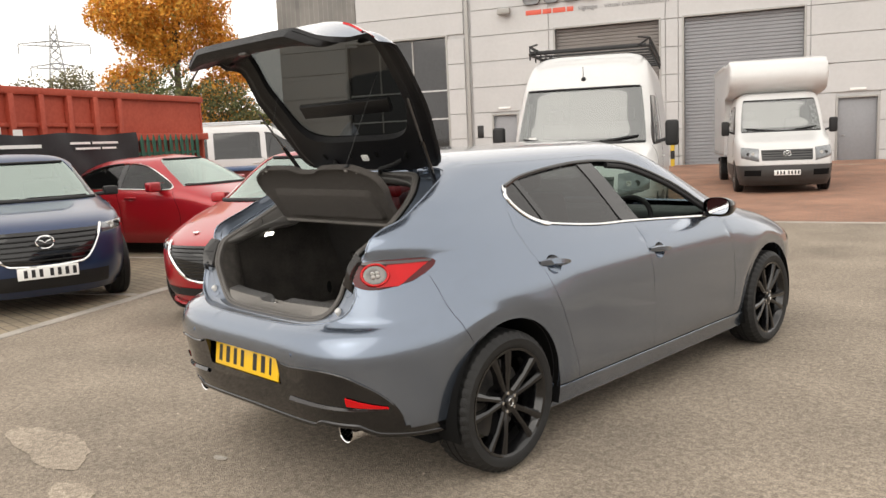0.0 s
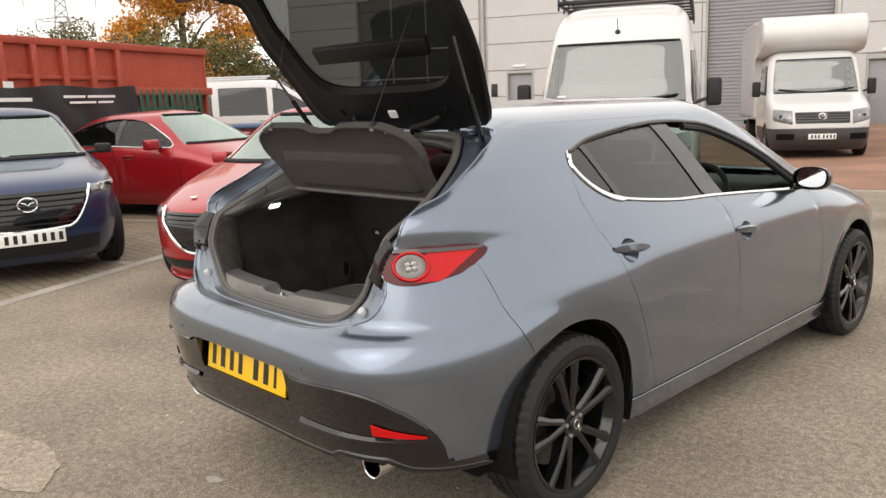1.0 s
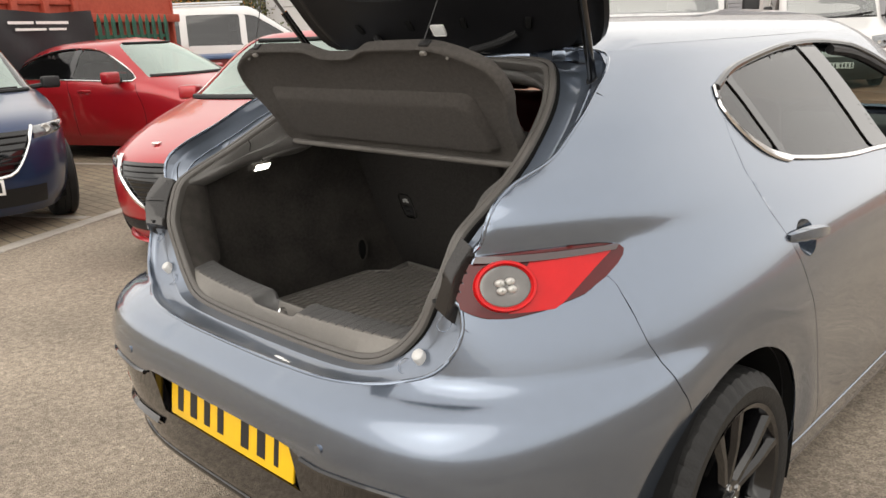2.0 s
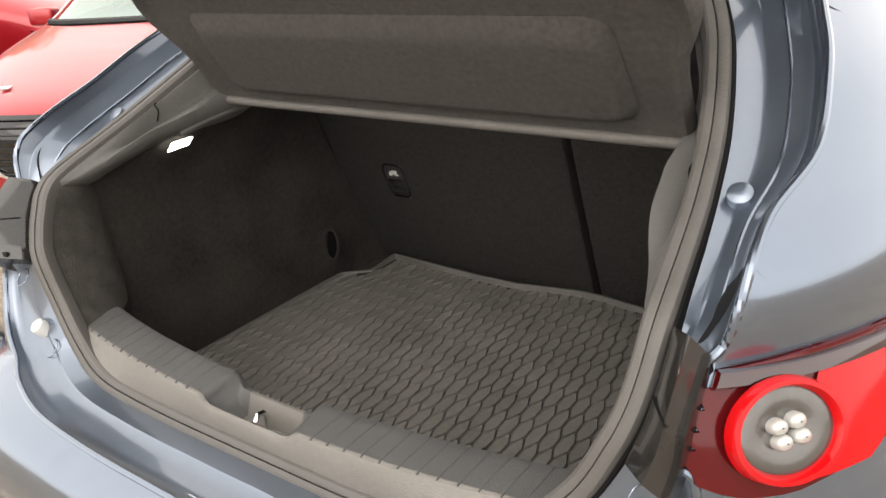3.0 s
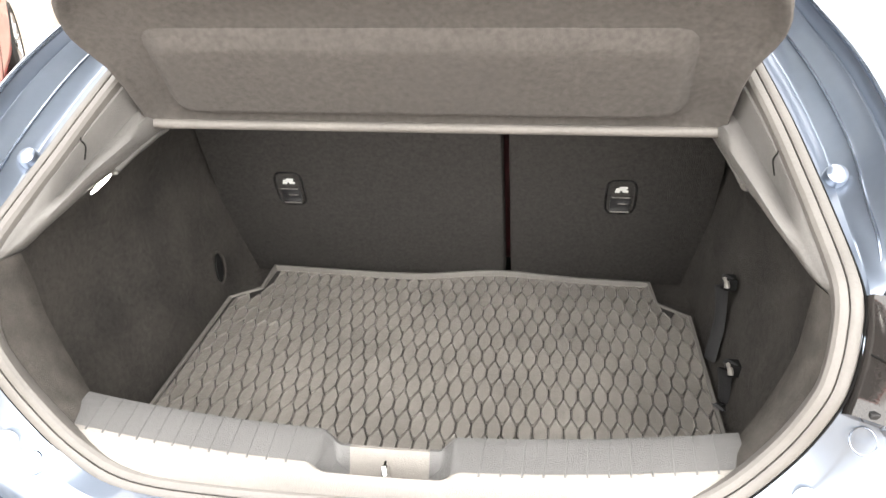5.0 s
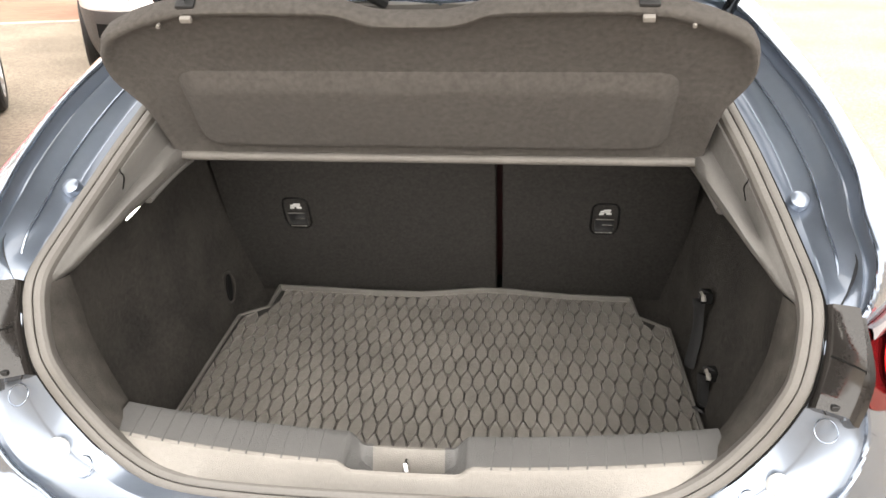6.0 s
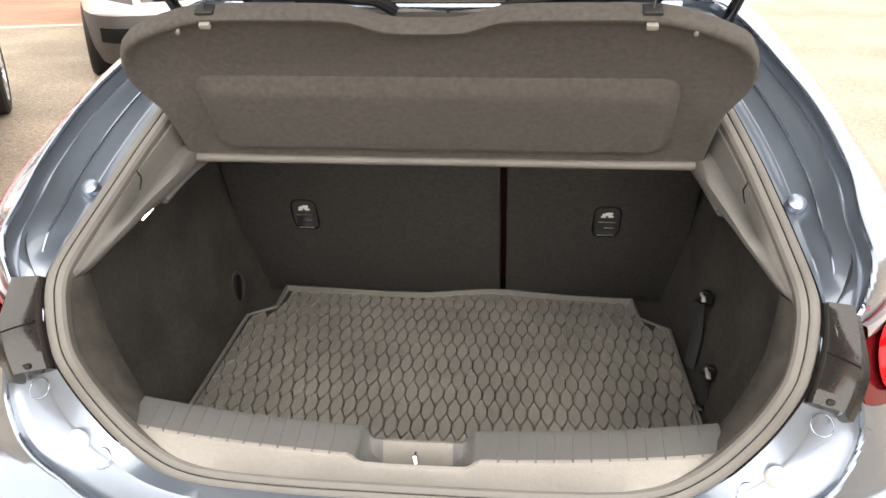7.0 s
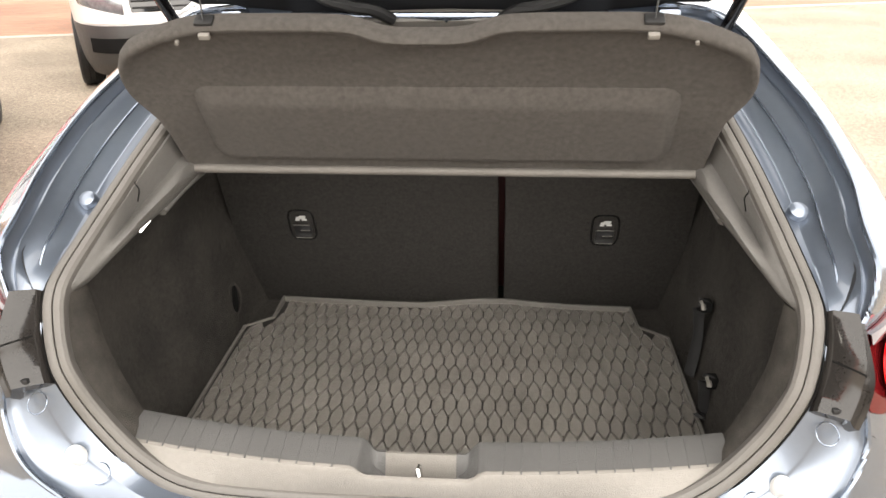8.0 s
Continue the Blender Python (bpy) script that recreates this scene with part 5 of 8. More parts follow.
for s in (1, -1):
    lens = part("tail_lamp", tuple(hb.skin(lamp_zone, s, .004, 0, .02)), M_DARKLENS, hatch, "smoked red tail lamp", 60)
    rows = []
    for t in np.linspace(0, 1, 12):
        z = .895 + .082 * t
        x0, x1 = .662, .712 + .022 * t ** .6
        rows.append([hb.on_x(x0 + (x1 - x0) * k, z, False, .0065 + .002 * math.sin(math.pi * k)) for k in np.linspace(0, 1, 8)])
    g = strip(rows, s)
    part("bright_band", (g[0], [f[::-1] for f in g[1]]), M_REDLENS, lens, "bright red light band", 60)
    c = hb.on_x(.647, .942, False, .009)
    nd = (hb.on_x(.647, .942, False, .03) - c).normalized()
    c, nd = Vector((c.x * s, c.y, c.z)), Vector((nd.x * s, nd.y, nd.z))
    q = nd.to_track_quat("Z", "Y")
    mt = Matrix.Translation(c) @ q.to_matrix().to_4x4() @ Matrix.Diagonal((1.28, 1.03, 1, 1))
    bm = B()
    lathe(bm, [(.0, .047), (.008, .046), (.012, .0445), (.012, .0405), (.007, .0375), (.0, .0365)], 40, "z")
    bmesh.ops.transform(bm, matrix=mt, verts=bm.verts[:])
    part("lamp_ring", bm, M_REDLENS, lens, "bright red lamp ring")
    bm = B()
    lathe(bm, [(.004, .0375), (.0055, .033), (.002, .018), (.001, .0005)], 32, "z")
    bmesh.ops.transform(bm, matrix=mt, verts=bm.verts[:])
    part("lamp_bowl", bm, M_LAMPGREY, lens, "grey lamp bowl")
    for a, b in ((.007, .008), (-.008, .006), (-.006, -.008), (.009, -.006)):
        bm = B()
        lathe(bm, [(.001, .0075), (.009, .007), (.012, .005), (.0135, .0008)], 14, "z", (a, b, 0))
        bmesh.ops.transform(bm, matrix=mt, verts=bm.verts[:])
        part("lamp_bulb", bm, M_BULB, lens, "clear lamp reflector")
    bm = B()
    bm.free()
    rows = []
    for t in np.linspace(0, 1, 24):
        x = .594 + .142 * t
        z1 = .997 - .008 * t ** 4 - .003 * (1 - t)
        z0 = .978 - .002 * t
        rows.append([hb.on_x(x, z0, False, .004), hb.on_x(x, z0 + .001, False, .012), hb.on_x(x, (z0 + z1) / 2, False, .0125), hb.on_x(x, z1 - .002, False, .011), hb.on_x(x, z1, False, .002)])
    g = strip(rows, s)
    part("lamp_brow", (g[0], [f[::-1] for f in g[1]]), M_BROW, lens, "smoked brow over the lamp", 50)
    # reflector, sensor, exhaust
    bm = B()
    rows = []
    for i, t in enumerate(np.linspace(0, 1, 14)):
        x = .632 + .112 * t
        zt, zb = .477 - .047 * t, .441 - .019 * t
        rows.append([hb.on_x(x, zb, False, .0), hb.on_x(x, zb + .002, False, .007), hb.on_x(x, zt - .002, False, .007), hb.on_x(x, zt, False, .0)])
    g = strip(rows, s)
    part("bumper_reflector", g, M_REDLENS, hatch, "red reflector strip in the bumper", 50)
    bm = B()
    rows = []
    for t in np.linspace(0, 1, 14):
        x = .34 + .40 * t
        zt, zb = .446 - .022 * t, .420 - .004 * t
        rows.append([hb.on_x(x, zb, False, -.002), hb.on_x(x, (zb + zt) / 2, False, .010), hb.on_x(x, zt, False, -.002)])
    part("valance_blade", strip(rows, s), M_HOUSING, hatch, "gloss black blade under the reflector", 50)
    bm = B()
    lathe(bm, [(.36, .038), (.17, .043), (.136, .0455), (.131, .045), (.133, .0405), (.34, .036)], 32, "y", (s * .574, 0, .312))
    part("exhaust_tip", bm, M_CHROME, hatch, "bright steel exhaust tip")
    bm = B()
    rod(bm, (s * .574, .335, .312), (s * .574, .345, .312), .0365, .0365, 24)
    part("exhaust_bore", bm, M_DARK, hatch)
    bm = B()
    c = hb.on_x(.396, .632, False, .0)
    rod(bm, (s * c.x, c.y + .004, c.z), (s * c.x, c.y - .003, c.z), .009, .009, 16)
    part("parking_sensor", bm, M_GREY, hatch, "painted parking sensor")
    # black bead over the valance edge
    bm = B()
    tube(bm, [hb.on_x(x * s, z, False, .001) for x, z in smooth_curve(LOWER[3:], 40)], .006, 6)
    part("valance_moulding", bm, M_GLOSSBLACK, hatch, "gloss black moulding along the valance")

# rolled lip along the bottom of the valance
lip_x, lip_z = [0, .46, .50, .65, .69, .75, .80], [.335, .33, .352, .345, .305, .285, .272]
lip_line = [(x, float(np.interp(x, lip_x, lip_z))) for x in np.linspace(0, .80, 60)]
for s in (1, -1):
    part("valance_lip", tube(B(), [hb.on_x(x * s, z, False, -.010) for x, z in lip_line], .014, 8), M_GLOSSBLACK, hatch, "gloss black lip under the bumper", 60)

# under-body behind the valance
bm = B()
box(bm, (-.60, .36, .25), (.60, .60, .29), .02)
part("rear_undertray", bm, M_PLASTIC, hatch, "black undertray")

# ---- number plate: bars in place of characters ----
MP = pose(0, .040, .542, 90 - 8, 0, 0)
bm = B()
box(bm, (-.26, -.0555, -.004), (.26, .0555, .003), .003, 2, MP)
plate = part("number_plate", bm, M_YELLOW, hatch, "yellow number plate with black bars")
for x0, x1 in ((-.225, -.180), (-.165, -.115), (-.10, -.055), (-.04, .005), (.06, .11), (.125, .175), (.19, .225)):
    bm = B()
    box(bm, (x0, -.036, .003), (x1 - .018, .038, .0045), .0008, 1, MP)
    part("plate_bar", bm, M_INK, plate)
bm = B()
box(bm, (-.30, -.072, -.04), (.30, .068, -.008), .004, 2, MP)
part("plate_recess", bm, M_GLOSSBLACK, hatch, "gloss black plate recess")


# ---- wheels ----
def make_wheel(parent, R=.316, rim_r=.238, width=.215, spokes=5, rim_mat=None, twin=True, tread=True):
    """A wheel about the x axis, its outer face towards +x."""
    h = width / 2
    bm = B()
    lathe(bm, [(-h + .02, rim_r - .004), (h - .012, rim_r - .004), (h - .006, rim_r + .004), (h - .010, rim_r - .008), (h - .03, rim_r - .018), (h - .06, rim_r - .035), (-h + .02, rim_r - .03)], 56)
    rim = part("wheel", bm, rim_mat or M_RIM, parent, "alloy wheel rim")
    bm = B()
    prof = [(-h + .018, rim_r - .006), (-h + .004, rim_r + .012), (-h, rim_r + .045), (-h + .008, R - .022), (-h + .026, R - .004), (-h + .05, R), (-.028, R), (-.026, R - .008), (-.018, R - .008), (-.016, R), (.016, R), (.018, R - .008), (.026, R - .008), (.028, R), (h - .05, R), (h - .026, R - .004), (h - .008, R - .022), (h, rim_r + .045), (h - .002, rim_r + .02), (h - .006, rim_r + .008), (h - .018, rim_r - .006)]
    nseg = 144 if tread else 48
    lathe(bm, prof, nseg)
    if tread:
        bm.verts.ensure_lookup_table()
        for i, (a, r) in enumerate(prof):
            if r > R - .024 and abs(a) > .03:
                for j in range(0, nseg, 3):
                    v = bm.verts[i * nseg + j]
                    f = 1 - .0055 / r
                    v.co.y, v.co.z = v.co.y * f, v.co.z * f
    part("tyre", bm, M_RUBBER, rim, "black tyre", 30)
    bm = B()
    rod(bm, (h - .12, 0, 0), (h - .11, 0, 0), rim_r * .72, rim_r * .72, 40)
    part("brake_disc", bm, M_STEEL, rim, "steel brake disc")
    bm = B()
    rod(bm, (h - .14, 0, 0), (h - .022, 0, 0), .062, .052, 28)
    part("wheel_hub", bm, rim_mat or M_RIM, rim)
    for k in range(spokes):
        for d in ((-.16, .16) if twin else (0,)):
            t = 2 * math.pi * k / spokes + d + .3
            t2 = t + d * .35
            bm = B()
            e = Vector((0, -math.sin(t), math.cos(t)))
            p0 = Vector((h - .030, .040 * math.cos(t), .040 * math.sin(t)))
            p1 = Vector((h - .014, (rim_r - .006) * math.cos(t2), (rim_r - .006) * math.sin(t2)))
            w0, w1 = (.0165, .022) if twin else (.03, .035)
            vs = []
            for p, w, dp in ((p0, w0, .05), (p0 * .45 + p1 * .55 + Vector((.004, 0, 0)), w0 * .8, .035), (p1, w1, .03)):
                vs.append([bm.verts.new(p + e * -w + Vector((-dp, 0, 0))), bm.verts.new(p + e * -w), bm.verts.new(p + e * -w * .3 + Vector((.006, 0, 0))), bm.verts.new(p + e * w * .5 + Vector((.005, 0, 0))), bm.verts.new(p + e * w + Vector((-.008, 0, 0))), bm.verts.new(p + e * w + Vector((-dp, 0, 0)))])
            for a, b in zip(vs[:-1], vs[1:]):
                for i in range(6):
                    bm.faces.new((a[i], a[(i + 1) % 6], b[(i + 1) % 6], b[i]))
            part("spoke", bm, rim_mat or M_RIM, rim, "", 25)
    for k in range(5):
        t = 2 * math.pi * k / 5 + .3
        bm = B()
        rod(bm, (h - .04, .042 * math.cos(t), .042 * math.sin(t)), (h - .018, .042 * math.cos(t), .042 * math.sin(t)), .0095, .008, 6)
        part("wheel_nut", bm, M_CHROME if rim_mat is None else M_STEEL, rim)
    bm = B()
    lathe(bm, [(h - .03, .030), (h - .014, .028), (h - .011, .024), (h - .011, .0005)], 24)
    part("centre_cap", bm, M_GLOSSBLACK, rim, "black centre cap")
    bm = B()
    tube(bm, [(h - .0105, .014 * math.cos(t), .017 * math.sin(t)) for t in np.linspace(0, 2 * math.pi, 20, endpoint=False)], .002, 5, True)
    part("cap_badge", bm, M_CHROME, rim)
    return rim


w0 = make_wheel(hatch)
w0.matrix_basis = pose(.782, .81, .316, 12, 0, 0)
copy_thing(w0, pose(.786, 3.535, .316, 40, 0, 0))
copy_thing(w0, pose(-.782, .81, .316, 0, 0, 180))
copy_thing(w0, pose(-.786, 3.535, .316, 30, 0, 180))

# ---- door handles and mirrors ----
for s, rd, fd in ((1, RDOOR[0], FDOOR[0]), (-1, RDOOR[1], FDOOR[1])):
    for d, y, z in ((rd, 1.172, .886), (fd, 2.085, .835)):
        bm = B()
        rows = []
        for t in np.linspace(0, 1, 18):
            yy = y - .105 + .21 * t
            zz = z + .010 - .020 * t
            hgt = .017 * math.sin(math.pi * min(1, max(.06, t * .9 + .08))) ** .5
            o = .030 * math.sin(math.pi * t) ** .6
            rows.append([hb.on_y(yy, zz - hgt, -.002 + o * .5, s), hb.on_y(yy, zz - hgt * .6, .004 + o, s), hb.on_y(yy, zz + hgt * .5, .008 + o, s), hb.on_y(yy, zz + hgt, .0 + o * .6, s)])
        g = strip([[tuple(p) for p in r] for r in rows])
        part("door_handle", (g[0], g[1] if s < 0 else [f[::-1] for f in g[1]]), M_GREY, d, "painted pull handle", 60)
        bm = B()
        ring = [hb.on_y(y - .012 + .0525 * math.cos(t), z - .006 + .0435 * math.sin(t), .0, s) for t in np.linspace(0, 2 * math.pi, 36, endpoint=False)]
        mid = hb.on_y(y - .012, z - .010, -.034, s)
        rv = [bm.verts.new(p) for p in ring]
        r2 = [bm.verts.new(p * .66 + mid * .34 - Vector((s * .016, 0, 0))) for p in ring]
        cv = bm.verts.new(mid)
        for i in range(36):
            bm.faces.new((rv[i], rv[(i + 1) % 36], r2[(i + 1) % 36], r2[i]))
            bm.faces.new((r2[i], r2[(i + 1) % 36], cv))
        part("handle_cup", bm, M_GREY, d, "scooped cup behind the handle", 60)
    mir = B()
    c = Vector((s * .955, 2.66, 1.02))
    rings = []
    for k, (yy, sc) in enumerate(((-.055, .92), (-.05, 1.0), (-.01, 1.02), (.04, .9), (.075, .66), (.095, .3))):
        rings.append([mir.verts.new(c + Vector((s * (.078 * sc * math.copysign(abs(math.cos(t)) ** .7, math.cos(t)) - .01 * k * .3), yy + .02 * math.cos(t), .056 * sc * math.copysign(abs(math.sin(t)) ** .75, math.sin(t)) - .004 * k))) for t in np.linspace(0, 2 * math.pi, 28, endpoint=False)])
    for a, b in zip(rings[:-1], rings[1:]):
        for i in range(28):
            mir.faces.new((a[i], a[(i + 1) % 28], b[(i + 1) % 28], b[i]))
    mir.faces.new(rings[-1])
    mo = part("door_mirror", mir, M_GLOSSBLACK, fd, "gloss black door mirror", 60)
    bm = B()
    slab(bm, [(.068 * math.copysign(abs(math.cos(t)) ** .7, math.cos(t)), .046 * math.copysign(abs(math.sin(t)) ** .75, math.sin(t))) for t in np.linspace(0, 2 * math.pi, 28, endpoint=False)], .003, Matrix.Translation(c + Vector((0, -.048, 0))) @ pose(0, 0, 0, 90, 0, 0))
    part("mirror_glass", bm, M_CHROME, mo, "mirror glass")
    bm = B()
    tube(bm, smooth_curve([(s * .80, 2.70, .955), (s * .85, 2.69, .962), (s * .90, 2.675, .985)], 8), .028, 8, False, .6)
    part("mirror_stalk", bm, M_GLOSSBLACK, mo, "black mirror foot")
# headlamp sliver at the nose
for s in (1, -1):
    rows = []
    for t in np.linspace(0, 1, 12):
        y = 4.06 + .22 * t
        rows.append([hb.on_y(y, .64 - .01 * t, .004, s), hb.on_y(y, .675 + .0 * t, .008, s), hb.on_y(y, .70 + .02 * (1 - t), .004, s)])
    part("headlamp", strip([[tuple(p) for p in r] for r in rows]), M_HEADLAMP, hatch, "clear headlamp", 60)

# ---- tailgate: shaped shut, then swung up about its hinge ----
HINGE = Vector((0, .845, 1.345))
SWING = Matrix.Translation(HINGE) @ Matrix.Rotation(radians(-81), 4, "X") @ Matrix.Translation(-HINGE)
XE = pchip([.742, .757, .79, .85, .905, .95, 1.0, 1.055, 1.085, 1.15, 1.21, 1.26, 1.31, 1.338, 1.352, 1.358], [.40, .50, .568, .598, .594, .582, .588, .602, .602, .613, .596, .562, .523, .470, .38, .30])
GC, GH, GU = 1.162, .134, .78


def gate_pt(u, z, out=0.0):
    p = hb.on_x(abs(u) * float(XE(z)), z, False, out)
    under = .062 * max(0, (.98 - z) / .238) ** 1.2
    return Vector((p.x if u >= 0 else -p.x, p.y + under, p.z))


us = np.linspace(-1, 1, 65)
zz = np.concatenate([np.linspace(.742, 1.02, 20), np.linspace(1.032, 1.23, 24), np.linspace(1.24, 1.358, 11)])
U, W = np.meshgrid(us, zz, indexing="ij")
E = (np.abs(U) / GU) ** 5 + (np.abs(W - GC) / GH) ** 5
hole_c = (E[:-1, :-1] + E[1:, :-1] + E[:-1, 1:] + E[1:, 1:]) / 4 < 1
pad = np.zeros((len(us) + 1, len(zz) + 1), bool)
pad[1:-1, 1:-1] = hole_c
edge = (pad[:-1, :-1] | pad[1:, :-1] | pad[:-1, 1:] | pad[1:, 1:]) & ~(pad[:-1, :-1] & pad[1:, :-1] & pad[:-1, 1:] & pad[1:, 1:])
f = E ** .2
U2, W2 = np.where(edge, U / np.maximum(f, .2), U), np.where(edge, GC + (W - GC) / np.maximum(f, .2), W)
nU, nZ = U.shape
PO = np.array([[gate_pt(U2[i, j], W2[i, j], .0) for j in range(nZ)] for i in range(nU)])
thick = .030 + .045 * np.clip((1.03 - W2) / .12, 0, 1) * np.clip((W2 - .742) / .06, .25, 1) + .012 * np.clip((W2 - 1.23) / .05, 0, 1)
thick = thick * np.clip((1 - np.abs(U2)) / .10, .35, 1)
shrink = np.where(np.abs(U2) > .9, .985, 1.0)
PI = PO + thick[..., None] * np.array([0, .70, -.71])
PI[..., 0] *= shrink


def gate_skin(P, mask, flip, rim_to=None):
    k = P.shape[1]
    V = [SWING @ Vector(p) for p in P.reshape(-1, 3)]
    F = []
    for i in range(P.shape[0] - 1):
        for j in range(k - 1):
            if mask[i, j]:
                q = (i * k + j, (i + 1) * k + j, (i + 1) * k + j + 1, i * k + j + 1)
                F.append(q[::-1] if flip else q)
    return V, F


def prune(V, F):
    used = sorted({i for f in F for i in f})
    m = {a: b for b, a in enumerate(used)}
    return [V[i] for i in used], [tuple(m[i] for i in f) for f in F]


gate = part("tailgate", prune(*gate_skin(PO, ~hole_c, False)), M_GREY, hatch, "grey tailgate swung fully open", 50)
V, F = gate_skin(PI, ~hole_c, True)
k0 = len(V)
V2 = [SWING @ Vector(p) for p in PO.reshape(-1, 3)]
V += V2
kk = nZ
border = [(i, 0) for i in range(nU)] + [(nU - 1, j) for j in range(1, nZ)] + [(i, nZ - 1) for i in range(nU - 2, -1, -1)] + [(0, j) for j in range(nZ - 2, -1, -1)]
for (a, b), (c, d) in zip(border[:-1], border[1:]):
    F.append((a * kk + b, c * kk + d, k0 + c * kk + d, k0 + a * kk + b))
for i in range(nU - 1):
    for j in range(nZ - 1):
        if hole_c[i, j]:
            for (a, b), (c, d), (ni, nj) in (((i, j), (i + 1, j), (i, j - 1)), ((i + 1, j + 1), (i, j + 1), (i, j + 1)), ((i + 1, j), (i + 1, j + 1), (i + 1, j)), ((i, j + 1), (i, j), (i - 1, j))):
                if not hole_c[ni, nj]:
                    F.append((a * kk + b, c * kk + d, k0 + c * kk + d, k0 + a * kk + b))
part("tailgate_lining", prune(V, F), M_GATELINING, gate, "black plastic inner tailgate lining", 35)
part("tailgate_glass", prune(*gate_skin(PO + np.array([0, .006, -.006]), hole_c, False)), M_TAILTINT, gate, "dark tinted tailgate glass", 60)
# fittings on the inside of the gate
def on_gate(u, z, h=0.0):
    p = gate_pt(u, z)
    t = float(.030 + .045 * np.clip((1.03 - z) / .12, 0, 1) * np.clip((z - .742) / .06, .25, 1) + .012 * np.clip((z - 1.23) / .05, 0, 1))
    return SWING @ (p + Vector((0, .70, -.71)) * (t + h))


def gate_box(name, u0, u1, z0, z1, h0, h1, material, label=""):
    bm = B()
    c = [on_gate(u0, z0, h0), on_gate(u1, z0, h0), on_gate(u1, z1, h0), on_gate(u0, z1, h0), on_gate(u0, z0, h1), on_gate(u1, z0, h1), on_gate(u1, z1, h1), on_gate(u0, z1, h1)]
    v = [bm.verts.new(p) for p in c]
    for q in ((0, 1, 2, 3), (4, 5, 6, 7), (0, 1, 5, 4), (1, 2, 6, 5), (2, 3, 7, 6), (3, 0, 4, 7)):
        bm.faces.new([v[i] for i in q])
    bmesh.ops.bevel(bm, geom=bm.edges[:], offset=.004, segments=2, affect="EDGES", profile=.5)
    return part(name, bm, material, gate, label)


gate_box("pull_pocket", .28, .46, .86, .895, -.02, .003, M_DARK, "dark grab pocket")
gate_box("gate_latch", -.05, .05, .765, .81, -.01, .012, M_STEEL, "steel tailgate latch")
gate_box("brake_light_cover", -.58, .58, 1.222, 1.246, -.030, -.008, M_GATELINING, "black cover of the high brake light")
gate_box("lining_label", -.05, .05, 1.325, 1.337, .0, .004, M_WPLATE, "small white label")
for u in (-.62, -.2, .2, .62):
    gate_box("lining_clip", u - .02, u + .02, 1.318, 1.33, .0, .006, M_DARK)
for s in (1, -1):
    gate_box("gate_buffer", s * .86 - .02, s * .86 + .02, 1.0, 1.02, .0, .016, M_PLASTIC, "black buffer")
    bm = B()
    rows = []
    for t in np.linspace(0, 1, 10):
        x = .47 + .105 * t
        rows.append([SWING @ gate_pt(s * x / float(XE(z)), z, o) for z, o in ((.925, .0), (.93, .006), (.985, .006), (.99, .0))])
    part("gate_lamp", strip([[tuple(p) for p in r] for r in rows]), M_REDLENS, gate, "red lamp piece on the tailgate", 50)
    # gas strut
    foot, head = Vector((s * .487, .795, 1.272)), SWING @ Vector((s * .575, .50, 1.115))
    mid = foot.lerp(head, .52)
    bm = B()
    rod(bm, foot, mid, .011, .011, 12)
    st = part("gas_strut", bm, M_GLOSSBLACK, hatch, "black gas strut holding the tailgate")
    bm = B()
    rod(bm, mid, head, .005, .005, 10)
    part("strut_rod", bm, M_STEEL, st)
    bm = B()
    rod(bm, foot + Vector((s * .016, 0, 0)), foot - Vector((s * .01, 0, 0)), .012, .012, 10)
    part("strut_joint", bm, M_PLASTIC, st)
    bm = B()
    hp = Vector((s * .40, .815, 1.335))
    box(bm, (s * .40 - .02, .78, 1.318), (s * .40 + .02, .87, 1.345), .005)
    part("gate_hinge", bm, M_GREY, hatch, "painted tailgate hinge")
    bm = B()
    tube(bm, smooth_curve([(s * .10, .80, 1.325), (s * .13, .775, 1.345), (s * .17, .77, 1.352), (s * .22, .78, 1.365), (s * .26, .80, 1.385)], 30), .011, 8)
    part("wiring_gaiter", bm, M_PLASTIC, hatch, "black ribbed wiring gaiter")
    # shelf cord
    bm = B()
    tube(bm, [MS @ Vector((s * .314, .344, .0)), on_gate(s * .62, 1.16, .004)], .0013, 5)
    part("shelf_cord", bm, M_INK, hatch, "thin black shelf cord")
bm = B()
box(bm, (-.30, .80, 1.318), (.30, .84, 1.338), .006)
part("header_strip", bm, M_GREY, hatch, "painted header under the hinge line")


# ---- the other vehicles ----
def place(x, y, fx, fy, length):
    """The pose of a vehicle whose nose stands at x, y and which faces along fx, fy."""
    a = math.atan2(fy, fx) - math.pi / 2
    return pose(x, y, ground_height(x, y), 0, 0, math.degrees(a)) @ Matrix.Translation((0, -length, 0))


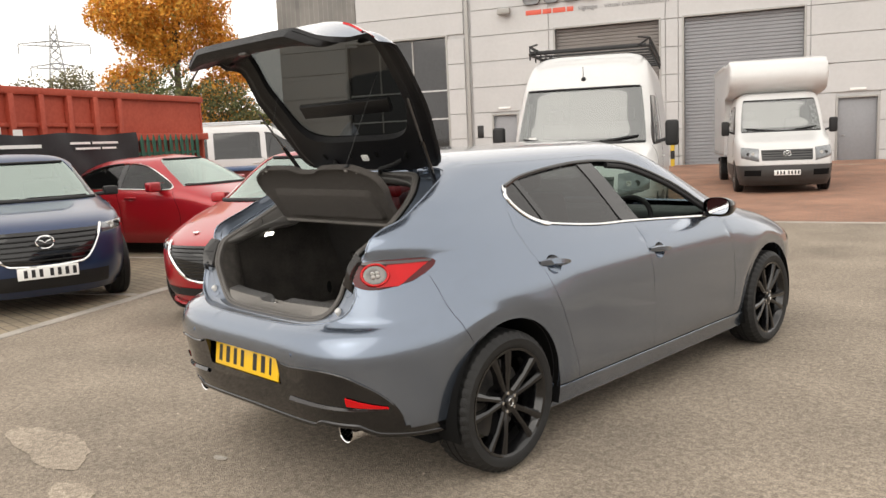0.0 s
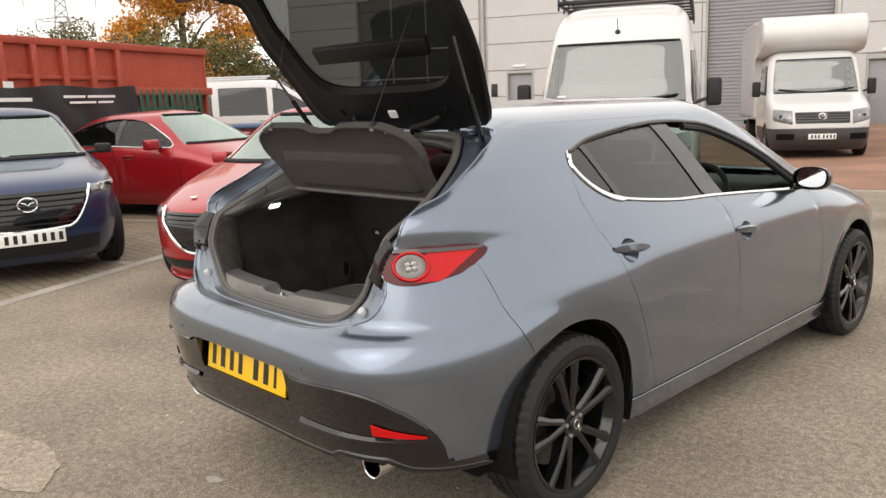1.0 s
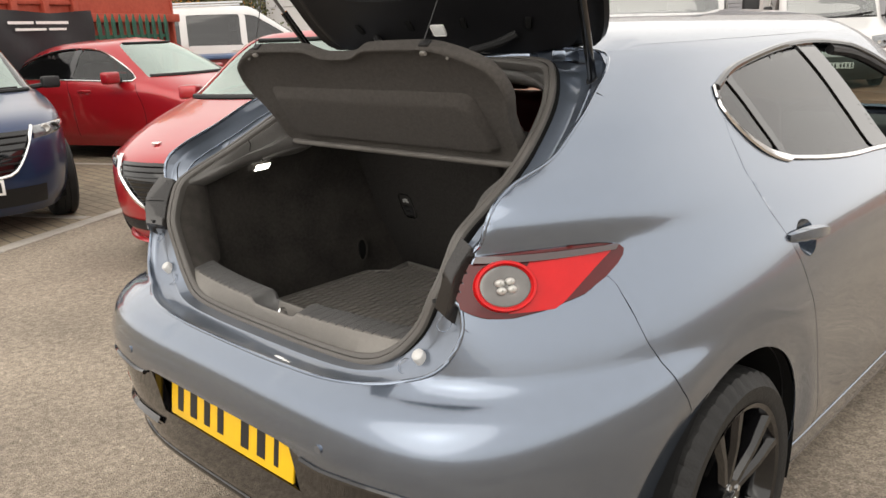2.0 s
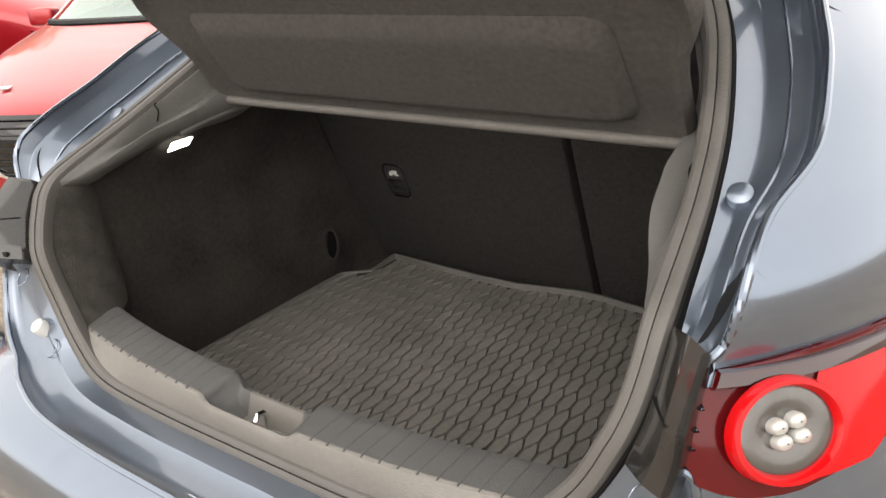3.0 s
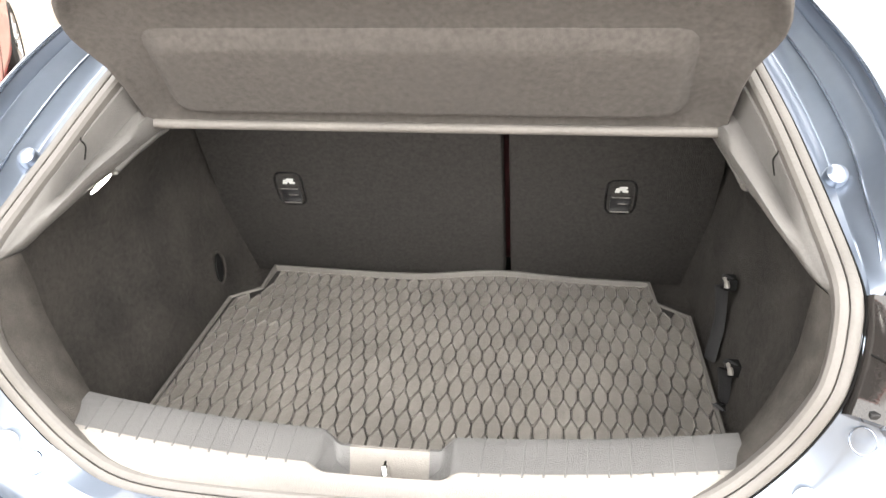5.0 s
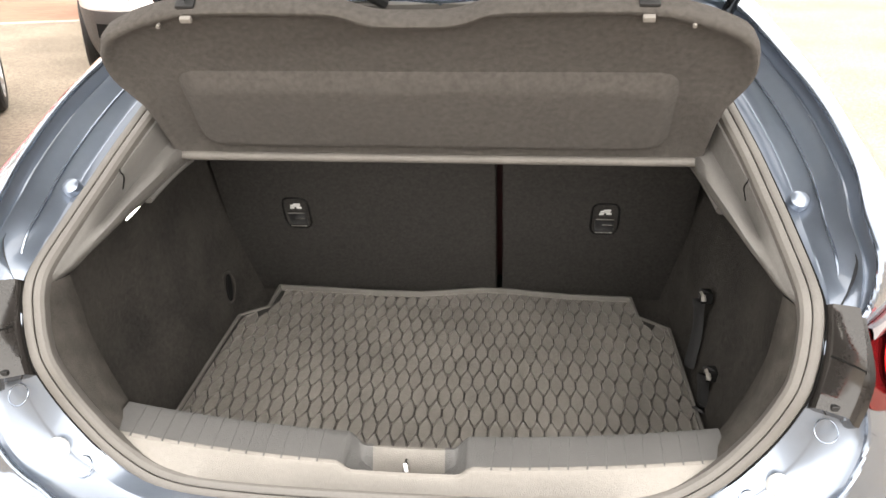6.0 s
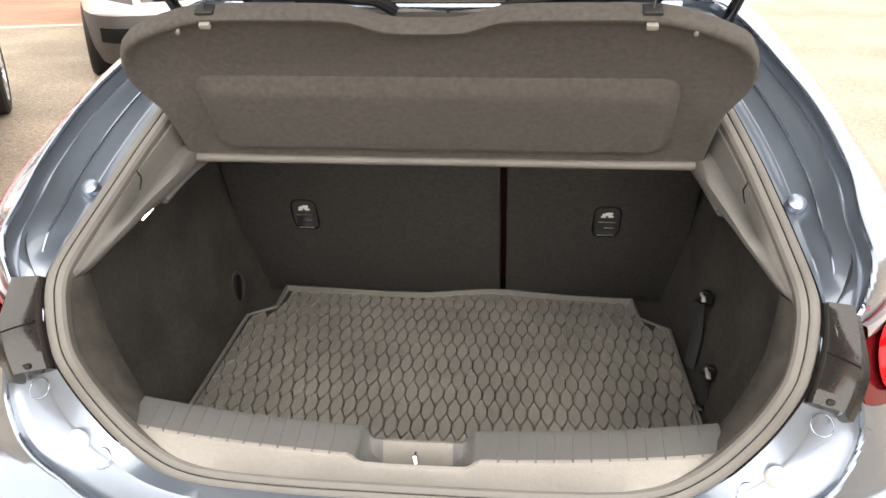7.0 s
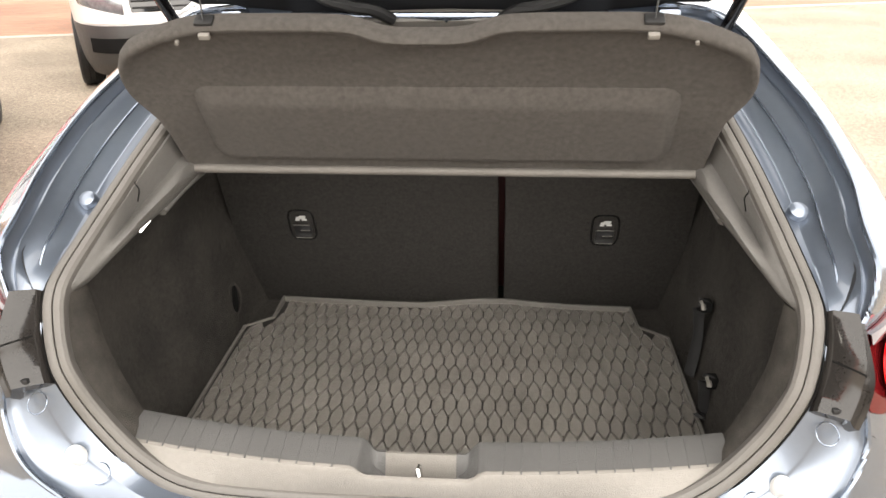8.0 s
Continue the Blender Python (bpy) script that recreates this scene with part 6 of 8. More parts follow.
def vehicle(name, label, category, paint, sp, m, group=""):
    th = thing(name, label, category, m, group)
    sh = Shell(sp["ym"], sp["w"], sp["yr"], sp["yf"], sp["pr"], sp["qr"], sp["pf"], sp["qf"], sp["zs"], sp.get("step", .035))
    arcs = [arc((a, sp["R"], sp["R"] + .045), 30) for a in sp["axles"]]
    dl = [tuple(p) for p in smooth_curve(sp["dlo"] + sp["dlo"][:1], 60)[:-1]] if sp.get("smooth_dlo", True) else sp["dlo"]
    C, T = sh.cells()
    x, y, z = C[..., 0], C[..., 1], C[..., 2]
    hole = np.zeros(x.shape, bool)
    for a in sp["axles"]:
        hole |= ((y - a) ** 2 + (z - sp["R"]) ** 2 < (sp["R"] + .045) ** 2) & (x > .5)
    win = inside(dl, y, z) & (x > .35)
    zb, zt, xr = sp["screen"]
    scr = (T > math.pi / 2) & (z > zb) & (z < zt) & (x < xr * sh.w(z)) & ~win
    zlo, zhi = min(p[1] for p in dl) - .05, max(p[1] for p in dl) + .05
    pils = [(y > p0) & (y < p1) for p0, p1 in sp.get("pillars", ())]
    lab = np.zeros(x.shape, int)
    for k, mk in enumerate([hole, win, scr] + [win & p for p in pils]):
        lab[mk] = k + 1
    bars = [([(p, zlo), (p, zhi)], "y") for pq in sp.get("pillars", ()) for p in pq]
    frame_z = np.linspace(zb, zt, 14)
    frame_l = [(0, zb)] + [(xr * float(sh.w(q)), q) for q in frame_z] + [(0, zt)]
    sh.align(lab, [(dl + dl[:1], "y")] + [(a, "y") for a in arcs] + bars + [(frame_l, "xf")], .05)
    body = ~hole & ~win & ~scr
    low = body & (z < sp.get("black_below", 0)) & (y > sp["ym"])
    if low.any():
        part("bumper", both(sh.skin(low, 1, .004)), M_BUMPER, th, "dark grey plastic bumper", 45)
    part("body", both(sh.skin(body & ~low, 1, 0, 0, .015)), paint, th, "", 45)
    part("windscreen", both(sh.skin(scr, 1, -.006)), sp.get("screen_glass", M_SCREEN), th, "clear windscreen", 60)
    part("cowl_strip", tube(B(), [sh.on_x(x, zb + .012, True, .004) for x in np.linspace(-xr, xr, 25) * float(sh.w(zb)) * .97], .022, 6, False, .8), M_PLASTIC, th, "black strip at the foot of the windscreen")
    part("screen_gasket", tube(B(), [sh.on_x(x, zt - .008, True, .002) for x in np.linspace(-xr, xr, 25) * float(sh.w(zt)) * .97], .012, 6), M_PLASTIC, th)
    pil = np.zeros(x.shape, bool)
    for p in pils:
        pil |= p
    for s in (1, -1):
        part("side_glass", tuple(sh.skin(win & ~pil, s, -.008)), sp.get("glass", M_SIDE), th, "side window glass", 60)
        for p in pils:
            part("window_pillar", tuple(sh.skin(win & p, s, -.004, 0, .02)), sp.get("pillar_mat", M_GLOSSBLACK), th, "window pillar", 45)
        if sp.get("chrome"):
            part("window_moulding", tube(B(), [sh.on_y(a, b, .004, s) for a, b in dl], .009, 5, True), M_CHROME, th, "chrome window surround")
        for line in sp.get("seams", ()):
            part("door_seam", tube(B(), [sh.on_y(a, b, -.001, s) for a, b in smooth_curve(line, 24)], .004, 5), M_DARK, th)
        for hy, hz in sp.get("handles", ()):
            bm = B()
            tube(bm, [sh.on_y(hy - .1, hz, .01, s), sh.on_y(hy - .05, hz, .03, s), sh.on_y(hy + .05, hz, .03, s), sh.on_y(hy + .1, hz, .01, s)], .014, 6)
            part("door_handle", bm, paint, th, "painted door handle")
        mx, my, mz, mw, mh = sp["mirror"]
        bm = B()
        box(bm, (s * mx - mw, my - .05, mz - mh), (s * mx + mw, my + .07, mz + mh), min(mw, mh) * .45, 3)
        mo = part("door_mirror", bm, sp.get("mirror_mat", paint), th, "door mirror housing")
        bm = B()
        tube(bm, [(s * (mx - mw - .12), my + .03, mz - mh * .7), (s * (mx - mw * .4), my + .02, mz - mh * .4)], .022, 6)
        part("mirror_foot", bm, M_PLASTIC, mo)
    # lining, floor, seats
    inner = sh.skin(body & (z > .45), 1, -.05)
    part("cabin_lining", both(inner), M_PLASTIC, th, "", 60)
    bm = B()
    box(bm, (-sp["hw"] * .85, .4, .22), (sp["hw"] * .85, sp["len"] - .5, .27))
    part("floor_pan", bm, M_DARK, th)
    sx, sy, sz = sp["seat"]
    for s in (1, -1):
        bm = B()
        box(bm, (s * sx - .22, sy - .1, sz - .35), (s * sx + .22, sy + .06, sz + .28), .05, 2)
        box(bm, (s * sx - .12, sy - .06, sz + .30), (s * sx + .12, sy + .04, sz + .48), .04, 2)
        part("front_seat", bm, M_PLASTIC, th, "dark front seat")
    # wheels
    first = None
    for a in sp["axles"]:
        for s in (1, -1):
            mt = pose(s * (sp["hw"] - .11), a, sp["R"], 0, 0, 0 if s > 0 else 180)
            if first is None:
                first = make_wheel(th, sp["R"], sp["R"] * .68, .205, 5, sp.get("rim", M_ALLOY), True, False)
                first.matrix_basis = mt
            else:
                copy_thing(first, mt)
    return th, sh


def on_front(sh, x, z, out):
    return sh.on_x(x, z, True, out)


def front_face(th, sh, grille, lamp, plate_z, slats=5, badge_z=None, plate_mat=None, paint=None, wing=True, intake=None, slat_r=.011, lenses=True):
    """Grille with slats and bright frame, headlamps, plate and lower intake on the nose of a vehicle."""
    zt, zb, wt, wb = grille
    n = 24

    def edge(z):
        t = (z - zb) / (zt - zb)
        return wb + (wt - wb) * t ** .6

    rows = []
    for z in np.linspace(zb, zt, 12):
        e = edge(z)
        rows.append([on_front(sh, x, z, .004) for x in np.linspace(-e, e, n)])
    part("grille", strip([[tuple(p) for p in r] for r in rows]), M_GLOSSBLACK, th, "black radiator grille", 60)
    for k in range(slats):
        z = zb + (zt - zb) * (k + .7) / (slats + .4)
        e = edge(z) * .97
        bm = B()
        tube(bm, [on_front(sh, x, z, .010) for x in np.linspace(-e, e, n)], slat_r, 5, False, .6)
        part("grille_slat", bm, M_PLASTIC, th, "dark grille slat")
    if wing:
        bm = B()
        pts = [on_front(sh, -edge(z) - .01, z, .014) for z in np.linspace(zt + .02, zb, 14)] + [on_front(sh, x, zb - .018 * math.cos(x / wb * 1.4), .014) for x in np.linspace(-wb, wb, 14)[1:-1]] + [on_front(sh, edge(z) + .01, z, .014) for z in np.linspace(zb, zt + .02, 14)]
        tube(bm, pts, .013, 6)
        part("grille_surround", bm, M_CHROME, th, "chrome grille surround")
    if badge_z:
        bm = B()
        c = on_front(sh, 0, badge_z, .02)
        tube(bm, [c + Vector((.075 * math.cos(t), .006, .058 * math.sin(t))) for t in np.linspace(0, 2 * math.pi, 28, endpoint=False)], .008, 6, True)
        tube(bm, [c + Vector((x, .006, zz)) for x, zz in ((-.05, .02), (-.02, .012), (0, -.01), (.02, .012), (.05, .02))], .007, 6)
        part("badge", bm, M_CHROME, th, "bright oval badge shape")
    x0, x1, z0, z1 = lamp
    for s in (1, -1):
        rows = []
        for t in np.linspace(0, 1, 16):
            x = x0 + (x1 - x0) * t
            za, zc2 = z0 + (z1 - z0) * .25 * t, z1 - (z1 - z0) * .12 * (1 - t)
            rows.append([on_front(sh, s * x, za + (zc2 - za) * q, o) for q, o in ((0, 0), (.12, .012), (.5, .018), (.88, .012), (1, 0))])
        hl = part("headlamp", strip([[tuple(p) for p in r] for r in rows]), M_HEADLAMP, th, "clear headlamp", 60)
        for f in (.35, .62) if lenses else ():
            bm = B()
            c = on_front(sh, s * (x0 + (x1 - x0) * f), (z0 + z1) / 2 + .005, .016)
            lathe(bm, [(0, .036), (.012, .034), (.016, .026), (.010, .018), (.008, .0005)], 18, "y", c)
            part("lamp_lens", bm, M_BULB if f < .5 else M_GLOSSBLACK, hl, "round lamp lens")
    if intake:
        zt2, zb2, w2 = intake
        rows = [[on_front(sh, x, z, .005) for x in np.linspace(-w2, w2, n)] for z in np.linspace(zb2, zt2, 5)]
        part("lower_intake", strip([[tuple(p) for p in r] for r in rows]), M_PLASTIC, th, "black lower intake", 60)
    if plate_z is None:
        return
    c = on_front(sh, 0, plate_z, .03)
    bm = B()
    box(bm, (-.26, c.y - .004, plate_z - .0555), (.26, c.y + .008, plate_z + .0555), .003)
    pl = part("number_plate", bm, plate_mat or M_WPLATE, th, "white number plate with black bars")
    for a in (-.22, -.155, -.09, -.025, .065, .13, .195):
        bm = B()
        box(bm, (a - .019, c.y + .008, plate_z - .036), (a + .013, c.y + .010, plate_z + .036))
        part("plate_bar", bm, M_INK, pl)


def zlist(top, step=.03):
    return [round(v, 3) for v in np.concatenate([np.arange(.18, top - .1, step), np.arange(top - .1, top - .02, .015), [top - .015, top - .007, top - .002, top]])]


CROSS = dict(ym=2.1, len=4.275, hw=.88, R=.335, axles=(.80, 3.37), zs=zlist(1.535),
             w=[(.18, .80), (.35, .86), (.6, .88), (.8, .878), (.95, .862), (1.02, .832), (1.1, .785), (1.3, .69), (1.42, .62), (1.48, .52), (1.515, .36), (1.535, .001)],
             yr=[(.18, .2), (.4, .06), (.6, .02), (.8, .05), (.95, .12), (1.1, .25), (1.3, .5), (1.45, .75), (1.51, 1.1), (1.535, 1.9)],
             yf=[(.18, 4.10), (.3, 4.22), (.5, 4.27), (.7, 4.25), (.82, 4.18), (.89, 4.05), (.95, 3.75), (1.0, 3.4), (1.05, 3.18), (1.2, 2.92), (1.4, 2.56), (1.48, 2.42), (1.52, 2.28), (1.535, 2.15)],
             pr=[(.18, 4), (1.535, 3.5)], qr=[(.18, 5), (1.535, 5)], pf=[(.18, 3.0), (.9, 3.0), (1.1, 3.4), (1.535, 3)], qf=[(.18, 5), (1.535, 5)],
             dlo=[(.95, 1.10), (1.1, 1.30), (1.5, 1.42), (2.1, 1.44), (2.5, 1.36), (2.9, 1.12), (2.95, 1.04), (2.2, 1.02), (1.3, 1.05)],
             screen=(1.03, 1.44, .88), pillars=((1.92, 2.04),), mirror=(.94, 2.75, 1.08, .075, .05), seat=(.36, 2.0, .95), mirror_mat=M_PLASTIC, chrome=False,
             seams=([(1.98, 1.02), (2.0, .6), (2.0, .3)], [(3.0, 1.0), (3.02, .6), (2.98, .3)]), handles=((1.3, .9), (2.2, .88)))
cx, cxs = vehicle("crossover_car", "dark blue crossover car with chrome-framed grille", "car", M_BLUE, CROSS, place(-4.706, .803, .984, -.179, 4.275))
front_face(cx, cxs, (.80, .50, .50, .30), (.52, .80, .735, .835), .425, 6, .70, intake=(.40, .26, .56))
bm = B()
tube(bm, [cxs.on_x(x, 1.055, True, .012) for x in np.linspace(-.62, -.02, 12)], .009, 5)
part("wiper", bm, M_PLASTIC, cx, "black wiper")
bm = B()
tube(bm, [cxs.on_x(x, 1.05, True, .012) for x in np.linspace(.05, .66, 12)], .009, 5)
part("wiper", bm, M_PLASTIC, cx, "black wiper")

RED3 = dict(ym=2.2, len=4.46, hw=.895, R=.32, axles=(.81, 3.535), zs=zlist(1.44),
            w=[(.18, .80), (.35, .87), (.6, .893), (.8, .893), (.88, .879), (.95, .85), (1.0, .815), (1.1, .75), (1.2, .69), (1.3, .61), (1.37, .53), (1.415, .38), (1.44, .001)],
            yr=[(.18, .2), (.4, .05), (.62, 0), (.8, .1), (.95, .15), (1.1, .4), (1.3, .75), (1.4, 1.0), (1.44, 2.0)],
            yf=[(.18, 4.34), (.3, 4.42), (.45, 4.46), (.62, 4.45), (.70, 4.39), (.75, 4.28), (.81, 4.06), (.88, 3.74), (.94, 3.38), (1.0, 3.1), (1.1, 2.9), (1.2, 2.74), (1.3, 2.57), (1.4, 2.37), (1.44, 2.25)],
            pr=[(.18, 5), (1.44, 4)], qr=[(.18, 5), (1.44, 6)], pf=[(.18, 2.45), (.7, 2.5), (.9, 2.8), (1.1, 3.6), (1.44, 3)], qf=[(.18, 4.5), (1.44, 5)],
            dlo=[(1.05, 1.19), (1.2, 1.27), (1.6, 1.312), (2.0, 1.31), (2.45, 1.19), (2.78, .99), (2.72, .957), (1.95, 1.005), (1.3, 1.05)],
            screen=(.97, 1.38, .88), pillars=((1.85, 1.97),), mirror=(.96, 2.62, .99, .085, .055), seat=(.37, 1.9, .85), mirror_mat=M_RED, chrome=True,
            seams=([(1.9, 1.0), (2.0, .7), (2.04, .3)], [(2.85, .95), (3.0, .6), (2.98, .3)]), handles=((1.2, .88), (2.1, .83)))
r3, r3s = vehicle("red_hatchback_car", "metallic red hatchback car with black mesh grille", "car", M_RED, RED3, place(-2.72, 1.41, .505, -.863, 4.46))
front_face(r3, r3s, (.70, .43, .50, .20), (.54, .80, .655, .725), None, 9, None, intake=(.36, .29, .60), slat_r=.005, lenses=False)
# small bright mark on the bonnet
bm = B()
c = r3s.on_x(.33, .78, True, .008)
box(bm, (c.x - .025, c.y - .02, c.z - .008), (c.x + .025, c.y + .02, c.z + .010), .006)
part("bonnet_mark", bm, M_CHROME, r3, "small bright mark on the bonnet")
bm = B()
tube(bm, [r3s.on_x(x, 1.02, True, .012) for x in np.linspace(-.62, .0, 10)], .008, 5)
part("wiper", bm, M_PLASTIC, r3, "black wiper")
bm = B()
tube(bm, [r3s.on_x(x, .215 + .02 * abs(x), True, .02) for x in np.linspace(-.74, .74, 24)], .018, 6, False, .6)
part("front_lip", bm, M_RED, r3, "red front lip")

SALOON = dict(RED3)
SALOON.update(len=4.87, ym=2.4, hw=.92, axles=(1.05, 3.88), zs=zlist(1.45),
              w=[(a, b * 1.025) for a, b in RED3["w"][:-1]] + [(1.45, .001)],
              yr=[(.18, .2), (.4, .05), (.62, 0), (.85, .05), (.98, .12), (1.02, .5), (1.06, .75), (1.2, 1.05), (1.35, 1.4), (1.42, 1.8), (1.45, 2.4)],
              yf=[(.18, 4.76), (.3, 4.85), (.45, 4.87), (.6, 4.83), (.70, 4.65), (.80, 4.3), (.88, 3.95), (.94, 3.72), (1.0, 3.50), (1.1, 3.28), (1.2, 3.08), (1.3, 2.88), (1.4, 2.66), (1.45, 2.5)],
              dlo=[(1.05, 1.05), (1.35, 1.20), (1.7, 1.30), (2.1, 1.335), (2.5, 1.30), (2.85, 1.16), (3.12, .99), (3.05, .95), (2.2, .97), (1.3, 1.0)],
              screen=(.99, 1.39, .9), pillars=((2.08, 2.18),), mirror=(1.01, 2.92, 1.0, .11, .07), seat=(.37, 2.2, .88), mirror_mat=M_RED,
              seams=([(2.12, .97), (2.2, .7), (2.22, .3)], [(3.15, .93), (3.28, .6), (3.25, .3)], [(1.1, 1.0), (1.2, .8), (1.45, .55)]), handles=((1.5, .88), (2.42, .84)))
r6, r6s = vehicle("red_saloon_car", "metallic red saloon car with chrome window surround", "car", M_RED, SALOON, place(-6.39, 5.01, .92, .39, 4.87))
front_face(r6, r6s, (.66, .36, .48, .3), (.55, .85, .64, .71), .42, 4, .58)

VAN = dict(ym=2.6, len=5.9, hw=1.0, R=.34, axles=(1.25, 4.93), step=.05, zs=zlist(2.62, .04),
           w=[(.18, .92), (.35, .97), (.6, .99), (1.0, .995), (1.4, .975), (1.8, .93), (2.1, .885), (2.3, .85), (2.45, .80), (2.55, .70), (2.60, .5), (2.62, .001)],
           yr=[(.18, .1), (.5, 0), (1.5, .02), (2.3, .06), (2.5, .12), (2.6, .4), (2.62, 1.6)],
           yf=[(.18, 5.72), (.3, 5.84), (.5, 5.9), (.75, 5.88), (.95, 5.80), (1.08, 5.66), (1.18, 5.40), (1.27, 5.12), (1.34, 4.98), (1.6, 4.80), (1.9, 4.60), (2.05, 4.50), (2.2, 4.36), (2.4, 4.10), (2.52, 3.86), (2.58, 3.6), (2.62, 3.0)],
           pr=[(.18, 12), (2.62, 8)], qr=[(.18, 30), (2.62, 20)], pf=[(.18, 5.0), (1.0, 5.0), (1.3, 5.0), (2.3, 6), (2.62, 5)], qf=[(.18, 9), (1.0, 9), (2.62, 9)],
           dlo=[(3.55, 1.30), (3.55, 1.95), (4.3, 1.95), (4.62, 1.50), (4.72, 1.30)], smooth_dlo=False,
           screen=(1.33, 2.08, .86), mirror=(1.15, 4.55, 1.44, .085, .165), mirror_mat=M_PLASTIC, seat=(.5, 3.6, 1.35), rim=M_STEEL, black_below=.62, screen_glass=M_VANSCREEN,
           seams=([(3.45, 2.0), (3.45, 1.2), (3.45, .45)], [(4.78, 1.3), (4.75, .9), (4.6, .8)]), handles=((3.65, 1.12),))
van, vs_ = vehicle("panel_van", "white high-roof panel van with roof rack", "van", M_WHITE, VAN, place(-2.55, 6.01, .461, -.888, 5.9))


def van_front(th, sh, paint):
    front_face(th, sh, (.95, .72, .52, .50), (.56, .90, .70, 1.02), .46, 4, .86, wing=False)
    bm = B()
    rows = [[sh.on_x(x, z, True, .012) for x in np.linspace(-.86, .86, 30)] for z in (.635, .66, .69)]
    part("bumper_strip", strip([[tuple(p) for p in r] for r in rows]), paint, th, "painted strip over the bumper")
    for s in (1, -1):
        bm = B()
        tube(bm, [sh.on_x(x, 1.33 + .01 * k, True, .012) for k, x in enumerate(np.linspace(s * .04, s * .74, 10))], .012, 5)
        part("wiper", bm, M_PLASTIC, th, "black wiper")
        rows = [[sh.on_x(s * x, z, True, .012) for x in np.linspace(.52, .84, 8)] for z in (.40, .45, .52)]
        part("fog_lamp_pocket", strip([[tuple(p) for p in r] for r in rows]), M_DARK, th, "dark fog lamp pocket")


van_front(van, vs_, M_WHITE)
bm = B()
c = vs_.on_x(0, 2.20, True, .0)
lathe(bm, [(-.0, .035), (.02, .03), (.035, .012), (.036, .001)], 16, "y", c)
rod(bm, c + Vector((0, .02, 0)), c + Vector((0, .05, .16)), .005)
part("roof_aerial", bm, M_PLASTIC, van, "black aerial over the windscreen")
bm = B()
c = vs_.on_x(.62, 1.42, True, .0)
box(bm, (c.x - .05, c.y - .004, c.z - .03), (c.x + .05, c.y + .004, c.z + .03))
part("screen_sticker", bm, M_WPLATE, van, "white windscreen sticker")
# roof rack
rack = part("roof_rack", B(), None, van, "dark steel roof rack")
bm = B()
for z, r in ((2.64, .022), (2.75, .014)):
    for s in (1, -1):
        tube(bm, [(s * .84, .3, z), (s * .84, 3.75, z), (s * .70, 3.95, z)], r, 6)
    tube(bm, [(-.84, .3, z), (.84, .3, z)], r, 6)
tube(bm, [(-.80, 3.9, 2.64), (.80, 3.9, 2.64)], .03, 6)
for y in np.linspace(.3, 3.75, 9):
    tube(bm, [(-.84, y, 2.64), (.84, y, 2.64)], .016, 6)
    for s in (1, -1):
        tube(bm, [(s * .84, y, 2.56), (s * .84, y, 2.75)], .012, 6)
for s in (1, -1):
    tube(bm, [(s * .70, 3.95, 2.64), (s * .84, 3.75, 2.75)], .014, 6)
bmesh.ops.recalc_face_normals(bm, faces=bm.faces[:])
bm.to_mesh(rack.data)
bm.free()
finish(rack, M_PLASTIC)

# box truck: van cab and a tall white body
CAB = dict(VAN)
CAB.update(len=5.9, zs=zlist(2.28, .04), w=[(.18, .92), (.35, .97), (.6, .99), (1.0, .995), (1.4, .975), (1.8, .93), (2.1, .87), (2.2, .78), (2.26, .55), (2.28, .001)],
           yf=[(.18, 5.72), (.3, 5.84), (.5, 5.9), (.75, 5.88), (.95, 5.80), (1.08, 5.66), (1.18, 5.40), (1.27, 5.12), (1.34, 4.98), (1.6, 4.80), (1.9, 4.60), (2.05, 4.50), (2.2, 4.30), (2.28, 3.8)],
           yr=[(.18, 3.15), (.3, 3.1), (2.2, 3.1), (2.28, 3.4)], ym=3.6, axles=(4.93,), screen=(1.33, 2.06, .86))
truck, ts_ = vehicle("box_truck", "white box truck with rounded luton body", "truck", M_WHITE, CAB, place(-3.76, 15.57, .50, -.866, 5.9))
van_front(truck, ts_, M_WHITE)
bm = B()
prof = [(-.35, .78), (3.05, .78), (3.05, 2.12), (3.25, 2.16), (4.05, 2.20), (4.45, 2.40), (4.52, 2.65), (4.42, 2.88), (4.1, 3.0), (-.35, 3.0)]
prof = prof[:4] + [tuple(p) for p in smooth_curve(prof[4:9], 16)] + prof[9:]
lo = [bm.verts.new((-1.05, y, z)) for y, z in prof]
hi = [bm.verts.new((1.05, y, z)) for y, z in prof]
k = len(prof)
bm.faces.new(lo[::-1])
bm.faces.new(hi)
for i in range(k):
    bm.faces.new((lo[i], lo[(i + 1) % k], hi[(i + 1) % k], hi[i]))
es = [e for e in bm.edges if abs(e.verts[0].co.x - e.verts[1].co.x) < 1e-6]
bmesh.ops.bevel(bm, geom=es, offset=.07, segments=3, affect="EDGES", profile=.5)
part("cargo_box", bm, M_WHITE, truck, "white panelled cargo box", 30)
for z in (.80, 2.97):
    for s in (1, -1):
        bm = B()
        box(bm, (s * 1.05 - .012, -.34, z - .05), (s * 1.05 + .012, 3.0, z + .02), .004)
        part("box_rail", bm, M_ALLOY if z < 1 else M_WHITE, truck, "metal edge rail of the box")
for s in (1, -1):
    bm = B()
    box(bm, (s * .55 - .05, -.2, .56), (s * .55 + .05, 4.2, .76), .01)
    part("chassis_rail", bm, M_DARK, truck)
    tw = make_wheel(truck, .34, .23, .205, 5, M_STEEL, True, False)
    tw.matrix_basis = pose(s * .89, .9, .34, 0, 0, 0 if s > 0 else 180)
bm = B()
box(bm, (-.95, -.30, .50), (.95, -.22, .62), .02)
part("rear_bar", bm, M_DARK, truck)

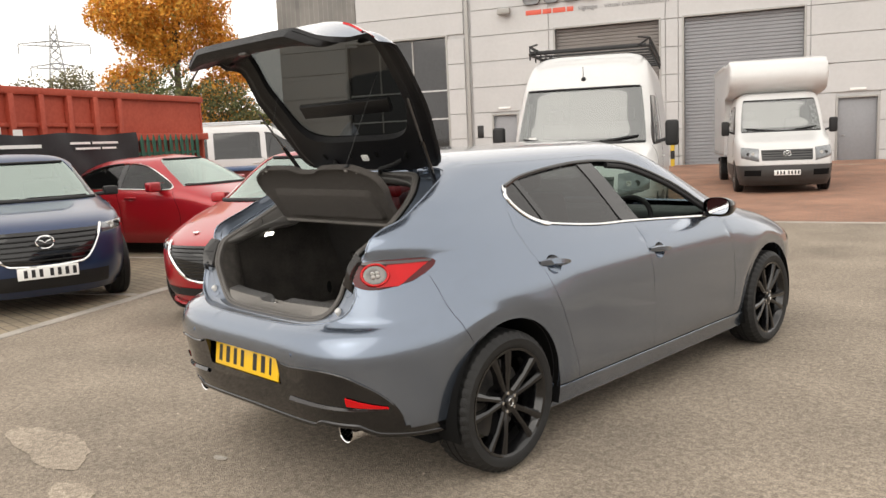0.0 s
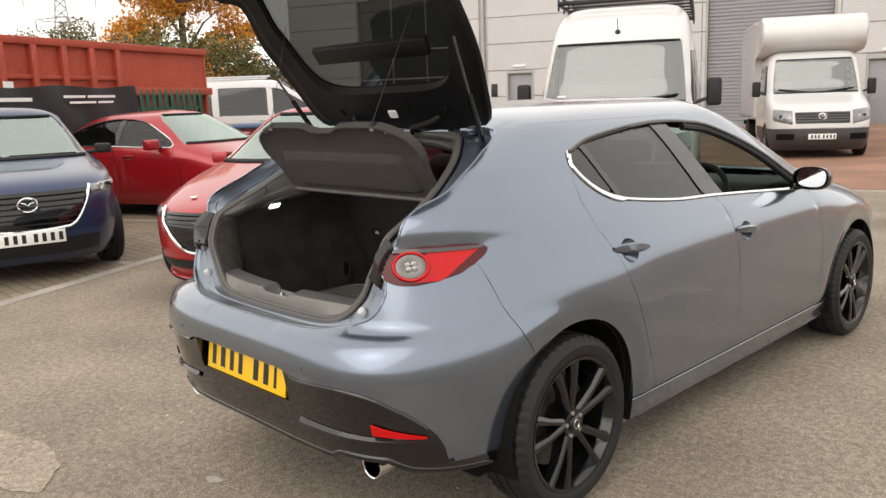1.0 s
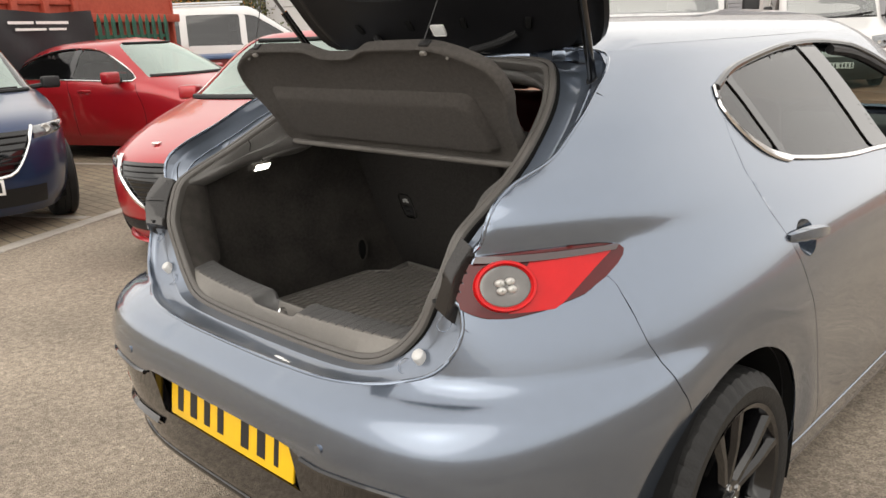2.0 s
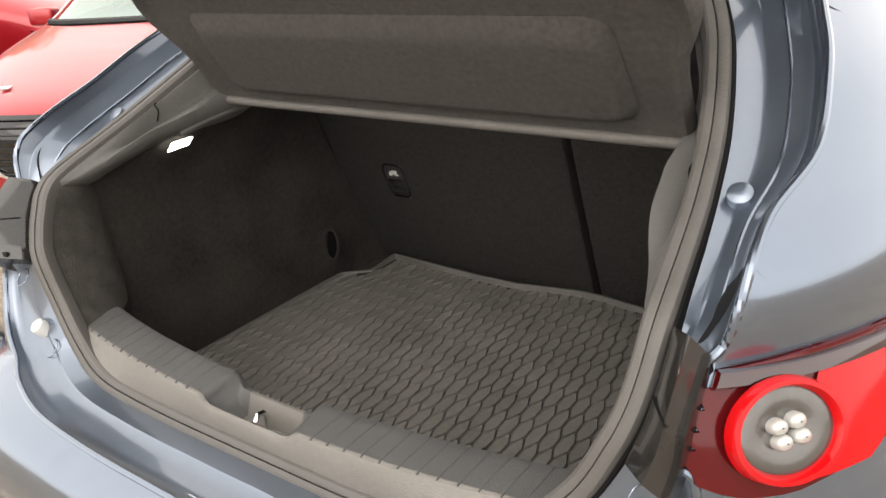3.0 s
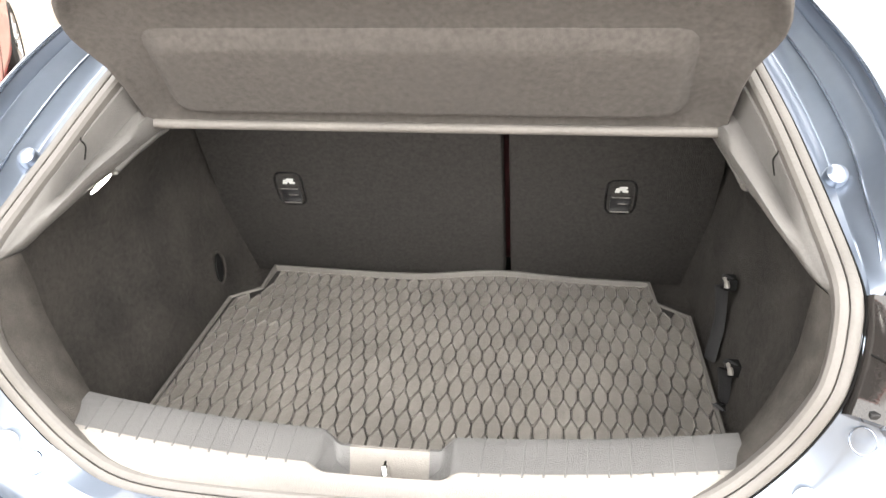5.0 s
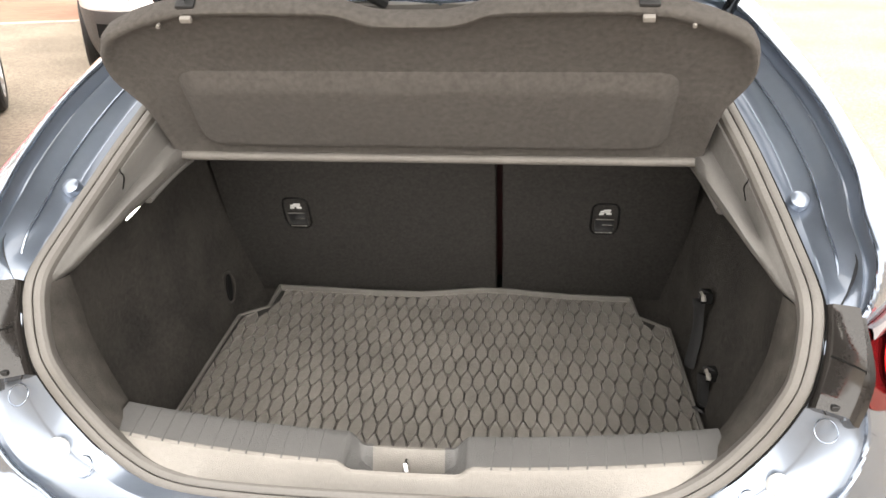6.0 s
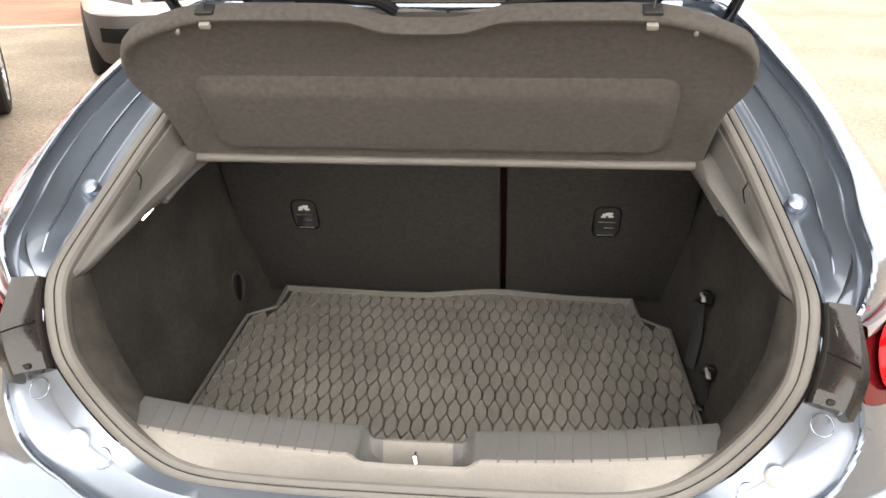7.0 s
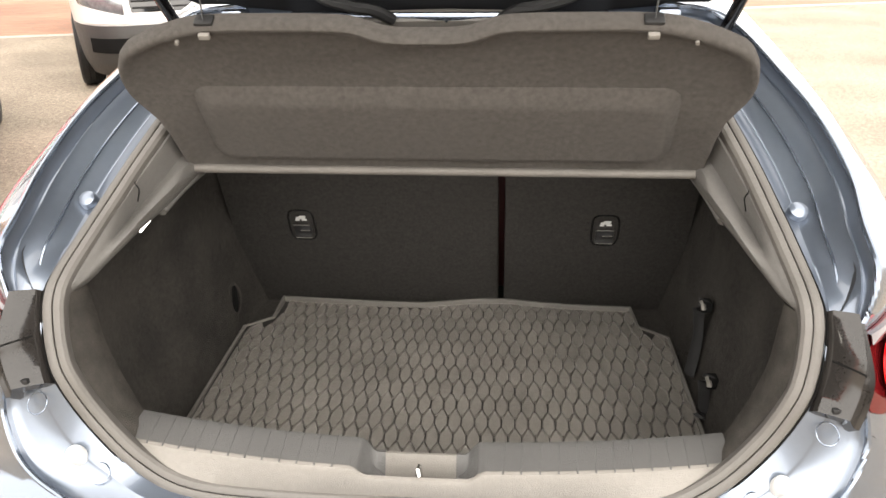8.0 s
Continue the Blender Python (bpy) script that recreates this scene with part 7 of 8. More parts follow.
# white people carrier behind the skip
MPV = dict(VAN)
MPV.update(len=4.9, ym=2.3, hw=.95, zs=zlist(1.90, .04), axles=(.95, 3.95), R=.33,
           w=[(.18, .86), (.4, .93), (.8, .95), (1.1, .93), (1.3, .88), (1.6, .80), (1.8, .70), (1.87, .5), (1.90, .001)],
           yr=[(.18, .1), (.6, 0), (1.2, .05), (1.7, .15), (1.87, .5), (1.9, 1.5)],
           pr=[(.18, 6), (1.9, 5)], qr=[(.18, 9), (1.9, 8)],
           yf=[(.18, 4.75), (.4, 4.88), (.7, 4.87), (.85, 4.72), (.98, 4.4), (1.08, 4.05), (1.15, 3.88), (1.4, 3.5), (1.65, 3.1), (1.8, 2.85), (1.87, 2.7), (1.9, 2.4)],
           dlo=[(.86, 1.12), (.86, 1.64), (1.2, 1.70), (2.6, 1.70), (3.0, 1.55), (3.55, 1.18), (3.5, 1.10)], screen=(1.12, 1.76, .88), pillars=((1.32, 1.46), (2.5, 2.62)),
           mirror=(1.05, 3.35, 1.2, .1, .1), seat=(.4, 2.4, 1.1), rim=M_ALLOY, smooth_dlo=True, seams=([(2.56, 1.1), (2.56, .4)], [(1.4, 1.1), (1.4, .4)]), handles=((2.4, 1.0),), glass=M_TINT, step=.05, pillar_mat=M_WHITE)
MPV.pop("black_below")
mpv, ms_ = vehicle("people_carrier", "white people carrier with dark windows", "van", M_WHITE, MPV, place(-14.6, 11.9, .50, .866, 4.9) @ Matrix.Scale(1.12, 4))
front_face(mpv, ms_, (.85, .62, .45, .4), (.55, .86, .78, .95), .5, 2, .8, wing=False)
for s in (1, -1):
    bm = B()
    tube(bm, [(s * .66, .4, 1.93), (s * .66, 2.6, 1.95)], .02, 6)
    part("roof_rail", bm, M_ALLOY, mpv, "silver roof rail")


# ---- paving ----
def sheet(poly_fn, x0, x1, y0, y1, step, lift, material, name, label):
    xs, ys = np.arange(x0, x1 + .01, step), np.arange(y0, y1 + .01, step)
    V, F = [], []
    for x in xs:
        for y in ys:
            a, b = poly_fn(x, y)
            V.append((a, b, ground_height(a, b) + lift))
    k = len(ys)
    for i in range(len(xs) - 1):
        for j in range(k - 1):
            F.append((i * k + j, (i + 1) * k + j, (i + 1) * k + j + 1, i * k + j + 1))
    return tagged(part(name, (V, F), material), label, "paving", kind="structure")


# red blocks in front of the units: y is measured from the slanting edge of the tarmac
sheet(lambda x, y: (x, y + .27 * x), -30, 26, 11.0, 34.0, 1.0, .004, M_BRICKPAVE, "pavement", "worn red block paving in front of the units")
bm = B()
dv = Vector((1, .27, 0)).normalized()
for i in range(40):
    p = Vector((-13 + i * .92 * dv.x, 10.93 + (-13 + i * .92 * dv.x) * .27, 0))
    a = math.degrees(math.atan2(dv.y, dv.x))
    kb = B()
    box(kb, (0, -.075, -.05), (.91, .075, .008), .006, 2, Matrix.Translation(p) @ pose(0, 0, 0, 0, 0, a))
    if i == 0:
        kerb = part("edging", kb, M_CONCRETE)
        tagged(kerb, "flush concrete edging stones along the block paving", "kerb", kind="structure")
    else:
        part("edging_stone", kb, M_CONCRETE, kerb)
bm.free()
# buff blocks of the parking bays, beyond a pale edging
E0, ED = Vector((-4.19, .19, 0)), Vector((-.44, .898, 0)).normalized()
EN = Vector((-ED.y, ED.x, 0))
sheet(lambda u, v: (E0.x + ED.x * u + EN.x * v, E0.y + ED.y * u + EN.y * v), -6, 9, .08, 12.08, 1.0, .004, M_BUFFPAVE, "pavement_bays", "buff block paving of the parking bays")
first = None
for i in range(16):
    kb = B()
    p = E0 + ED * (-6 + i * .92)
    box(kb, (0, -.07, -.05), (.91, .07, .009), .006, 2, Matrix.Translation(p) @ pose(0, 0, 0, 0, 0, math.degrees(math.atan2(ED.y, ED.x))))
    if first is None:
        first = tagged(part("edging_bays", kb, M_CONCRETE), "pale concrete edging of the parking bays", "kerb", kind="structure")
    else:
        part("edging_stone", kb, M_CONCRETE, first)
first = None
for i in range(5):
    kb = B()
    p = E0 + ED * (-3.2 + i * 2.5) + EN * .1
    box(kb, (0, -.05, .004), (4.8, .05, .0075), 0, 1, Matrix.Translation(p) @ pose(0, 0, 0, 0, 0, math.degrees(math.atan2(EN.y, EN.x))))
    o = part("bay_line", kb, M_CONCRETE)
    tagged(o, "faded white bay marking on the paving", "marking", "bay markings", "structure")


def blob(name, x, y, rx, ry, material, label, seed, lift=.0035):
    rnd = random.Random(seed)
    ph = [rnd.uniform(0, 6.3) for _ in range(5)]
    bm = B()
    pts = []
    for i in range(60):
        t = 2 * math.pi * i / 60
        r = 1 + .16 * math.sin(2 * t + ph[0]) + .12 * math.sin(3 * t + ph[1]) + .04 * math.sin(7 * t + ph[2]) + .03 * math.sin(13 * t + ph[3])
        pts.append(bm.verts.new((x + rx * r * math.cos(t), y + ry * r * math.sin(t), lift)))
    bm.faces.new(pts)
    return tagged(part(name, bm, material), label, "stain", kind="structure")


blob("stain", -1.17, -.45, .36, .155, M_STAIN, "pale cement stain on the tarmac", 3)
blob("stain", -.47, -.61, .17, .08, M_STAIN, "small pale stain on the tarmac", 5)
blob("stain", 2.2, 3.6, .35, .2, M_STAIN, "faint pale stain on the tarmac", 8)
bm = B()
slab(bm, [(-.03, -.008), (0, -.02), (.035, -.004), (.04, .012), (0, .016), (-.035, .008)], .006, pose(-.30, .03, .006, 6, 4, 20))
tagged(part("leaf", bm, M_CONCRETE), "pale fallen leaf on the tarmac", "leaf")

# loose stones on the tarmac
rnd = random.Random(11)
V, F = [], []
for _ in range(1500):
    x, y, r = rnd.uniform(-4, 5), rnd.uniform(-2.5, 6), rnd.uniform(.003, .009)
    k = len(V)
    a = rnd.uniform(0, 6.3)
    V += [(x + r * math.cos(a + i * 1.571) * rnd.uniform(.7, 1.2), y + r * math.sin(a + i * 1.571) * rnd.uniform(.7, 1.2), .001) for i in range(4)] + [(x, y, .001 + r * .8)]
    F += [(k + i, k + (i + 1) % 4, k + 4) for i in range(4)]
tagged(part("gravel", (V, F), M_STAIN), "loose pale grit scattered on the tarmac", "gravel", kind="stuff")

# ---- industrial building ----
WO, WD = Vector((-11.6, 25.6, 0)), Vector((1, .45, 0)).normalized()
WM = Matrix.Translation(WO) @ pose(0, 0, 0, 0, 0, math.degrees(math.atan2(WD.y, WD.x)))
bld = thing("industrial_unit", "white clad industrial building with grey roller shutters", "building", WM)
U0, U1, HT = -16.9, 16.0, 8.2
OPEN = [(-13.6, -9.15, .2, 5.6), (-7.23, -6.27, 0, 2.36), (-4.66, -.78, 0, 5.5), (.1, 4.1, 0, 5.5), (5.2, 6.42, 0, 2.30), (9.0, 13.0, 0, 5.5)]


def wall_cells():
    us = sorted({U0, U1, -13.1} | {v for o in OPEN for v in o[:2]})
    zs = sorted({-.1, HT, 6.75} | {v for o in OPEN for v in o[2:] if v > 0})
    bm = B()
    for a, b in zip(us[:-1], us[1:]):
        for c, d in zip(zs[:-1], zs[1:]):
            mu, mz = (a + b) / 2, (c + d) / 2
            if any(o[0] < mu < o[1] and o[2] - .2 < mz < o[3] for o in OPEN) and not (mz < .2 and -13.6 < mu < -9.15):
                continue
            box(bm, (a, .03, c), (b, .33, d))
    bmesh.ops.remove_doubles(bm, verts=bm.verts[:], dist=1e-4)
    return bm


part("wall", wall_cells(), M_CLADJOINT, bld, "backing wall behind the cladding", 20)
# cladding panels, about a metre high, with recessed joints
ends = sorted({U0, -13.1, -8.35, -8.05, -4.9, -.55, -.1, 4.3, 8.8, 13.2, U1})
for a, b in zip(ends[:-1], ends[1:]):
    if b - a < .35 and a < -8:
        continue
    for k in range(9):
        c, d = .5 + (k - 1) * 1.0, .5 + k * 1.0
        c = max(c, -.05)
        d = min(d, HT)
        segs = [(a, b)]
        for o in OPEN:
            if o[3] > c + .12 and o[2] < d - .12:
                ns = []
                for s0, s1 in segs:
                    if o[1] <= s0 or o[0] >= s1:
                        ns.append((s0, s1))
                        continue
                    if o[0] - .06 > s0 + .05:
                        ns.append((s0, o[0] - .06))
                    if o[1] + .06 < s1 - .05:
                        ns.append((o[1] + .06, s1))
                segs = ns
        for s0, s1 in segs:
            if s0 < -13.2 and c > 6.2:
                continue
            zlo = c
            for o in OPEN:
                if o[0] - .1 < (s0 + s1) / 2 < o[1] + .1 and c < o[3] < d:
                    zlo = o[3] + .06
            bm = B()
            box(bm, (s0 + .012, -.03, zlo + .012), (s1 - .012, .03, d - .012), .008, 1)
            part("panel", bm, M_CLAD, bld, "", 30)
bm = B()
box(bm, (U0, -.02, 6.5), (-13.12, .03, HT))
part("brick_panel", bm, M_GREYBRICK, bld, "grey brickwork high on the wall")
bm = B()
box(bm, (U0, -.06, HT), (U1, .5, HT + .15), .02)
part("parapet", bm, M_FRAME, bld, "grey parapet capping")
bm = B()
box(bm, (U0, .35, HT - .3), (U1, 22, HT))
part("roof", bm, M_FRAME, bld, "grey flat roof")
for u in (U0, U1 - .3):
    bm = B()
    box(bm, (u, .34, 0), (u + .3, 22, HT - .31))
    part("side_wall", bm, M_CLAD, bld, "white clad side wall")
bm = B()
box(bm, (-8.28, -.12, 0), (-8.14, -.03, HT), .02)
part("drainpipe", bm, M_FRAME, bld, "grey square drainpipe")


def frame_round(o, t, material, name="door_frame"):
    bm = B()
    z0 = o[2]
    box(bm, (o[0] - t, -.05, z0), (o[0], .2, o[3] + t), .01)
    box(bm, (o[1], -.05, z0), (o[1] + t, .2, o[3] + t), .01)
    box(bm, (o[0], -.05, o[3]), (o[1], .2, o[3] + t), .01)
    return part(name, bm, material, bld, "grey metal frame")


for i, o in enumerate((OPEN[2], OPEN[3], OPEN[5])):
    frame_round(o, .07, M_FRAME)
    mt = M_SHUTTER2 if i == 0 else M_SHUTTER
    bm = B()
    box(bm, (o[0], .20, 0), (o[1], .24, o[3]))
    sh_ = part("roller_shutter", bm, mt, bld, "closed roller shutter")
    n = int(o[3] / .125)
    for k in range(n):
        bm = B()
        z = k * o[3] / n
        box(bm, (o[0], .165, z + .004), (o[1], .20, z + o[3] / n - .004), .012, 1)
        part("slat", bm, mt, sh_)
for o in (OPEN[1], OPEN[4]):
    frame_round(o, .07, M_FRAME)
    bm = B()
    box(bm, (o[0], .08, .04), (o[1], .14, o[3]), .006)
    d = part("steel_door", bm, M_SHUTTER, bld, "closed grey steel door")
    bm = B()
    tube(bm, [(o[0] + .12, .04, 1.0), (o[0] + .12, .02, 1.03), (o[0] + .24, .02, 1.03)], .012, 6)
    part("door_handle", bm, M_ALLOY, d, "steel lever handle")
    bm = B()
    box(bm, ((o[0] + o[1]) / 2 - .25, -.08, o[3] + .25), ((o[0] + o[1]) / 2 + .25, -.031, o[3] + .33), .01)
    part("door_lamp", bm, M_WPLATE, bld, "slim lamp over the door")
# tall office glazing with mullions
o = OPEN[0]
frame_round(o, .08, M_FRAME, "window_frame")
for a, b in ((-13.6, -12.15), (-12.15, -10.65), (-10.65, -9.15)):
    for c, d in ((.2, 2.36), (2.36, 3.5), (3.5, 5.6)):
        bm = B()
        box(bm, (a + .03, .12, c + .03), (b - .03, .14, d - .03))
        part("pane", bm, M_DARKGLASS, bld)
for a in (-12.15, -10.65):
    bm = B()
    box(bm, (a - .03, .09, .2), (a + .03, .15, 5.6))
    part("mullion", bm, M_FRAME, bld)
for c in (2.36, 3.5):
    bm = B()
    box(bm, (-13.6, .085, c - .03), (-9.15, .155, c + .03))
    part("transom", bm, M_CLAD, bld)
# flood lamp
bm = B()
box(bm, (-6.85, -.36, 6.22), (-6.35, -.12, 6.46), .04)
rod(bm, (-6.6, -.14, 6.34), (-6.6, -.03, 6.34), .05)
part("flood_lamp", bm, M_FRAME, bld, "grey wall flood lamp")
# sign: bars where it cannot be read
sx = -5.78
for k, w in enumerate((.62, .34, .5, .25)):
    bm = B()
    box(bm, (sx, -.042, 6.12), (sx + w, -.031, 6.30), .003)
    part("sign_bar", bm, M_SIGNRED, bld, "red sign lettering as a bar")
    sx += w + .05


def lettering(text, u, z, size, material):
    c = bpy.data.curves.new("sign_lettering", "FONT")
    c.body, c.size, c.extrude = text, size, .006
    o = new("sign_lettering", c)
    o.parent = bld
    o.matrix_basis = pose(u, -.04, z, 90, 0, 0)
    c.materials.append(material)
    return o


lettering("signage", -3.75, 6.13, .26, M_SIGNGREY)
lettering("visual communications", -2.75, 6.13, .26, M_SIGNGREY)
for u0, u1 in ((-5.85, -5.2), (-5.05, -4.45), (-4.3, -3.65), (-3.5, -2.95)):
    bm = B()
    box(bm, (u0, -.045, 6.50), (u1, -.031, 7.35), .15, 3)
    part("sign_block", bm, M_SIGNGREY, bld, "large grey sign letter as a plain block")
# unit number as a bar
bm = B()
box(bm, (-7.92, -.04, 1.50), (-7.66, -.031, 2.0), .004)
part("number_bar", bm, M_INK, bld, "black unit number as a bar")
# bollards by the big shutter
for u in (-.28,):
    b0 = thing("bollard", "yellow and black steel bollard by the shutter", "bollard", WM @ pose(u, -.55, 0.12))
    for k in range(4):
        bm = B()
        rod(bm, (0, 0, k * .3), (0, 0, k * .3 + .3), .075, .075, 18)
        part("post_band", bm, M_YELBLK if k % 2 == 0 else M_INK, b0)

# ---- steel container and fence ----
K0, KD = Vector((-12.75, 6.85, 0)), Vector((.43, -.903, 0)).normalized()
KM = Matrix.Translation(K0) @ pose(0, 0, 0, 0, 0, math.degrees(math.atan2(KD.y, KD.x)))
sk = thing("waste_container", "faded red ribbed steel waste container", "container", KM)
LEN = 7.2
bm = B()
box(bm, (0, -2.4, 1.75), (LEN, -.02, 2.52))
box(bm, (0, -2.4, .35), (LEN, -.14, 1.75))
part("body", bm, M_SKIP, sk)
bm = B()
box(bm, (-.06, -.10, 2.50), (LEN, .06, 2.62), .015)
part("top_rail", bm, M_SKIP, sk, "red top rail")
bm = B()
box(bm, (-.10, -.16, 1.72), (2.45, .10, 1.86), .015)
part("ledge", bm, M_SKIP, sk, "red steel ledge")
bm = B()
box(bm, (-.06, -2.4, .3), (.0, .0, 2.6), .01)
part("end_plate", bm, M_SKIP, sk)
for k in range(9):
    u = 2.42 + k * .60
    bm = B()
    box(bm, (u, -.06, .5), (u + .11, .07, 2.51), .012)
    part("rib", bm, M_SKIP, sk, "red vertical rib")
    if k < 8:
        for z in (1.98, 1.38):
            bm = B()
            box(bm, (u + .115, -.05, z), (u + .595, .035, z + .07), .012)
            part("cross_rib", bm, M_SKIP, sk)
for k in range(6):
    bm = B()
    box(bm, (.05 + k * .42, -.16, .4), (.15 + k * .42, -.05, 1.72), .01)
    part("lower_rib", bm, M_SKIPDARK, sk)
fen = thing("palisade_fence", "green steel palisade fence", "fence", Matrix.Translation(KD.cross(Vector((0, 0, 1))) * -0 + Vector((.9, .43, 0)) * 1.15) @ KM)
for z in (.5, 1.45):
    bm = B()
    box(bm, (1.75, -.03, z), (8.3, .03, z + .05))
    part("rail", bm, M_FENCE, fen, "green fence rail")
pale = None
for k in range(43):
    u = 1.8 + k * .152
    if pale is None:
        bm = B()
        slab(bm, [(-.035, 0), (.035, 0), (.035, 1.62), (0, 1.72), (-.035, 1.62)], .02, pose(0, .05, .08, 90, 0, 0))
        pale = part("pale", bm, M_FENCE, fen)
        pale.location = (u, 0, 0)
    else:
        q = new("pale", pale.data)
        q.parent = fen
        q.location = (u, 0, 0)
# banner tied to the fence, sagging
ban = thing("banner", "black printed banner tied to the fence", "banner", Matrix.Translation(Vector((.9, .43, 0)) * 1.28) @ KM)
rows = []
for i in range(40):
    u = 3.55 + 4.6 * i / 39
    sag = .10 * math.sin(i / 39 * math.pi * 3) ** 2
    rows.append([(u, .03 * math.sin(i * .9 + j), 1.84 - sag * .4 - j * .14 - sag * (j / 6)) for j in range(7)])
g = strip(rows)
part("sheet", g, M_BANNER, ban, "", 60)
for u0, w, z, h in ((4.05, .55, 1.66, .035), (4.65, .4, 1.66, .035), (4.1, .3, 1.58, .03), (4.45, .5, 1.58, .03), (5.6, .7, 1.62, .05), (6.45, .3, 1.60, .09)):
    bm = B()
    box(bm, (u0, .035, z), (u0 + w, .045, z + h))
    part("print_bar", bm, M_WPLATE, ban, "white print as a bar")
sgn = thing("container_lettering", "white painted lettering bars on the container", "lettering", KM)
for u0, w, z, h in ((4.35, .16, 1.90, .16), (4.55, .14, 1.90, .16), (4.74, .18, 1.86, .3), (4.97, .12, 1.90, .16), (5.14, .06, 1.9, .3)):
    bm = B()
    box(bm, (u0, .072, z - .22), (u0 + w, .078, z + h - .22))
    part("letter_bar", bm, M_WPLATE, sgn)

# small skip with a blue cover
sk2 = thing("small_skip", "maroon steel skip with a blue cover", "skip", pose(-11.2, 7.6, 0, 0, 0, 58))
bm = B()
pr = [(-.85, .12), (.85, .12), (1.15, 1.05), (-1.15, 1.05)]
lo = [bm.verts.new((x, -.75, z)) for x, z in pr]
hi = [bm.verts.new((x, .75, z)) for x, z in pr]
bm.faces.new(lo)
bm.faces.new(hi[::-1])
for i in range(4):
    bm.faces.new((lo[i], lo[(i + 1) % 4], hi[(i + 1) % 4], hi[i]))
part("tub", bm, M_SKIPDARK, sk2)
bm = B()
box(bm, (-1.2, -.8, 1.05), (1.2, .8, 1.12), .02)
part("cover", bm, M_BLUEBIN, sk2, "blue cover")


# ---- trees, scrub, pylon ----
def foliage(centres, n, size, seed, squash=.8):
    rnd = random.Random(seed)
    V, F = [], []
    for _ in range(n):
        cx_, cy_, cz_, r = rnd.choice(centres)
        d = Vector((rnd.gauss(0, 1), rnd.gauss(0, 1), rnd.gauss(0, 1) * squash)).normalized() * r * rnd.uniform(.25, 1) ** .45
        p = Vector((cx_, cy_, cz_)) + d
        a, b = Vector((rnd.gauss(0, 1), rnd.gauss(0, 1), rnd.gauss(0, 1))).normalized(), Vector((rnd.gauss(0, 1), rnd.gauss(0, 1), rnd.gauss(0, 1))).normalized()
        s = size * rnd.uniform(.5, 1.3)
        b = (b - a * b.dot(a)).normalized()
        k = len(V)
        V += [tuple(p + a * s), tuple(p + b * s * .55), tuple(p - a * s * .8), tuple(p - b * s * .55)]
        F.append((k, k + 1, k + 2, k + 3))
    return V, F


def tree(name, label, x, y, h, spread, leafmat, seed, n=9000, size=.13, trunk_h=.35):
    rnd = random.Random(seed)
    t = thing(name, label, "tree", pose(x, y, 0))
    bm = B()
    pts = [(0, 0, -.1), (.05, .03, h * .2), (-.04, .06, h * .4), (.03, 0, h * .62), (0, .05, h * .85)]
    rad = [.24, .19, .14, .08, .03]
    for (p, q), (r0, r1) in zip(zip(pts[:-1], pts[1:]), zip(rad[:-1], rad[1:])):
        rod(bm, p, q, r0 * h / 8, r1 * h / 8, 8)
    cs = []
    for k in range(16):
        a = k * 2.4 + rnd.uniform(-.3, .3)
        z0 = h * rnd.uniform(trunk_h * .75, .72)
        z1 = min(h * .98, z0 + h * rnd.uniform(.1, .32))
        e = Vector((math.cos(a), math.sin(a), 0)) * spread * rnd.uniform(.35, 1.0) * (1.05 - .5 * (z1 / h) ** 3)
        mid = Vector((e.x * .45, e.y * .45, z0 + (z1 - z0) * .6))
        rod(bm, (0, 0, z0), mid, .055 * h / 8, .035 * h / 8, 6)
        rod(bm, mid, (e.x, e.y, z1), .035 * h / 8, .012, 6)
        for j in range(3):
            tw = Vector((e.x, e.y, z1)) + Vector((rnd.uniform(-.7, .7), rnd.uniform(-.7, .7), rnd.uniform(-.3, .6))) * spread * .3
            rod(bm, mid.lerp(Vector((e.x, e.y, z1)), .7), tw, .02, .006, 5)
            cs.append((tw.x, tw.y, tw.z, spread * rnd.uniform(.18, .34)))
        cs.append((e.x, e.y, z1, spread * rnd.uniform(.22, .38)))
    part("trunk", bm, M_BARK, t, "dark bare trunk and limbs")
    tagged(part("crown", foliage(cs, n, size, seed + 1), leafmat, t, "loose crown of small leaves"), kind="stuff")
    return t


tree("autumn_tree", "tall tree in orange autumn leaf behind the yard", -31, 15.8, 9.8, 3.7, M_ORANGE, 21, 60000, .085, .3)
tree("small_tree", "small tree with orange and green leaves", -30.5, 18.2, 5.4, 1.7, M_ORANGE, 33, 7000, .08, .25)


def scrub(name, label, spots, n, size, material, seed, category="shrub"):
    t = thing(name, label, category, pose(spots[0][0], spots[0][1], 0))
    o = Vector((spots[0][0], spots[0][1], 0))
    rnd = random.Random(seed)
    bm = B()
    cs = []
    for x, y, h, r in spots:
        for k in range(7):
            a = rnd.uniform(0, 6.3)
            tip = Vector((x - o.x + r * .7 * math.cos(a), y - o.y + r * .7 * math.sin(a), h * rnd.uniform(.7, 1.02)))
            rod(bm, (x - o.x, y - o.y, 0), tip, .03, .008, 5)
            cs.append((tip.x, tip.y, tip.z - .2, r * .5))
        cs += [(x - o.x, y - o.y, h * .55, r), (x - o.x + r * .4, y - o.y, h * .3, r), (x - o.x - r * .3, y - o.y + .3, h * .75, r * .6)]
    part("stems", bm, M_BARK, t)
    tagged(part("leaves", foliage(cs, n, size, seed + 1, .9), material, t), kind="stuff")


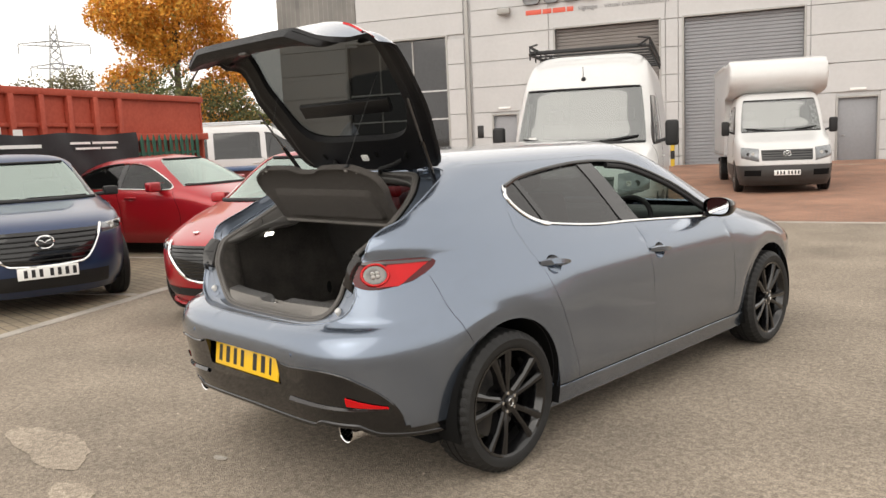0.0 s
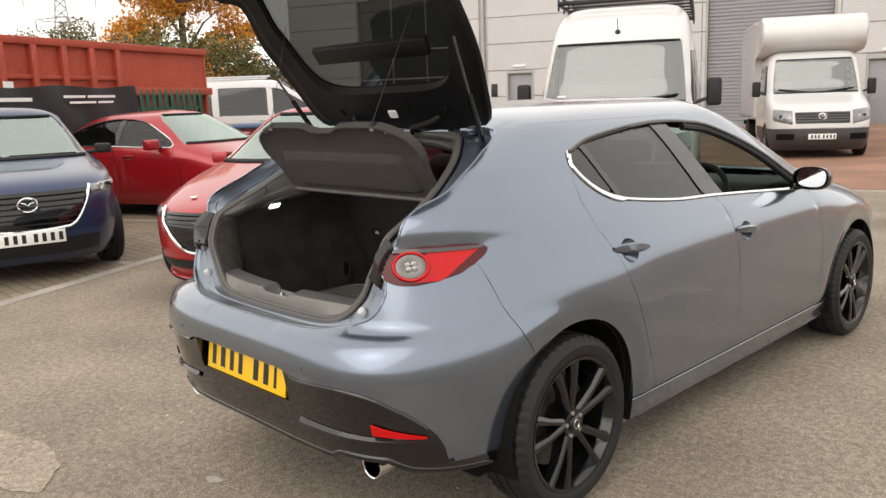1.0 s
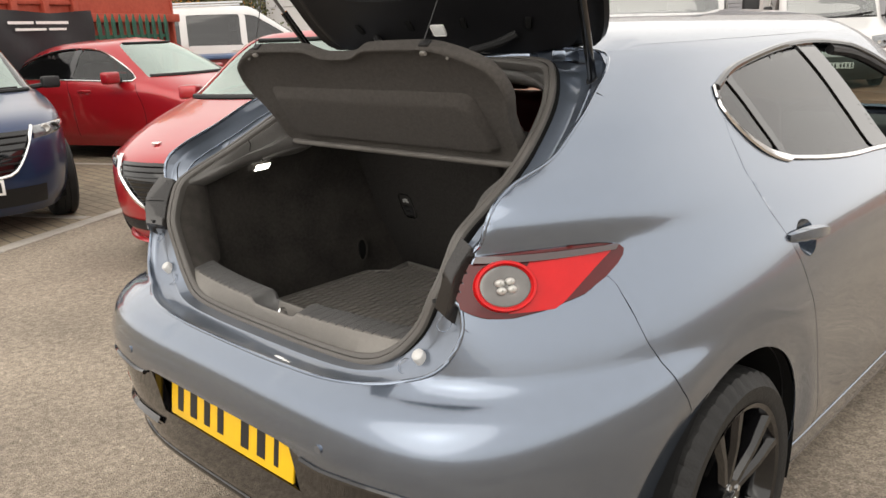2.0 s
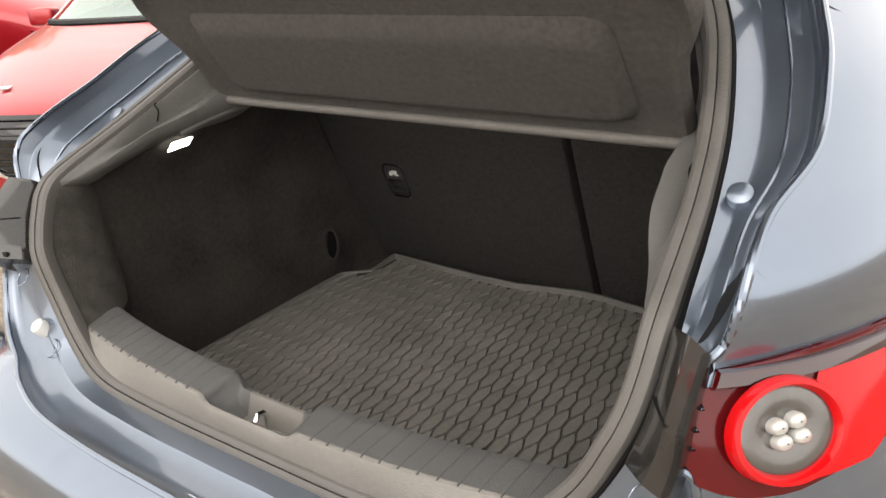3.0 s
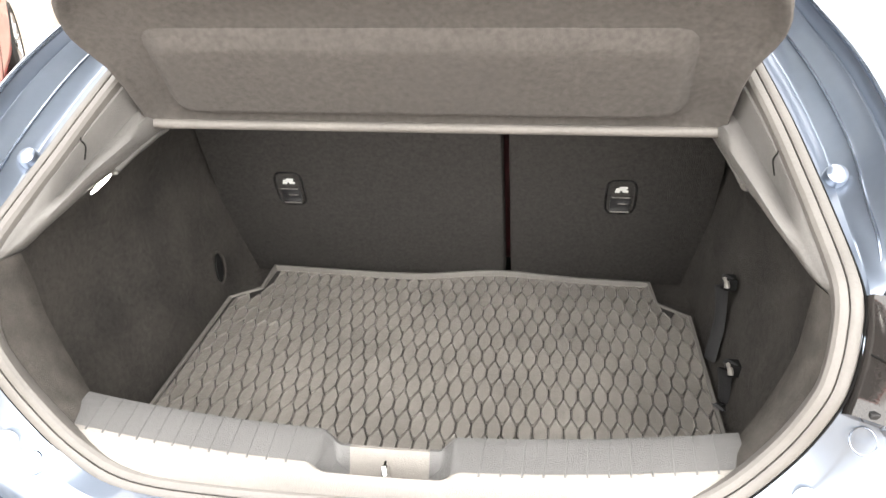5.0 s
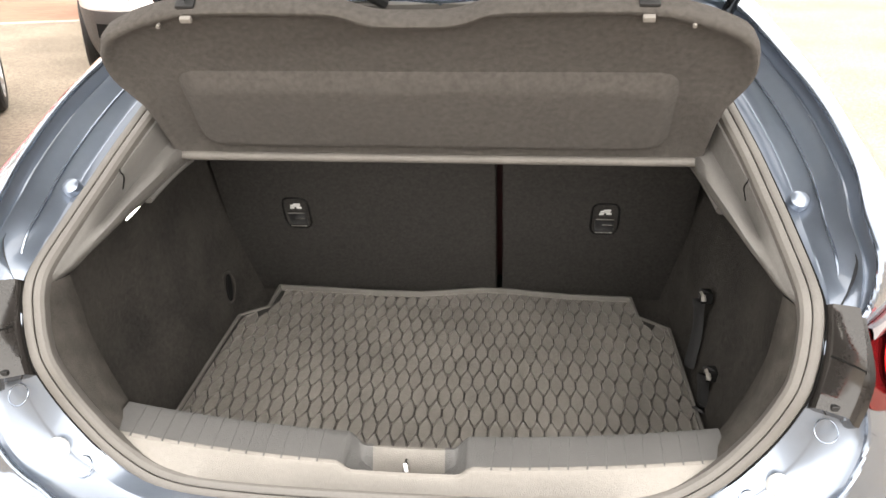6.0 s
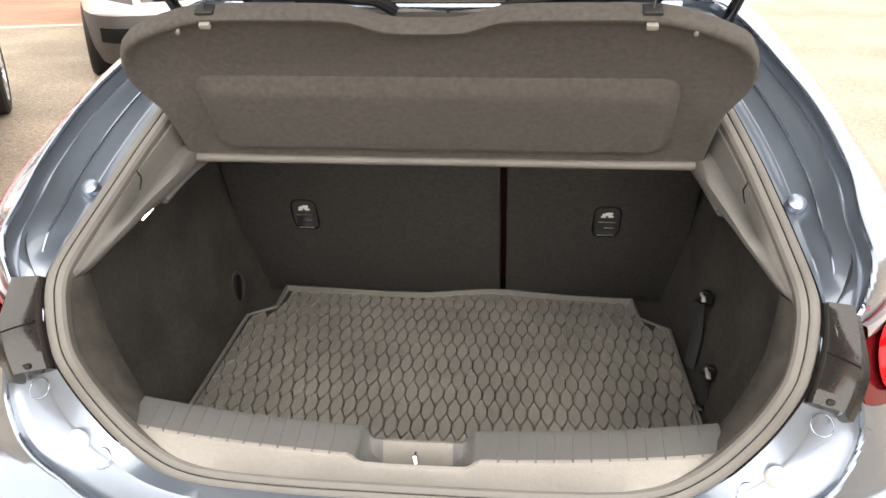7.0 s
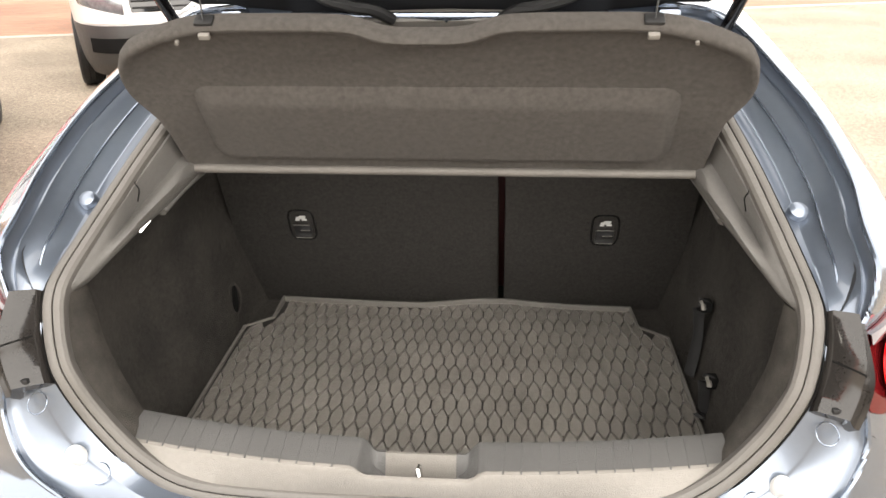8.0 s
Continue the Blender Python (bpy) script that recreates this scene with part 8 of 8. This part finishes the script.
scrub("scrub", "dry pale scrub along the far boundary", [(-27.5 + k * .2, 3.0 + k * 1.45, 4.1 + .25 * math.sin(k * 1.7), 1.2) for k in range(6)], 16000, .065, M_SCRUB, 41)
scrub("bush", "dense green bush behind the container", [(-28, 12.0, 4.2, 1.5), (-27.8, 14.0, 4.5, 1.5), (-27.6, 16.2, 4.0, 1.5), (-27.5, 18.4, 3.3, 1.4), (-27.5, 20.6, 2.6, 1.3), (-28, 23, 2.4, 1.4), (-28.5, 26, 2.3, 1.4)], 26000, .075, M_GREEN, 47)
scrub("scrub", "dry scrub along the far boundary", [(-30, -4 + k * 1.8, 4.0, 1.3) for k in range(4)], 4000, .1, M_SCRUB, 53)
far = thing("warehouse", "low grey warehouse far behind the trees", "building", pose(-52, 44, 0, 0, 0, 35))
bm = B()
box(bm, (-14, -6, 0), (14, 6, 4.2))
part("wall", bm, M_SHUTTER, far)
bm = B()
box(bm, (-14.3, -6.3, 4.2), (14.3, 6.3, 4.6), .05)
part("roof", bm, M_FRAME, far)

pyl = thing("pylon", "grey lattice power pylon in the distance", "pylon", pose(-184.5, 66.5, 0, 0, 0, 70))
PH = 31.0
legs = lambda z: 3.2 * (1 - z / PH) ** 1.1 + .5
for sx_, sy_ in ((1, 1), (1, -1), (-1, 1), (-1, -1)):
    bm = B()
    tube(bm, [(sx_ * legs(z), sy_ * legs(z), z) for z in np.linspace(0, PH - .5, 14)], .16, 4)
    part("leg", bm, M_PYLON, pyl)
bm = B()
zs_ = np.linspace(0, PH - 1, 16)
for a, b in zip(zs_[:-1], zs_[1:]):
    for s in (1, -1):
        rod(bm, (legs(a), s * legs(a), a), (-legs(b), s * legs(b), b), .07, .07, 4)
        rod(bm, (-legs(a), s * legs(a), a), (legs(b), s * legs(b), b), .07, .07, 4)
        rod(bm, (s * legs(a), legs(a), a), (s * legs(b), -legs(b), b), .07, .07, 4)
part("bracing", bm, M_PYLON, pyl)
for z, w in ((26.3, 7.2), (21.4, 5.2)):
    for s in (1, -1):
        bm = B()
        for dy in (.5, -.5):
            rod(bm, (0, dy, z + .9), (s * w, 0, z + .2), .1, .08, 4)
            rod(bm, (0, dy, z - .3), (s * w, 0, z), .1, .08, 4)
        for q in (.25, .5, .75):
            rod(bm, (s * w * q, 0, z - .3 + .3 * q), (s * w * q, 0, z + .9 - .7 * q), .07, .07, 4)
        rod(bm, (s * w, 0, z), (s * w, 0, z - 2.0), .12, .12, 5)
        part("cross_arm", bm, M_PYLON, pyl, "lattice cross arm")
